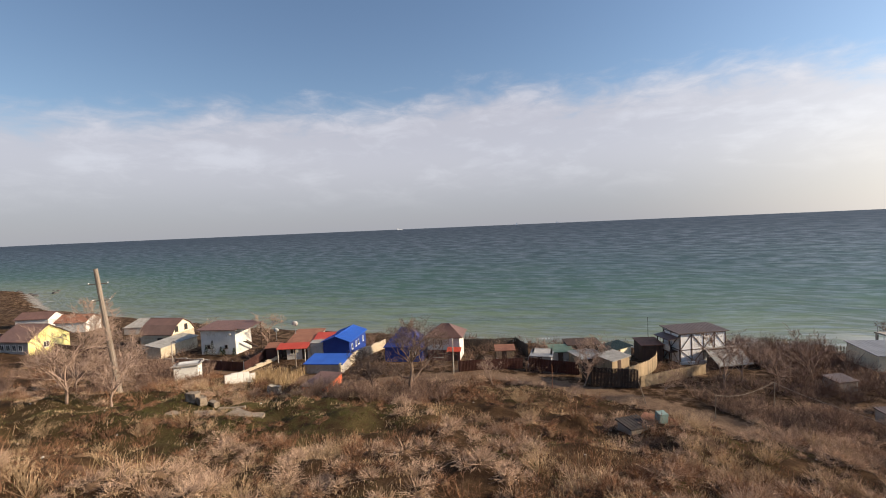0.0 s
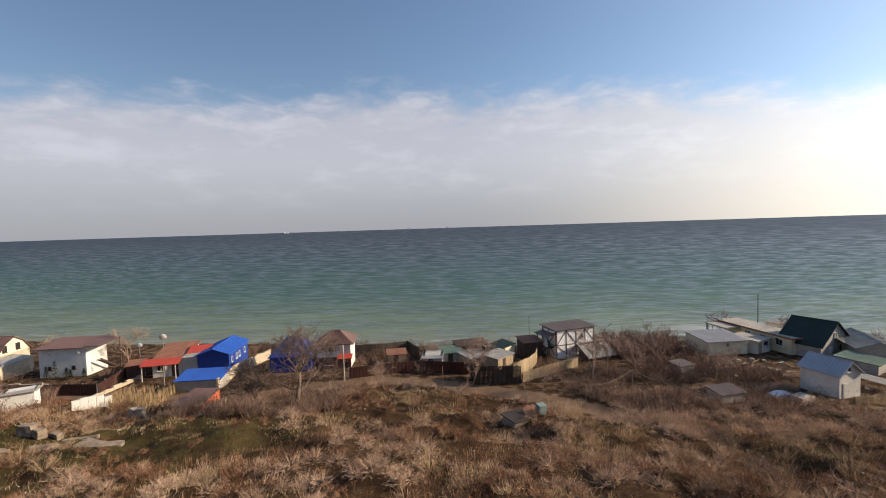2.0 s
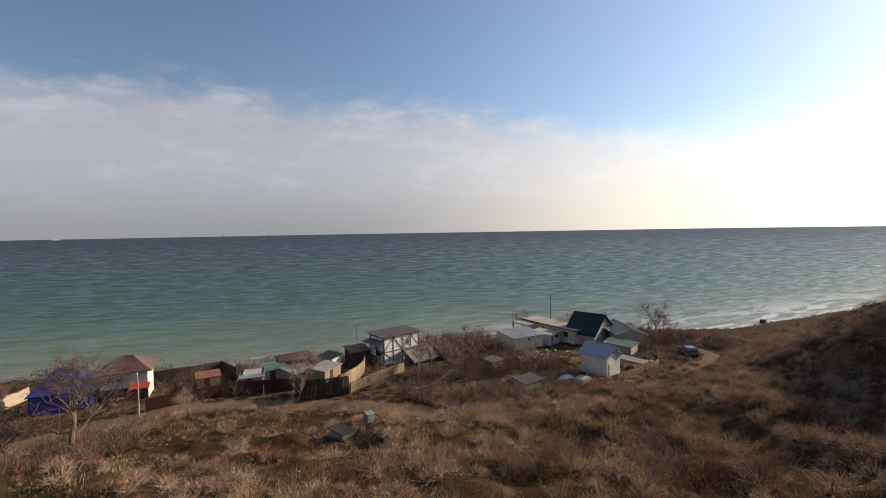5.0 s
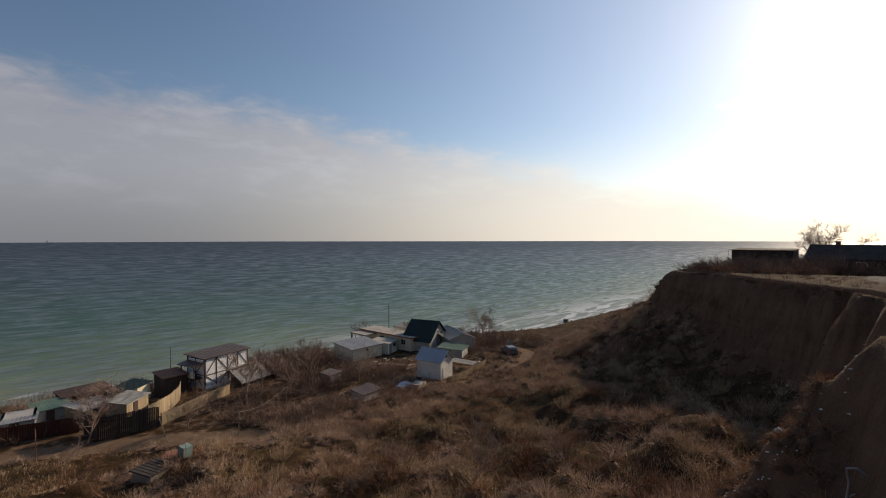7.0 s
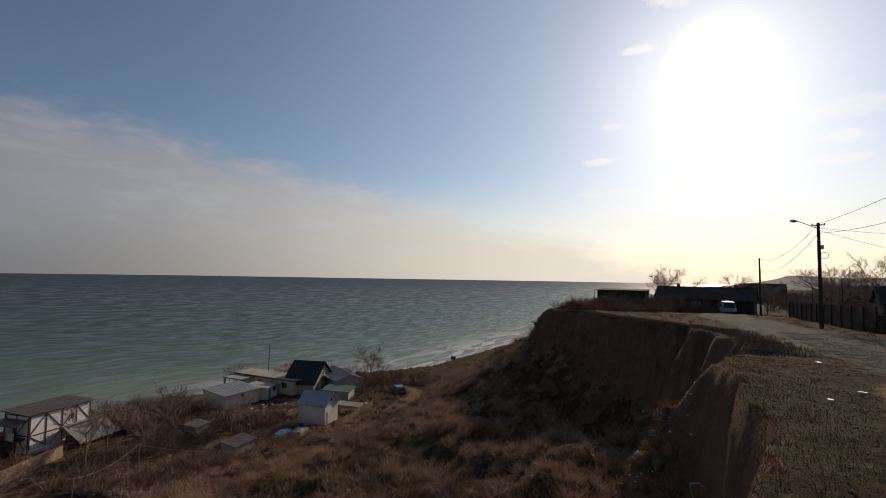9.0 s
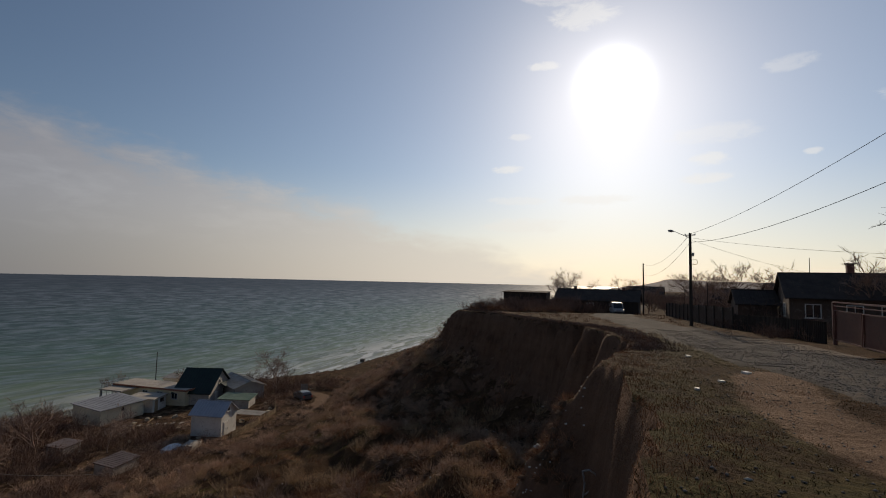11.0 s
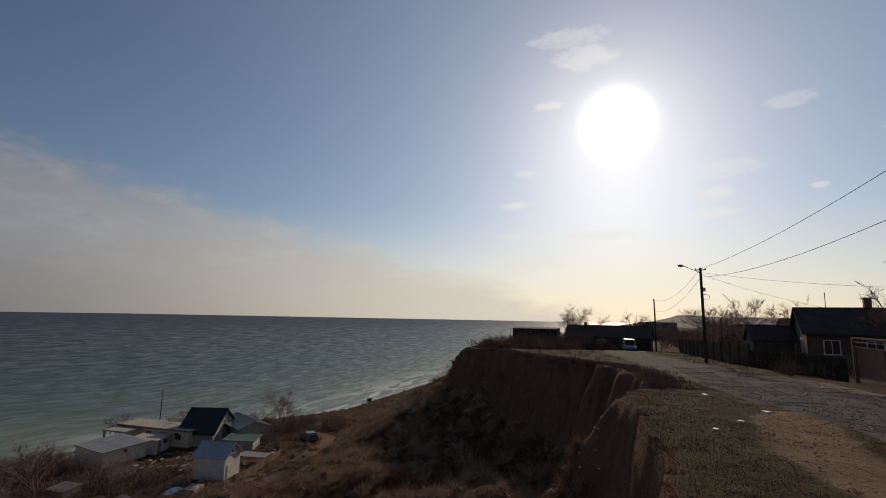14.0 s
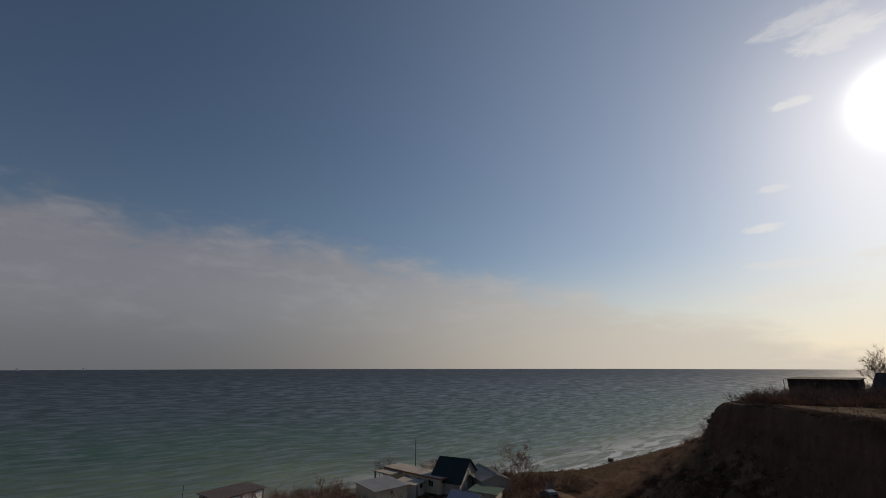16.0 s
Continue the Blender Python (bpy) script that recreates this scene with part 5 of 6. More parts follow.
def vehicle(name, label, cat, m, length, width, height, hood, paint, tall):
    """A car with its nose at +x: body, cabin, panes, lamps and wheels."""
    t = thing(name, label, cat, m)
    w, r = width / 2, 0.32
    side = [(-length / 2, 0.35), (length / 2, 0.35), (length / 2, 0.75), (length / 2 - 0.15, 0.92), (length / 2 - hood, 1.02), (length / 2 - hood - 0.75, height - 0.06), (length / 2 - hood - 1.1, height),
            (-length / 2 + (0.15 if tall else 0.6), height), (-length / 2 + 0.05, height - 0.12 if tall else 1.0), (-length / 2, 0.9)]
    bm = bmesh.new()
    a = [bm.verts.new((x, -w, z)) for x, z in side]
    b = [bm.verts.new((x, w, z)) for x, z in side]
    bm.faces.new(a)
    bm.faces.new(b[::-1])
    for i in range(len(a)):
        j = (i + 1) % len(a)
        bm.faces.new((a[j], a[i], b[i], b[j]))
    bmesh.ops.recalc_face_normals(bm, faces=bm.faces)
    for v in bm.verts:
        if v.co.z > 1.05:
            v.co.y *= 0.86
    bmesh.ops.bevel(bm, geom=bm.edges[:], offset=0.05, segments=2, affect="EDGES")
    part("body", bm, paint, t)
    x1, x0 = length / 2 - hood - 0.55, -length / 2 + (0.35 if tall else 0.8)
    for s in (-1, 1):
        for i in range(3 if tall else 2):
            n = 3 if tall else 2
            p, q = x0 + (x1 - x0) * i / n + 0.06, x0 + (x1 - x0) * (i + 1) / n - 0.06
            part("side_window", slab(bmesh.new(), ((p, s * w * 0.97, 1.1), (q, s * w * 0.97, 1.1), (q, s * w * 0.885, height - 0.2), (p, s * w * 0.885, height - 0.2)), 0.015), M["glass"], t)
    part("windscreen", slab(bmesh.new(), ((length / 2 - hood + 0.0, -w * 0.8, 1.06), (length / 2 - hood, w * 0.8, 1.06), (length / 2 - hood - 0.70, w * 0.75, height - 0.1), (length / 2 - hood - 0.70, -w * 0.75, height - 0.1)), 0.02), M["glass"], t)
    part("rear_window", boxes((-length / 2 - 0.012, -w * 0.7, 1.08, -length / 2 + 0.1, w * 0.7, height - 0.3)), M["glass"], t)
    for s in (-1, 1):
        part("headlight", boxes((length / 2 - 0.1, s * w * 0.6 - 0.16, 0.62, length / 2 + 0.02, s * w * 0.6 + 0.16, 0.78)), M["lamp_glass"], t)
        part("tail_light", boxes((-length / 2 - 0.02, s * w * 0.82 - 0.09, 0.7, -length / 2 + 0.06, s * w * 0.82 + 0.09, 1.05)), M["red_roof"], t)
    part("bumper", boxes((length / 2 - 0.1, -w * 0.95, 0.3, length / 2 + 0.06, w * 0.95, 0.5)), M["rubber"], t)
    part("bumper", boxes((-length / 2 - 0.06, -w * 0.95, 0.3, -length / 2 + 0.1, w * 0.95, 0.5)), M["rubber"], t)
    for sx in (-0.31, 0.32):
        for s in (-1, 1):
            wheel(t, length * sx, s * (w - 0.08), r)
    return t


vehicle("minivan", "white minivan parked on the gravel road", "van", pose(82.0, -3.5, gz(82, -3.5) + 0.08, 0, 0, 184), 4.6, 1.75, 1.95, 0.75, M["car_white"], True)
vehicle("parked_car", "dark estate car parked beside a board fence", "car", pose(69.2, 48.2, gz(69.2, 48.2) + 0.02, 0, 0, 58), 4.3, 1.7, 1.5, 1.05, M["car_silver"], False)

# ---- odds and ends on the slope ----
def rough_block(name, label, cat, x, y, yaw, size, mat, tilt=(0, 0), sink=0.15, group="", worn=1.0):
    bm = bmesh.new()
    bmesh.ops.create_cube(bm, size=1, matrix=Matrix.Translation((0, 0, size[2] / 2 - sink)) @ Matrix.Diagonal((*size, 1)))
    bmesh.ops.subdivide_edges(bm, edges=bm.edges[:], cuts=3, use_grid_fill=True)
    for v in bm.verts:
        v.co += noise.noise_vector(v.co * 1.7 + Vector((x, y, 0))) * 0.17 * worn * min(1, min(size) * 2)
    ob = part(name, bm, mat, at=pose(x, y, gz(x, y), tilt[0], tilt[1], yaw))
    return tagged(ob, label, cat, group)


for x, y, a, s, ti in [(-32.5, 39.3, 8, (2.6, 1.5, 0.3), (3, 4)), (-29.8, 38.9, -6, (2.4, 1.6, 0.3), (-2, -5)), (-25.2, 38.2, -20, (2.6, 1.6, 0.3), (6, 4)), (-23.2, 37.4, 15, (1.6, 1.1, 0.3), (-4, 6)), (-27.8, 41.0, 12, (2.6, 0.4, 0.25), (0, 0))]:
    rough_block("concrete_slab", "broken pale concrete slab lying in grass", "slab", x, y, a, s, M["old_slab"], ti, 0.17, "broken slabs on the slope")
for x, y, s in [(-32.4, 41.5, (1.2, 0.7, 1.0)), (-31.2, 41.2, (0.9, 0.7, 0.8)), (-30.2, 41.6, (1.1, 0.6, 0.5))]:
    rough_block("rubble_block", "pale shell-stone rubble block", "rubble", x, y, random.uniform(-30, 30), s, M["old_slab"], group="rubble on the slope")
rough_block("stone_ruin", "squat remnant of a stone wall", "ruin", -29.4, 52.0, -15, (1.8, 0.6, 1.3), M["shell"])
t = house("collapsed_hut", "collapsed grey slate-roofed dugout on the slope", "ruin", 9.6, 38.9, 25, 2.0, 1.8, 0.05, M["concrete"], M["slate_dark"], "mono", 0.15, 0.15, seams=0.3)
rough_block("teal_box", "faded teal metal box streaked with rust", "box", 12.4, 40.5, 20, (0.8, 0.7, 1.3), M["teal"], (6, 4), 0.3, worn=0.25)
house("wood_pile_shelter", "low plank shelter on the slope", "shelter", 11.3, 42.4, -35, 3.0, 0.9, 0.1, M["plank"], M["rust_roof"], "mono", 0.15, 0.1, seams=0.2)
rough_block("blue_tarp", "pale blue tarpaulin over a low heap", "tarpaulin", 41.5, 46.4, 10, (2.2, 1.2, 0.6), M["blue_grey"])
rough_block("low_tank", "weathered grey concrete tank in a yard", "tank", 43.0, 45.0, 15, (2.0, 1.4, 0.7), M["concrete"])
for i in range(9):
    rough_block("stepping_slab", "small pale concrete step slab", "step", 47.6 + i * 0.45, 63.6 - i * 1.0, 10, (0.7, 0.35, 0.2), M["concrete"], group="garden steps below the shed")
for i in range(46):
    x = random.uniform(40, 66)
    y = random.uniform(47, 62)
    if random.random() < 0.5:
        bm = beam(bmesh.new(), (-random.uniform(0.6, 1.6), 0, 0.05), (random.uniform(0.6, 1.6), 0, 0.1), 0.08, 0.05)
        tagged(part("loose_plank", bm, M["plank"], at=pose(x, y, gz(x, y), 0, 0, random.uniform(0, 180))), "loose weathered plank lying in a yard", "plank", "loose planks in the yards")
    else:
        rough_block("rubble_block", "small pale rubble block in a yard", "rubble", x, y, random.uniform(0, 90), (random.uniform(0.3, 0.8), random.uniform(0.3, 0.6), random.uniform(0.25, 0.5)), M["shell"], group="rubble in the yards")

# rocks in the surf
for i in range(42):
    if i < 16:
        x, y = random.uniform(-250, -215), 0
        y = np.interp(x, SHORE[:, 0], SHORE[:, 1]) + random.uniform(-4, 16)
        s = random.uniform(0.8, 2.6)
    else:
        x = random.uniform(84, 190)
        y = np.interp(x, SHORE[:, 0], SHORE[:, 1]) + random.uniform(-5, 3)
        s = random.uniform(0.4, 1.3)
    z = max(gz(x, y), -0.2)
    bm = bmesh.new()
    bmesh.ops.create_icosphere(bm, subdivisions=2, radius=1)
    for v in bm.verts:
        v.co = v.co * (1 + 0.35 * noise.noise(v.co * 1.3 + Vector((i, 0, 0)))) * s * 0.6
        v.co.z *= 0.7
    tagged(part("shore_rock", bm, M["rock"], at=pose(x, y, z + 0.05 * s, 0, 0, i * 40)), "dark wet rock at the water's edge", "rock", "rocks in the surf")
rough_block("shore_rock", "single dark boulder standing in the surf", "rock", 125.5, 66.8, 20, (1.6, 1.3, 1.3), M["rock"], group="rocks in the surf")

# ships on the horizon
for az, far, ln in ((13.5, 4100, 46), (-1.2, 4300, 30), (-6.0, 4500, 34)):
    x, y = -math.sin(radians(az)) * far, math.cos(radians(az)) * far
    t = thing("cargo_ship", "pale cargo ship far out on the horizon", "ship", pose(x, y, 0, 0, 0, az), "ships on the horizon")
    bm = boxes((-ln / 2, -4, -1, ln / 2, 4, 5))
    for v in bm.verts:
        if v.co.z < 0:
            v.co.x *= 0.9
    part("hull", bm, M["hull"], t)
    part("deckhouse", boxes((-ln / 2 + 3, -3.5, 5, -ln / 2 + 12, 3.5, 15)), M["hull"], t)
    part("mast", boxes((ln / 4, -0.5, 5, ln / 4 + 1, 0.5, 16)), M["hull"], t)

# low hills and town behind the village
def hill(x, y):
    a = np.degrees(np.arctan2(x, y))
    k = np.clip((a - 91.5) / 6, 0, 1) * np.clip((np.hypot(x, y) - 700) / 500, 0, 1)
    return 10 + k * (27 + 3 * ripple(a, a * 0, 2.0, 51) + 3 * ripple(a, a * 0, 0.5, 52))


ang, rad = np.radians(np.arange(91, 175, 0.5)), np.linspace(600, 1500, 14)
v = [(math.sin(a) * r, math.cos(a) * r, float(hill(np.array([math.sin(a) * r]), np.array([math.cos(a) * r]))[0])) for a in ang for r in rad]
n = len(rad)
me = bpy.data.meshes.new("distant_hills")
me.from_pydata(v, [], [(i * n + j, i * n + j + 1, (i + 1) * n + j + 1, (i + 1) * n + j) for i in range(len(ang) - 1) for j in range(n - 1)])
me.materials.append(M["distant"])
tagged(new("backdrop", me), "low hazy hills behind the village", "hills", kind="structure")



# ---- plants ----
def leaf_material(name, dark, light, rough=0.9, thin=0.0):
    """Blades, leaves and chips that vary piece by piece; thin: the share of light that passes through."""
    m = bpy.data.materials.new(name)
    m.use_nodes = True
    N = Nodes(m.node_tree)
    geo = N.add("ShaderNodeNewGeometry")
    big = N.noise(geo.outputs["Position"], 0.35, 3.0)
    f = N.math("ADD", N.math("MULTIPLY", geo.outputs["Random Per Island"], 0.6), N.math("MULTIPLY", N.step(big, 0.3, 0.7), 0.4))
    col = N.ramp(f, (0.1, dark), (0.9, light))
    s = N.add("ShaderNodeBsdfPrincipled", Base_Color=col, Roughness=rough)
    N.put(s, "Specular IOR Level", 0.15)
    if thin:
        s = N.add("ShaderNodeMixShader", i0=thin, i1=s.outputs[0], i2=N.add("ShaderNodeBsdfTranslucent", Color=col).outputs[0])
    N.add("ShaderNodeOutputMaterial", Surface=s)
    return m


M.update(
    straw=leaf_material("dry_straw", (0.24, 0.165, 0.095), (0.62, 0.45, 0.28), thin=0.06),
    fuzz=leaf_material("dry_wormwood", (0.22, 0.145, 0.10), (0.62, 0.44, 0.31), thin=0.06),
    russet=leaf_material("russet_scrub", (0.10, 0.050, 0.029), (0.36, 0.20, 0.115), thin=0.06),
    twig=leaf_material("bare_twigs", (0.085, 0.055, 0.042), (0.30, 0.20, 0.15)),
    # a darker turf, with the self-shade of short grass in its colour
    edge=leaf_material("self_shaded_turf", (0.018, 0.018, 0.008), (0.085, 0.068, 0.030)),
    turf=leaf_material("green_turf", (0.04, 0.048, 0.014), (0.17, 0.155, 0.055), thin=0.4),
    reed=leaf_material("golden_reed", (0.30, 0.20, 0.10), (0.54, 0.40, 0.23), thin=0.15),
    # bush cores: the shade inside the twigs is put into this brown
    shade_core=leaf_material("bush_core_shade", (0.055, 0.035, 0.021), (0.17, 0.108, 0.066)),
    pine=leaf_material("dark_conifer", (0.012, 0.020, 0.008), (0.04, 0.055, 0.02)),
)
rng = np.random.RandomState(7)


def mesh_of(name, v, f, mat):
    me = bpy.data.meshes.new(name)
    me.vertices.add(len(v))
    me.vertices.foreach_set("co", np.asarray(v, np.float32).ravel())
    k = f.shape[1]
    me.loops.add(f.size)
    me.loops.foreach_set("vertex_index", f.astype(np.int32).ravel())
    me.polygons.add(len(f))
    me.polygons.foreach_set("loop_start", np.arange(0, f.size, k, dtype=np.int32))
    me.polygons.foreach_set("loop_total", np.full(len(f), k, np.int32))
    me.update(calc_edges=True)
    me.materials.append(mat)
    return me


def blades(name, label, cx, cy, per, length, width, spread, mat, lean=0.5, cat="grass"):
    """Tufts of blades, each a bent strip, on the ground at every centre."""
    n = len(cx)
    L = rng.uniform(length[0], length[1], (n, 1)) * rng.uniform(0.55, 1.0, (n, per))
    a = rng.uniform(0, 2 * np.pi, (n, per))
    r = spread * np.sqrt(rng.uniform(0, 1, (n, per)))
    b = rng.uniform(0, 2 * np.pi, (n, per))
    x, y = cx[:, None] + r * np.cos(b), cy[:, None] + r * np.sin(b)
    z = ground_z(x.ravel(), y.ravel()).reshape(x.shape) - 0.03
    k = lean * rng.uniform(0.2, 1.0, (n, per))
    dx, dy = np.cos(a) * k, np.sin(a) * k
    sx, sy = -np.sin(a + 0.7) * width, np.cos(a + 0.7) * width
    up = np.sqrt(np.maximum(1 - k * k, 0.1))
    P = np.stack([x - sx, y - sy, z], -1), np.stack([x + sx, y + sy, z], -1)
    mx, my, mz = x + dx * L * 0.45, y + dy * L * 0.45, z + up * L * 0.6
    Q = np.stack([mx + sx * 0.8, my + sy * 0.8, mz], -1), np.stack([mx - sx * 0.8, my - sy * 0.8, mz], -1)
    T = np.stack([x + dx * L * 1.15, y + dy * L * 1.15, z + up * L], -1)
    v = np.stack([P[0], P[1], Q[0], Q[1], T], 2).reshape(-1, 3)
    i = np.arange(n * per)[:, None] * 5
    f = np.concatenate([i + [0, 1, 2], i + [0, 2, 3], i + [3, 2, 4]])
    return tagged(new(name, mesh_of(name, v, f, mat)), label, cat, kind="stuff")


def scrub(name, label, cx, cy, height, stems, mat, width=0.022, spread=0.5, twigs=4, cat="bushes", kind="stuff", open_=0.55):
    """Leafless bushes: curved stems from one root with side twigs, all thin strips."""
    n = len(cx)
    H = rng.uniform(height[0], height[1], (n, 1)) * rng.uniform(0.6, 1.0, (n, stems))
    a = rng.uniform(0, 2 * np.pi, (n, stems))
    k = open_ * np.sqrt(rng.uniform(0.02, 1.0, (n, stems)))
    r = spread * rng.uniform(0, 0.5, (n, stems))
    x, y = cx[:, None] + r * np.cos(a), cy[:, None] + r * np.sin(a)
    z = ground_z(x.ravel(), y.ravel()).reshape(x.shape) - 0.05
    base = np.stack([x, y, z], -1).reshape(-1, 3)
    out = np.stack([np.cos(a) * k, np.sin(a) * k, np.ones_like(a)], -1).reshape(-1, 3)
    H = H.reshape(-1, 1)
    mid = base + out * [0.7, 0.7, 0.5] * H + rng.normal(0, 0.05, base.shape) * H
    tip = base + out * [1.1, 1.1, 0.95] * H + rng.normal(0, 0.10, base.shape) * H
    segs = [(base, mid, width, width * 0.8), (mid, tip, width * 0.8, width * 0.3)]
    for _ in range(twigs):
        t = rng.uniform(0.25, 1.0, (len(base), 1))
        p = np.where(t < 0.5, base + (mid - base) * t * 2, mid + (tip - mid) * (t * 2 - 1))
        q = p + (rng.normal(0, 0.16, base.shape) + [0, 0, 0.14]) * H
        segs.append((p, q, width * 0.55, width * 0.25))
    V = []
    for p, q, w0, w1 in segs:
        d = q - p
        s = np.cross(d, rng.normal(0, 1, d.shape))
        s /= np.linalg.norm(s, axis=1, keepdims=True) + 1e-9
        V.append(np.stack([p - s * w0, p + s * w0, q + s * w1, q - s * w1], 1))
    v = np.concatenate(V).reshape(-1, 3)
    f = np.arange(len(v)).reshape(-1, 4)
    return tagged(new(name, mesh_of(name, v, f, mat)), label, cat, kind=kind)


def scatter(n, x0, x1, y0, y1, keep=None):
    x, y = rng.uniform(x0, x1, n), rng.uniform(y0, y1, n)
    ok = np.ones(n, bool)
    if keep is not None:
        ok = keep(x, y)
    return x[ok], y[ok]


def on_slope(x, y):
    d = distance_to(CREST, x, y) * np.where(y > crest_y(x), 1, -1)
    return (d > 2.6) & (y < np.interp(x, TOE[:, 0], TOE[:, 1]) - 0.3) & (distance_to(TRACK, x, y) > 2.0)


def patch(x, y, size, seed):
    return ripple(x, y, size, seed) + 0.5 * ripple(x, y, size * 0.4, seed + 1)


LAWNS = ((-18, 38, 9), (-33, 40, 8), (-44, 36, 6))


def off_lawn(x, y):
    k = np.ones_like(x, bool)
    for lx, ly, lr in LAWNS:
        k &= np.hypot(x - lx, (y - ly) * 1.6) + 2.5 * ripple(x, y, 2.5, 77) > lr
    return k


# straw grass on the slope, in drifts
x, y = scatter(26000, -75, 85, 2, 62, lambda x, y: on_slope(x, y) & (patch(x, y, 5, 61) > 0.0) & off_lawn(x, y))
blades("dry_grass", "pale dry straw grass covering the slope", x, y, 13, (0.18, 0.5), 0.013, 0.45, M["straw"], 0.9)
x, y = scatter(12000, -75, 85, 2, 62, lambda x, y: on_slope(x, y) & (patch(x, y, 5, 65) > 0.1) & off_lawn(x, y))
blades("rough_grass", "russet dead weeds among the grass", x, y, 12, (0.2, 0.6), 0.014, 0.45, M["russet"], 0.85)
x, y = scatter(15000, -75, 60, 8, 60, lambda x, y: on_slope(x, y) & ((patch(x, y, 3.5, 69) > 0.25) | ~off_lawn(x, y)))
blades("green_grass", "short green winter grass in patches", x, y, 10, (0.10, 0.28), 0.018, 0.40, M["turf"], 0.7)


def domes(name, label, cx, cy, radius, per, mat, width=0.010):
    """Rounded fuzzy bushes: fine twigs that fan out from a squat dome."""
    n = len(cx)
    R = rng.uniform(radius[0], radius[1], (n, 1))
    a, u = rng.uniform(0, 2 * np.pi, (n, per)), rng.uniform(0, 1, (n, per))
    el = np.arcsin(u ** 0.8)
    d = np.stack([np.cos(a) * np.cos(el), np.sin(a) * np.cos(el), np.sin(el) * 0.8], -1)
    lump = 1 + 0.25 * np.sin(a * 3 + R * 9) * np.cos(el * 4 + R * 5)
    r0, r1 = rng.uniform(0.25, 0.8, (n, per)), rng.uniform(0.75, 1.15, (n, per)) * lump
    z = ground_z(cx, cy)[:, None]
    c = np.stack([np.repeat(cx[:, None], per, 1), np.repeat(cy[:, None], per, 1), np.repeat(z, per, 1)], -1)
    p = (c + d * (R * r0)[..., None]).reshape(-1, 3)
    q = (c + (d + rng.normal(0, 0.16, d.shape)) * (R * np.maximum(r1, r0 + 0.2))[..., None]).reshape(-1, 3)
    w = q - p
    s = np.cross(w, rng.normal(0, 1, w.shape))
    s *= width / (np.linalg.norm(s, axis=1, keepdims=True) + 1e-9)
    v = np.stack([p - s, p + s, q + s * 0.4, q - s * 0.4], 1).reshape(-1, 3)
    f = np.arange(len(v)).reshape(-1, 4)
    # an added dark core in each bush, its brown standing in for self-shade
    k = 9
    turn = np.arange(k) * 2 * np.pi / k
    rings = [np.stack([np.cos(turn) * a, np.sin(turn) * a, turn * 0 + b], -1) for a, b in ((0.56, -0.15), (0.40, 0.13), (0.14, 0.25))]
    shade_core = np.concatenate(rings)[None] * R[:, :, None] * rng.uniform(0.75, 1.1, (n, 3 * k, 1)) + c[:, :1]
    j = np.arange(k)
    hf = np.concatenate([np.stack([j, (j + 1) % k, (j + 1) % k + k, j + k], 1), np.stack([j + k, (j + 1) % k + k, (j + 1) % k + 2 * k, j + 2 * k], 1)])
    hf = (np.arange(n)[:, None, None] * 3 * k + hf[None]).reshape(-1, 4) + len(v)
    me = mesh_of(name, np.concatenate([v, shade_core.reshape(-1, 3)]), np.concatenate([f, hf]), mat)
    me.materials.append(M["shade_core"])
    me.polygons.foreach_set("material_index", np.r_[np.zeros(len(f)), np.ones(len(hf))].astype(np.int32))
    return tagged(new(name, me), label, "bushes", kind="stuff")


x, y = scatter(4200, -60, 82, 3, 58, lambda x, y: on_slope(x, y) & (patch(x, y, 6, 121) > 0.05) & off_lawn(x, y) & (np.hypot(x, y) > 9))
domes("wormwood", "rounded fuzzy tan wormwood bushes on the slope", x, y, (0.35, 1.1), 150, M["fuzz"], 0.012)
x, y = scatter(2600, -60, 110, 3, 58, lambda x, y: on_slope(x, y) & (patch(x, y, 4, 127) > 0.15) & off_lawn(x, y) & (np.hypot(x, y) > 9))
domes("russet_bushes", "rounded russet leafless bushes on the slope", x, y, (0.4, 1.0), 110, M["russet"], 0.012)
x, y = scatter(5200, -62, -5, 28, 52, lambda x, y: on_slope(x, y) & ~off_lawn(x, y) & (patch(x, y, 2.2, 161) > 0.0))
blades("lawn_tufts", "dead tufts among the green grass", x, y, 9, (0.08, 0.32), 0.014, 0.35, M["straw"], 0.85)
x, y = scatter(420, -62, -5, 28, 52, lambda x, y: on_slope(x, y) & ~off_lawn(x, y) & (patch(x, y, 3, 163) > 0.1))
domes("lawn_bushes", "small dusty weeds on the green slope", x, y, (0.2, 0.6), 90, M["russet"], 0.013)
# leafless scrub
x, y = scatter(3200, -75, 150, 3, 60, lambda x, y: on_slope(x, y) & (patch(x, y, 5, 73) > 0.15) & off_lawn(x, y))
scrub("dry_scrub", "low russet leafless scrub on the slope", x, y, (0.5, 1.5), 28, M["russet"], 0.015, 0.9, 4, open_=0.8)
x, y = scatter(1100, -40, 80, 3, 50, lambda x, y: on_slope(x, y) & (patch(x, y, 5, 81) > 0.25) & off_lawn(x, y))
scrub("straw_scrub", "feathery pale dry bushes on the slope", x, y, (0.6, 1.6), 46, M["straw"], 0.011, 0.9, 6, open_=0.8)


def clear_of(x, y, spots):
    k = np.ones_like(x, bool)
    for sx, sy, sr in spots:
        k &= np.hypot(x - sx, y - sy) > sr
    return k


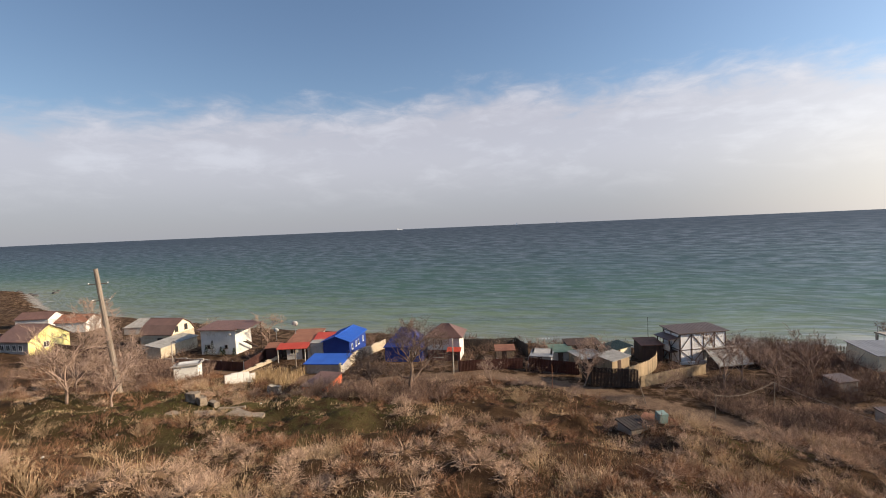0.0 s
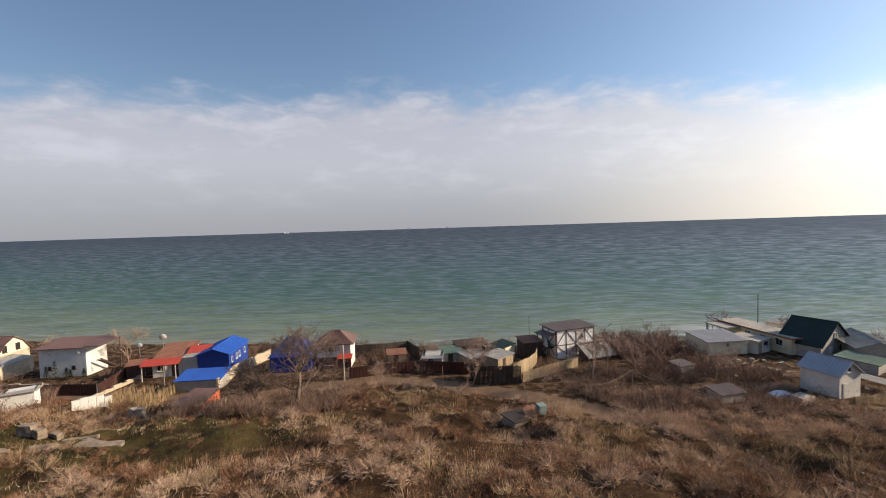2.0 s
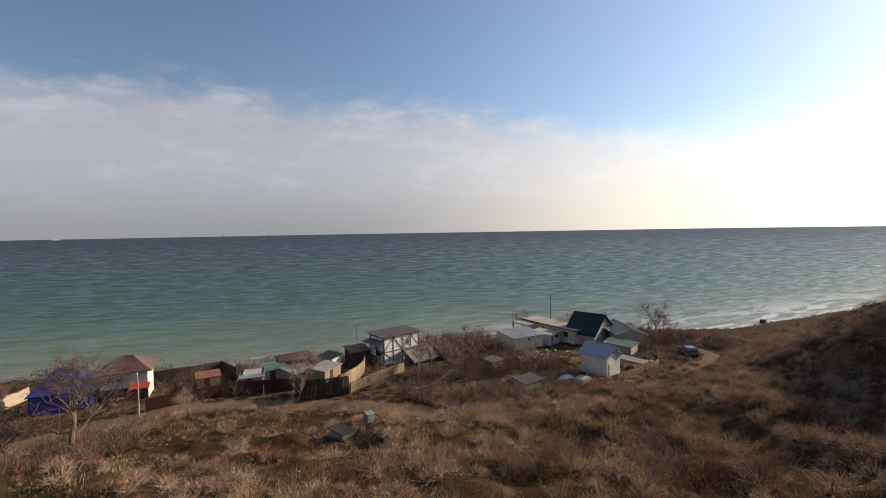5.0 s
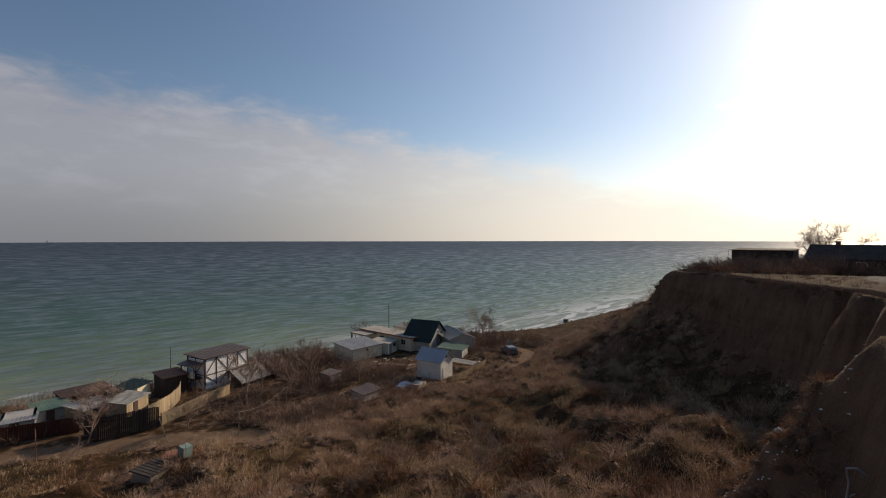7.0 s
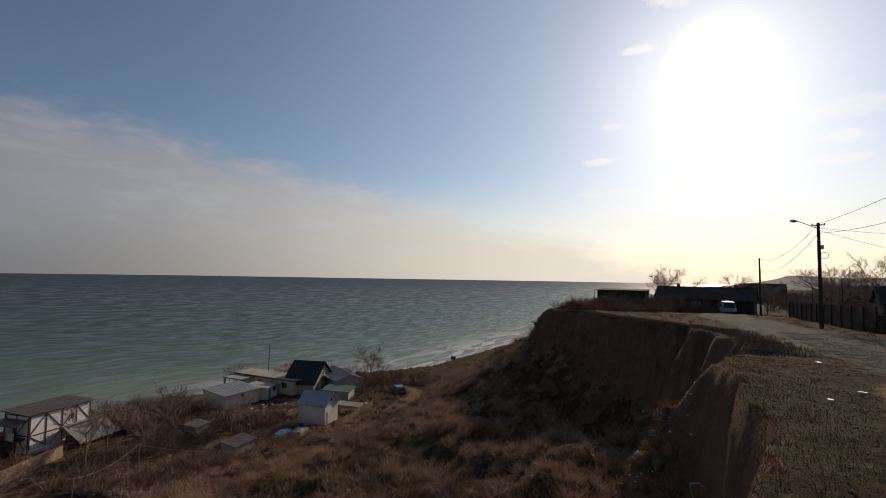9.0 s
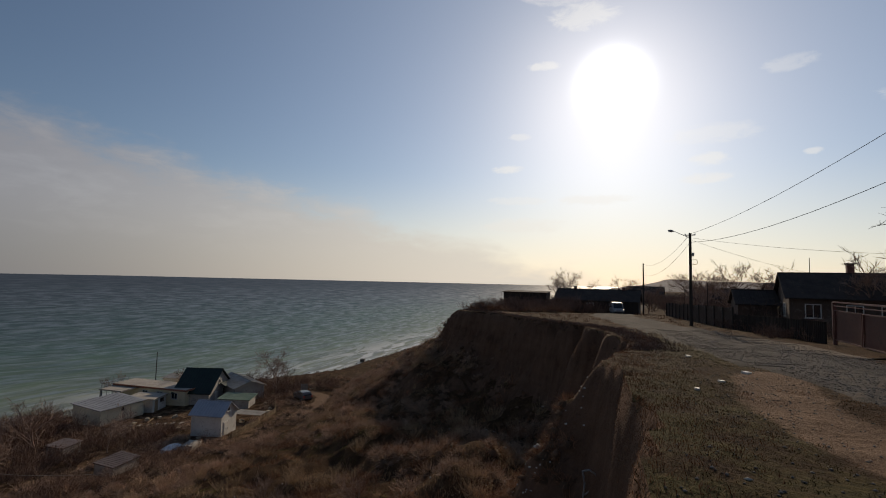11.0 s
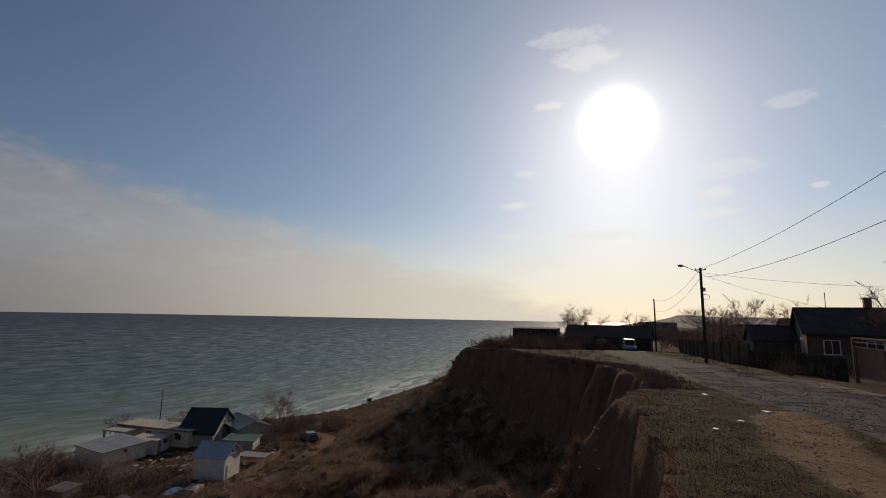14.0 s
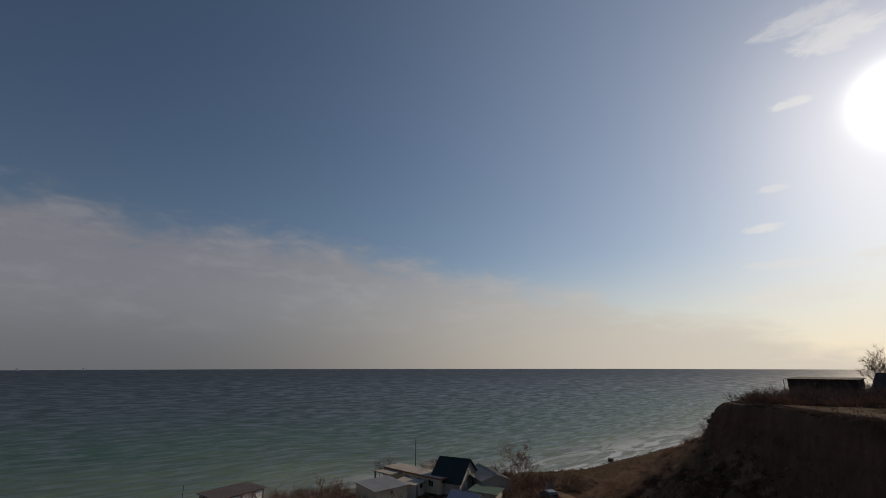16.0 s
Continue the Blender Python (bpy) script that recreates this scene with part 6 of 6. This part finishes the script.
YARDS = ((27.5, 71, 5.5), (49.5, 69, 5.2), (56.5, 67.5, 3.5), (48.0, 46.5, 5.6), (43.0, 45.5, 3.0), (28.5, 63.0, 4.6), (49.5, 62.5, 4.5), (63, 64, 6.5), (57, 48.5, 4.0), (22, 62, 3), (35, 46, 2.4), (69.2, 48.2, 2.4), (73, 47.5, 2.4), (61, 54, 4.0), (29.5, 66.5, 3.5))
x, y = scatter(520, 20, 49, 42, 72, lambda x, y: clear_of(x, y, YARDS) & (distance_to(TRACK, x, y) > 2.6) & (patch(x, y, 6, 85) > -0.45) & ~((y > 64) & (x < 33)) & (y < 66))
scrub("thicket", "tangled leafless grey-brown thicket above the beach", x, y, (0.7, 2.2), 22, M["twig"], 0.017, 1.2, 7, open_=0.75)
x, y = scatter(260, 33, 48, 66, 80, lambda x, y: clear_of(x, y, YARDS) & (patch(x, y, 6, 86) > -0.4))
scrub("thicket", "leafless thicket behind the beach sheds", x, y, (1.2, 2.8), 24, M["twig"], 0.020, 1.0, 6, open_=0.45)
x, y = scatter(420, -75, -44, 44, 68, lambda x, y: clear_of(x, y, ((-45, 57, 3.2), (-57, 69, 5))) & (distance_to(TRACK, x, y) > 2.2) & (patch(x, y, 6, 89) > -0.3))
scrub("thicket", "tangled leafless brown thicket beside the track", x, y, (1.3, 3.0), 24, M["twig"], 0.020, 1.0, 6, open_=0.45)
x, y = scatter(150, -22, -7, 44, 56, lambda x, y: (patch(x, y, 5, 91) > -0.4) & clear_of(x, y, ((-24, 52, 4.5),)))
scrub("thicket", "dark leafless bushes round a bare tree", x, y, (1.0, 2.4), 26, M["twig"], 0.018, 0.9, 6)
x, y = scatter(420, -70, 32, 62, 86, lambda x, y: (distance_to(TRACK, x, y) > 3) & clear_of(x, y, ((-52, 76, 6.5), (-66, 80, 6), (-34, 74, 7), (-28.5, 70, 8.5), (-17, 71, 4.5), (-10.7, 72, 4), (-35.5, 66.5, 5.5), (27.5, 71, 5.5), (3.9, 68.5, 3.2), (11, 66, 3.4), (15.5, 65, 3.8), (20.4, 71, 3), (22, 62, 3), (29.5, 66.5, 4))))
scrub("garden_bushes", "bare garden bushes between the beach houses", x, y, (0.9, 2.2), 20, M["twig"], 0.018, 0.8, 5)
x, y = scatter(160, 62, 82, 47, 72, lambda x, y: clear_of(x, y, YARDS + ((70, 60, 6), (75, 50, 2.2))))
x, y = np.r_[x, rng.normal(73.5, 1.5, 16)], np.r_[y, rng.normal(56.0, 1.5, 16)]
scrub("garden_bushes", "bare bushes round the end houses", x, y, (1.0, 2.6), 22, M["twig"], 0.018, 0.9, 5)
x, y = scatter(520, 21, 46, 34, 50, lambda x, y: (distance_to(TRACK, x, y) > 2.0) & clear_of(x, y, ((35, 46, 2.2),)) & (patch(x, y, 5, 133) > -0.5))
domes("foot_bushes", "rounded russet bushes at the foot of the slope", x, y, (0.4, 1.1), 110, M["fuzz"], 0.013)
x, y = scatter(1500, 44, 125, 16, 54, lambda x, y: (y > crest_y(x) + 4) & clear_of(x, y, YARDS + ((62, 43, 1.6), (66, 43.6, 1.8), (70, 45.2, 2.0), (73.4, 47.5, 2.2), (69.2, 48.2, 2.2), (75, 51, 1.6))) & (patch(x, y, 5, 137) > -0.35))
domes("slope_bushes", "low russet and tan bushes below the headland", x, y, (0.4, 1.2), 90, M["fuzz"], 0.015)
# along the cliff top and gardens
x, y = scatter(900, 70, 104, -6, 23, lambda x, y: (y < crest_y(x) - 0.3) & ((y > crest_y(x) - 4) | (patch(x, y, 4, 95) > 0.05)) & ~((x < 84) & (y < 4)))
near_edge = np.clip((x - 70) / 16, 0, 1)
for part_of, h in ((near_edge < 0.3, (0.3, 1.5)), ((near_edge >= 0.3) & (near_edge < 0.75), (0.6, 2.6)), (near_edge >= 0.75, (1.0, 3.2))):
    scrub("cliff_top_bushes", "wind-bent bare bushes along the headland edge", x[part_of], y[part_of], h, 22, M["twig"], 0.026, 1.2, 7, open_=0.85)
x, y = scatter(420, 70, 92, 4, 22, lambda x, y: (y < crest_y(x) - 0.6) & (y > 2) & (patch(x, y, 3, 97) > -0.4))
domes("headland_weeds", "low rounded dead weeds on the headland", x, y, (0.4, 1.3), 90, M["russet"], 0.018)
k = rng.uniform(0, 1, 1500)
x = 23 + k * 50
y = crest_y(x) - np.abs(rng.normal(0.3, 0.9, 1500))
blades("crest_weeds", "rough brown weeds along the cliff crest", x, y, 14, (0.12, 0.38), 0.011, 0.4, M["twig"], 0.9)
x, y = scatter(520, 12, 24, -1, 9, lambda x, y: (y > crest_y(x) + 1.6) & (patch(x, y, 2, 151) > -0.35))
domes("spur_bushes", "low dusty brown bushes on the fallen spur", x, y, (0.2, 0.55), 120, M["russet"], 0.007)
x, y = scatter(520, 4, 120, -30, -11.5, lambda x, y: (y < -0.03 * x - 12.6) & ~((x > 20) & (x < 36) & (y > -16)) & ~((x > 42) & (x < 54) & (y < -13)))
scrub("garden_bushes", "dark bare bushes in the gardens behind the road", x, y, (1.0, 2.8), 22, M["twig"], 0.02, 1.0, 5)
x, y = scatter(900, 26, 80, -10, 16, lambda x, y: (y < crest_y(x) - 0.4) & (distance_to(np.c_[ROAD, ROAD[:, 0] * 0], x, y) > 3.2) & (distance_to(np.c_[APRON, APRON[:, 0] * 0], x, y) > 2.2))
blades("verge_weeds", "dry weeds along the verge of the road", x, y, 12, (0.15, 0.45), 0.012, 0.35, M["russet"], 0.7)
# grass fringe and fallen clods along the cliff
d = np.concatenate([[0], np.cumsum(np.hypot(*np.diff(CREST[3:18, :2], axis=0).T))])
k = rng.uniform(12, d[-1], 2600)
x, y = np.interp(k, d, CREST[3:18, 0]) + rng.normal(0, 0.5, 2600), np.interp(k, d, CREST[3:18, 1]) + rng.normal(-0.25, 0.55, 2600)
blades("crest_fringe", "dry grass fringe hanging over the cliff crest", x, y, 14, (0.05, 0.15), 0.006, 0.25, M["russet"], 0.97)
x, y = scatter(620, 96, 210, -40, 12, lambda x, y: (y < crest_y(x) - 1) & (distance_to(np.c_[ROAD, ROAD[:, 0] * 0], x, y) > 4))
scrub("village_hedges", "dark bare hedges and bushes round the village", x, y, (1.2, 3.8), 16, M["twig"], 0.03, 1.4, 5)
# turf along the edge close by
x, y = scatter(9500, 1.5, 30, -5.0, 1.6, lambda x, y: (y < crest_y(x) + 0.1) & (distance_to(np.array([(2, -4.4, 0), (7.6, -3.7, 0), (11, -3.6, 0), (15, -4.6, 0)]), x, y) > 0.75) & (distance_to(np.c_[ROAD, ROAD[:, 0] * 0], x, y) > 3.0) & (patch(x, y, 1.6, 99) > -0.5) & (np.hypot(x, y) > 1.5))
blades("edge_turf", "worn green and dry turf on the cliff edge, darkened in colour for self-shade", x, y, 17, (0.025, 0.085), 0.0045, 0.13, M["edge"], 0.95)
x, y = scatter(7000, 1.5, 30, -5.5, 1.6, lambda x, y: (y < crest_y(x) + 0.3) & (distance_to(np.c_[ROAD, ROAD[:, 0] * 0], x, y) > 3.0) & (patch(x, y, 1.1, 103) > 0.25) & (np.hypot(x, y) > 1.5))
blades("edge_straw", "dead straw tufts hanging over the cliff edge", x, y, 14, (0.03, 0.11), 0.0035, 0.13, M["russet"], 0.95)
x, y = scatter(1600, -10, 34, -15, -11, lambda x, y: ~((x > 22) & (x < 36)))
blades("verge_grass", "green verge grass below the garden fence", x, y, 10, (0.06, 0.2), 0.01, 0.25, M["turf"], 0.8)
x, y = scatter(420, 4, 62, -14.6, -10.4, lambda x, y: (y < -10.6 - 0.012 * x) & ~((x > 22) & (x < 34.5)))
scrub("fence_bushes", "dark bare bushes along the garden fences", x, y, (0.3, 1.1), 20, M["twig"], 0.014, 0.7, 5)
# golden reeds in a yard, and dead stalks close by
x, y = scatter(170, -38, -30, 56, 64)
blades("reeds", "golden dry reeds in a yard", x, y, 16, (0.8, 1.7), 0.022, 0.45, M["reed"], 0.3, "reeds")
x, y = scatter(6, 25.0, 28.4, 24.4, 27.4)
scrub("dead_stalks", "tall pale dead weed stalks", x, y, (1.6, 3.4), 2, M["twig"], 0.026, 0.5, 2, open_=0.5)
x, y = scatter(10, -26, -20, 20, 24)
scrub("dead_stalks", "tall pale dead weed stalks", x, y, (1.0, 1.8), 4, M["reed"], 0.016, 0.4, 2, open_=0.4)


# bare trees
def grow(seed, height, limbs=5, wide=0.8, droop=0.0, depth=4, r0=0.14):
    """Tubes of a leafless tree: (trunk and limbs), (fine branches)."""
    rnd = random.Random(seed)
    thick, thin = [], []

    def branch(p, d, length, r, level):
        n = 3
        pts, rad = [p], [r]
        for i in range(n):
            d = (d + Vector((rnd.gauss(0, 0.16), rnd.gauss(0, 0.16), rnd.gauss(0.03, 0.1) - droop * level * 0.1))).normalized()
            p = p + d * length / n
            pts.append(p)
            rad.append(r * (1 - 0.45 * (i + 1) / n))
        (thick if level < 2 else thin).append((pts, rad))
        if level >= depth:
            return
        for i in range(limbs if level == 0 else rnd.choice((3, 4, 5)) if level < depth - 1 else rnd.choice((4, 5, 6))):
            t = rnd.uniform(0.45, 1.0) if level else rnd.uniform(0.35, 1.0)
            k = min(int(t * n), n - 1)
            q = pts[k].lerp(pts[k + 1], t * n - k)
            side = Vector((rnd.gauss(0, 1), rnd.gauss(0, 1), rnd.gauss(0.25, 0.5))).normalized()
            branch(q, (d * (1 - wide * 0.55) + side * wide).normalized(), length * rnd.uniform(0.5, 0.75), max(rad[k] * rnd.uniform(0.5, 0.7), 0.013 if depth > 4 else 0.017), level + 1)

    branch(Vector((0, 0, -0.3)), Vector((rnd.gauss(0, 0.1), rnd.gauss(0, 0.1), 1)).normalized(), height * 0.42, r0, 0)
    return thick, thin


def tubes(lines, sides):
    bm = bmesh.new()
    for pts, rad in lines:
        rings = []
        for i, p in enumerate(pts):
            d = (pts[min(i + 1, len(pts) - 1)] - pts[max(i - 1, 0)]).normalized()
            s = d.orthogonal().normalized()
            u = d.cross(s)
            rings.append([bm.verts.new(p + (s * math.cos(6.2832 * k / sides) + u * math.sin(6.2832 * k / sides)) * rad[i]) for k in range(sides)])
        for a, b in zip(rings[:-1], rings[1:]):
            for k in range(sides):
                bm.faces.new((a[k], a[(k + 1) % sides], b[(k + 1) % sides], b[k]))
    return bm


def bare_tree(name, label, x, y, seed, height, mat="bark", **kw):
    thick, thin = grow(seed, height, **kw)
    t = thing(name, label, "tree", pose(x, y, gz(x, y)))
    part("trunk", tubes(thick[:1], 8), M[mat], t)
    for limb in thick[1:]:
        part("limb", tubes([limb], 6), M[mat], t)
    part("crown", tubes(thin, 3), M[mat], t)["kind"] = "stuff"
    return t


bare_tree("fruit_tree", "gnarled dark bare fruit tree beside the track", -11.8, 49.5, 9, 12.5, mat="mid_bark", limbs=8, wide=0.85, depth=5, r0=0.26)
bare_tree("fruit_tree", "low sprawling bare tree leaning over the slope", -16.2, 51.0, 17, 8.5, mat="mid_bark", limbs=14, wide=1.0, droop=0.1, depth=4, r0=0.16)
bare_tree("walnut_tree", "large spreading bare walnut tree behind the fence", 29.8, -17.2, 12, 13.5, limbs=13, wide=0.95, depth=4, r0=0.15)
bare_tree("walnut_tree", "bare spreading garden tree behind the road", 18.5, -18.0, 14, 12, limbs=10, wide=0.95, r0=0.16)
small = bare_tree("bare_tree", "small leafless tree with thin pale branches", -39.9, 39.6, 21, 8.5, mat="pale_bark", limbs=8, wide=0.7, r0=0.11)
tall = bare_tree("bare_tree", "dense young leafless tree with many upright branches", -43.5, 38.2, 23, 11, mat="pale_bark", limbs=9, wide=0.6, r0=0.13)
small["group"] = tall["group"] = "bare trees"
for i, (x, y, s, src) in enumerate([(-46.5, 42, 0.9, small), (-50, 50, 0.9, tall), (-78, 74, 1.25, tall), (-75.5, 76, 1.1, small), (-61, 85, 0.8, small), (-46, 80, 0.8, tall), (28, 60, 0.9, small), (24.5, 56.5, 0.8, tall), (30.5, 57, 0.9, small),
                                    (36, 60, 0.8, tall), (39, 53, 0.75, small), (72, 56.0, 0.95, small), (74.5, 58.5, 0.9, tall), (60.5, 80.0, 0.7, tall), (12.0, 68.5, 0.75, small), (16.5, 52.5, 0.6, small), (8.6, 57.0, 0.7, tall), (4.6, 70.5, 0.5, small), (66, 70, 0.8, small),
                                    (107, 2, 1.0, small), (112, -5, 0.9, tall), (101, 20, 0.7, small), (84, -15, 0.9, tall), (61, -20, 1.0, small), (69, -18, 0.9, tall), (57, -28, 1.0, small), (40, -22, 0.9, tall), (35, -25, 1.1, small), (99, 14, 0.9, small), (103, 6, 0.9, tall), (98, -10, 0.9, small), (116, 8, 1.1, tall), (90, -17, 1.0, small), (75, -15, 0.8, tall), (79, -19, 1.0, small), (52, -25, 0.9, tall), (104, -20, 1.0, tall), (130, -12, 1.0, small),
                                    (18.6, 15.4, 0.45, tall), (22.5, 12.0, 0.4, small), (20.2, 23.0, 0.4, small), (-2.5, 56.0, 0.45, tall), (6.0, 49.5, 0.4, small)]):
    c = copy_thing(src, pose(x, y, gz(x, y), 0, 0, i * 67 % 360))
    c.scale = (s, s, s)
for x, y, h in [(-53.6, 72.8, 1.9), (-52.2, 72.6, 2.8), (-50.8, 72.9, 1.6), (-49.9, 72.4, 1.3), (-48.0, 72.4, 1.5), (-60.2, 81.5, 3.2)]:
    t = thing("conifer", "small dark green conifer beside the white house", "shrub", pose(x, y, gz(x, y)), "conifers by the white house")
    part("trunk", rod(bmesh.new(), (0, 0, -0.2), (0, 0, h * 0.8), 0.05, 0.02, 6), M["bark"], t)
    k = 420
    u = rng.uniform(0.05, 1, k)
    a = rng.uniform(0, 6.283, k)
    r = (1 - u) * 0.32 * h * rng.uniform(0.4, 1, k)
    p = np.stack([np.cos(a) * r, np.sin(a) * r, u * h], 1)
    q = p + np.stack([np.cos(a) * 0.16, np.sin(a) * 0.16, rng.uniform(-0.02, 0.16, k)], 1)
    s = np.stack([-np.sin(a), np.cos(a), a * 0], 1) * 0.04
    v = np.stack([p - s, p + s, q], 1).reshape(-1, 3)
    ob = new("foliage", mesh_of("foliage", v, np.arange(len(v)).reshape(-1, 3), M["pine"]))
    ob.parent = t
    ob["kind"] = "stuff"
t = bare_tree("pampas_bush", "rounded straw-coloured bush behind the white house", -57.0, 82.5, 31, 5.0, mat="reed", limbs=9, wide=0.8, r0=0.06)

# ---- a bent pipe on the spur ----
t_z = gz(14.7, 0.35)
bm = bmesh.new()
BEND = [(0.42, 0.72), (0.20, 0.86), (0.0, 0.80), (0.06, 0.45), (0.0, -0.1)]
for (a0, b0), (a1, b1) in zip(BEND[:-1], BEND[1:]):
    rod(bm, (0, -a0, b0), (0, -a1, b1), 0.028, sides=7)
for a0, b0, a1, b1 in ((-0.42, 0.78, -0.36, 0.38), (-0.36, 0.38, -0.06, 0.12)):
    rod(bm, (0, a0, b0), (0, a1, b1), 0.028, sides=7)
tagged(part("bent_pipe", bm, M["pale_roof"], at=pose(14.7, 0.35, t_z)), "bent pale plastic pipe stuck in the fallen clay", "pipe")

# ---- stones and litter ----
def pebbles(name, label, x, y, size, mat):
    n = len(x)
    z = ground_z(x, y)
    s = rng.uniform(*size, (n, 1, 1))
    o = np.array([(1, 0, 0), (0, 1, 0), (-1, 0, 0), (0, -1, 0), (0, 0, 0.7), (0, 0, -0.4)])[None] * s * rng.uniform(0.6, 1.2, (n, 6, 1))
    v = (o + np.stack([x, y, z + s[:, 0, 0] * 0.25], 1)[:, None]).reshape(-1, 3)
    f = np.array([(0, 1, 4), (1, 2, 4), (2, 3, 4), (3, 0, 4), (1, 0, 5), (2, 1, 5), (3, 2, 5), (0, 3, 5)])
    f = (np.arange(n)[:, None, None] * 6 + f[None]).reshape(-1, 3)
    tagged(new(name, mesh_of(name, v, f, mat)), label, "stones", kind="stuff")


stone = leaf_material("road_stones", (0.09, 0.08, 0.07), (0.30, 0.275, 0.245))
white_bits = leaf_material("white_fragments", (0.4, 0.38, 0.34), (0.75, 0.74, 0.70))
x, y = scatter(17000, 3, 40, -11, -4.6, lambda x, y: distance_to(np.c_[ROAD, ROAD[:, 0] * 0], x, y) < 2.9)
me_z = ground_z
pebbles("road_stones", "loose grey stones on the gravel road", x, y, (0.01, 0.036), stone)
bpy.data.objects["road_stones"].location.z = 0.09
x, y = scatter(1800, 2, 26, -5.5, 0.5, lambda x, y: y < crest_y(x) - 0.1)
pebbles("verge_stones", "small stones on the bare ochre ground", x, y, (0.01, 0.035), stone)
clod = leaf_material("clay_clods", (0.06, 0.036, 0.022), (0.20, 0.125, 0.08))
x, y = scatter(2600, 6, 80, -1, 30, lambda x, y: (y > crest_y(x) + 1.8) & (y < crest_y(x) + 6 + 2 * ripple(x, y, 3, 141)))
pebbles("fallen_clods", "clay clods fallen at the foot of the cliff", x, y, (0.06, 0.34), clod)
x, y = scatter(700, 9, 60, -1, 16, lambda x, y: (y > crest_y(x) + 2.0) & (y < crest_y(x) + 9) & (patch(x, y, 4, 111) > 0.2))
pebbles("tipped_rubbish", "pale rubbish tipped down the cliff", x, y, (0.05, 0.2), white_bits)
x, y = scatter(420, 14, 21, -1, 5.5, lambda x, y: (y > crest_y(x) + 0.9) & (np.abs(x - 17.6 + 0.3 * ripple(x, y, 1.0, 17)) < 1.3))
pebbles("spur_rubbish", "pale rubbish strewn over the fallen spur", x, y, (0.02, 0.085), white_bits)
x, y = scatter(90, 5, 60, -4, 12, lambda x, y: (y < crest_y(x)) & (y > crest_y(x) - 4))
pebbles("verge_litter", "white litter scattered along the cliff edge", x, y, (0.03, 0.10), white_bits)
x, y = scatter(140, -60, 60, 6, 46, on_slope)
pebbles("slope_litter", "white litter scattered in the grass", x, y, (0.05, 0.13), white_bits)
x, y = scatter(5200, 76, 210, 50, 72, lambda x, y: abs(np.interp(x, SHORE[:, 0], SHORE[:, 1]) - y - 3) < 4)
pebbles("beach_stones", "stones along the shingle beach", x, y, (0.06, 0.3), stone)
for x, y, a, s in ((15.3, -4.1, 20, 0.15), (13.2, -3.0, 60, 0.1), (11.8, -2.2, -15, 0.1), (21.0, -3.6, 10, 0.16)):
    rough_block("crumpled_bag", "crumpled white plastic bag on the verge", "litter", x, y, a, (s * 1.5, s, s * 0.5), M["litter"], sink=0.02, group="litter on the verge")
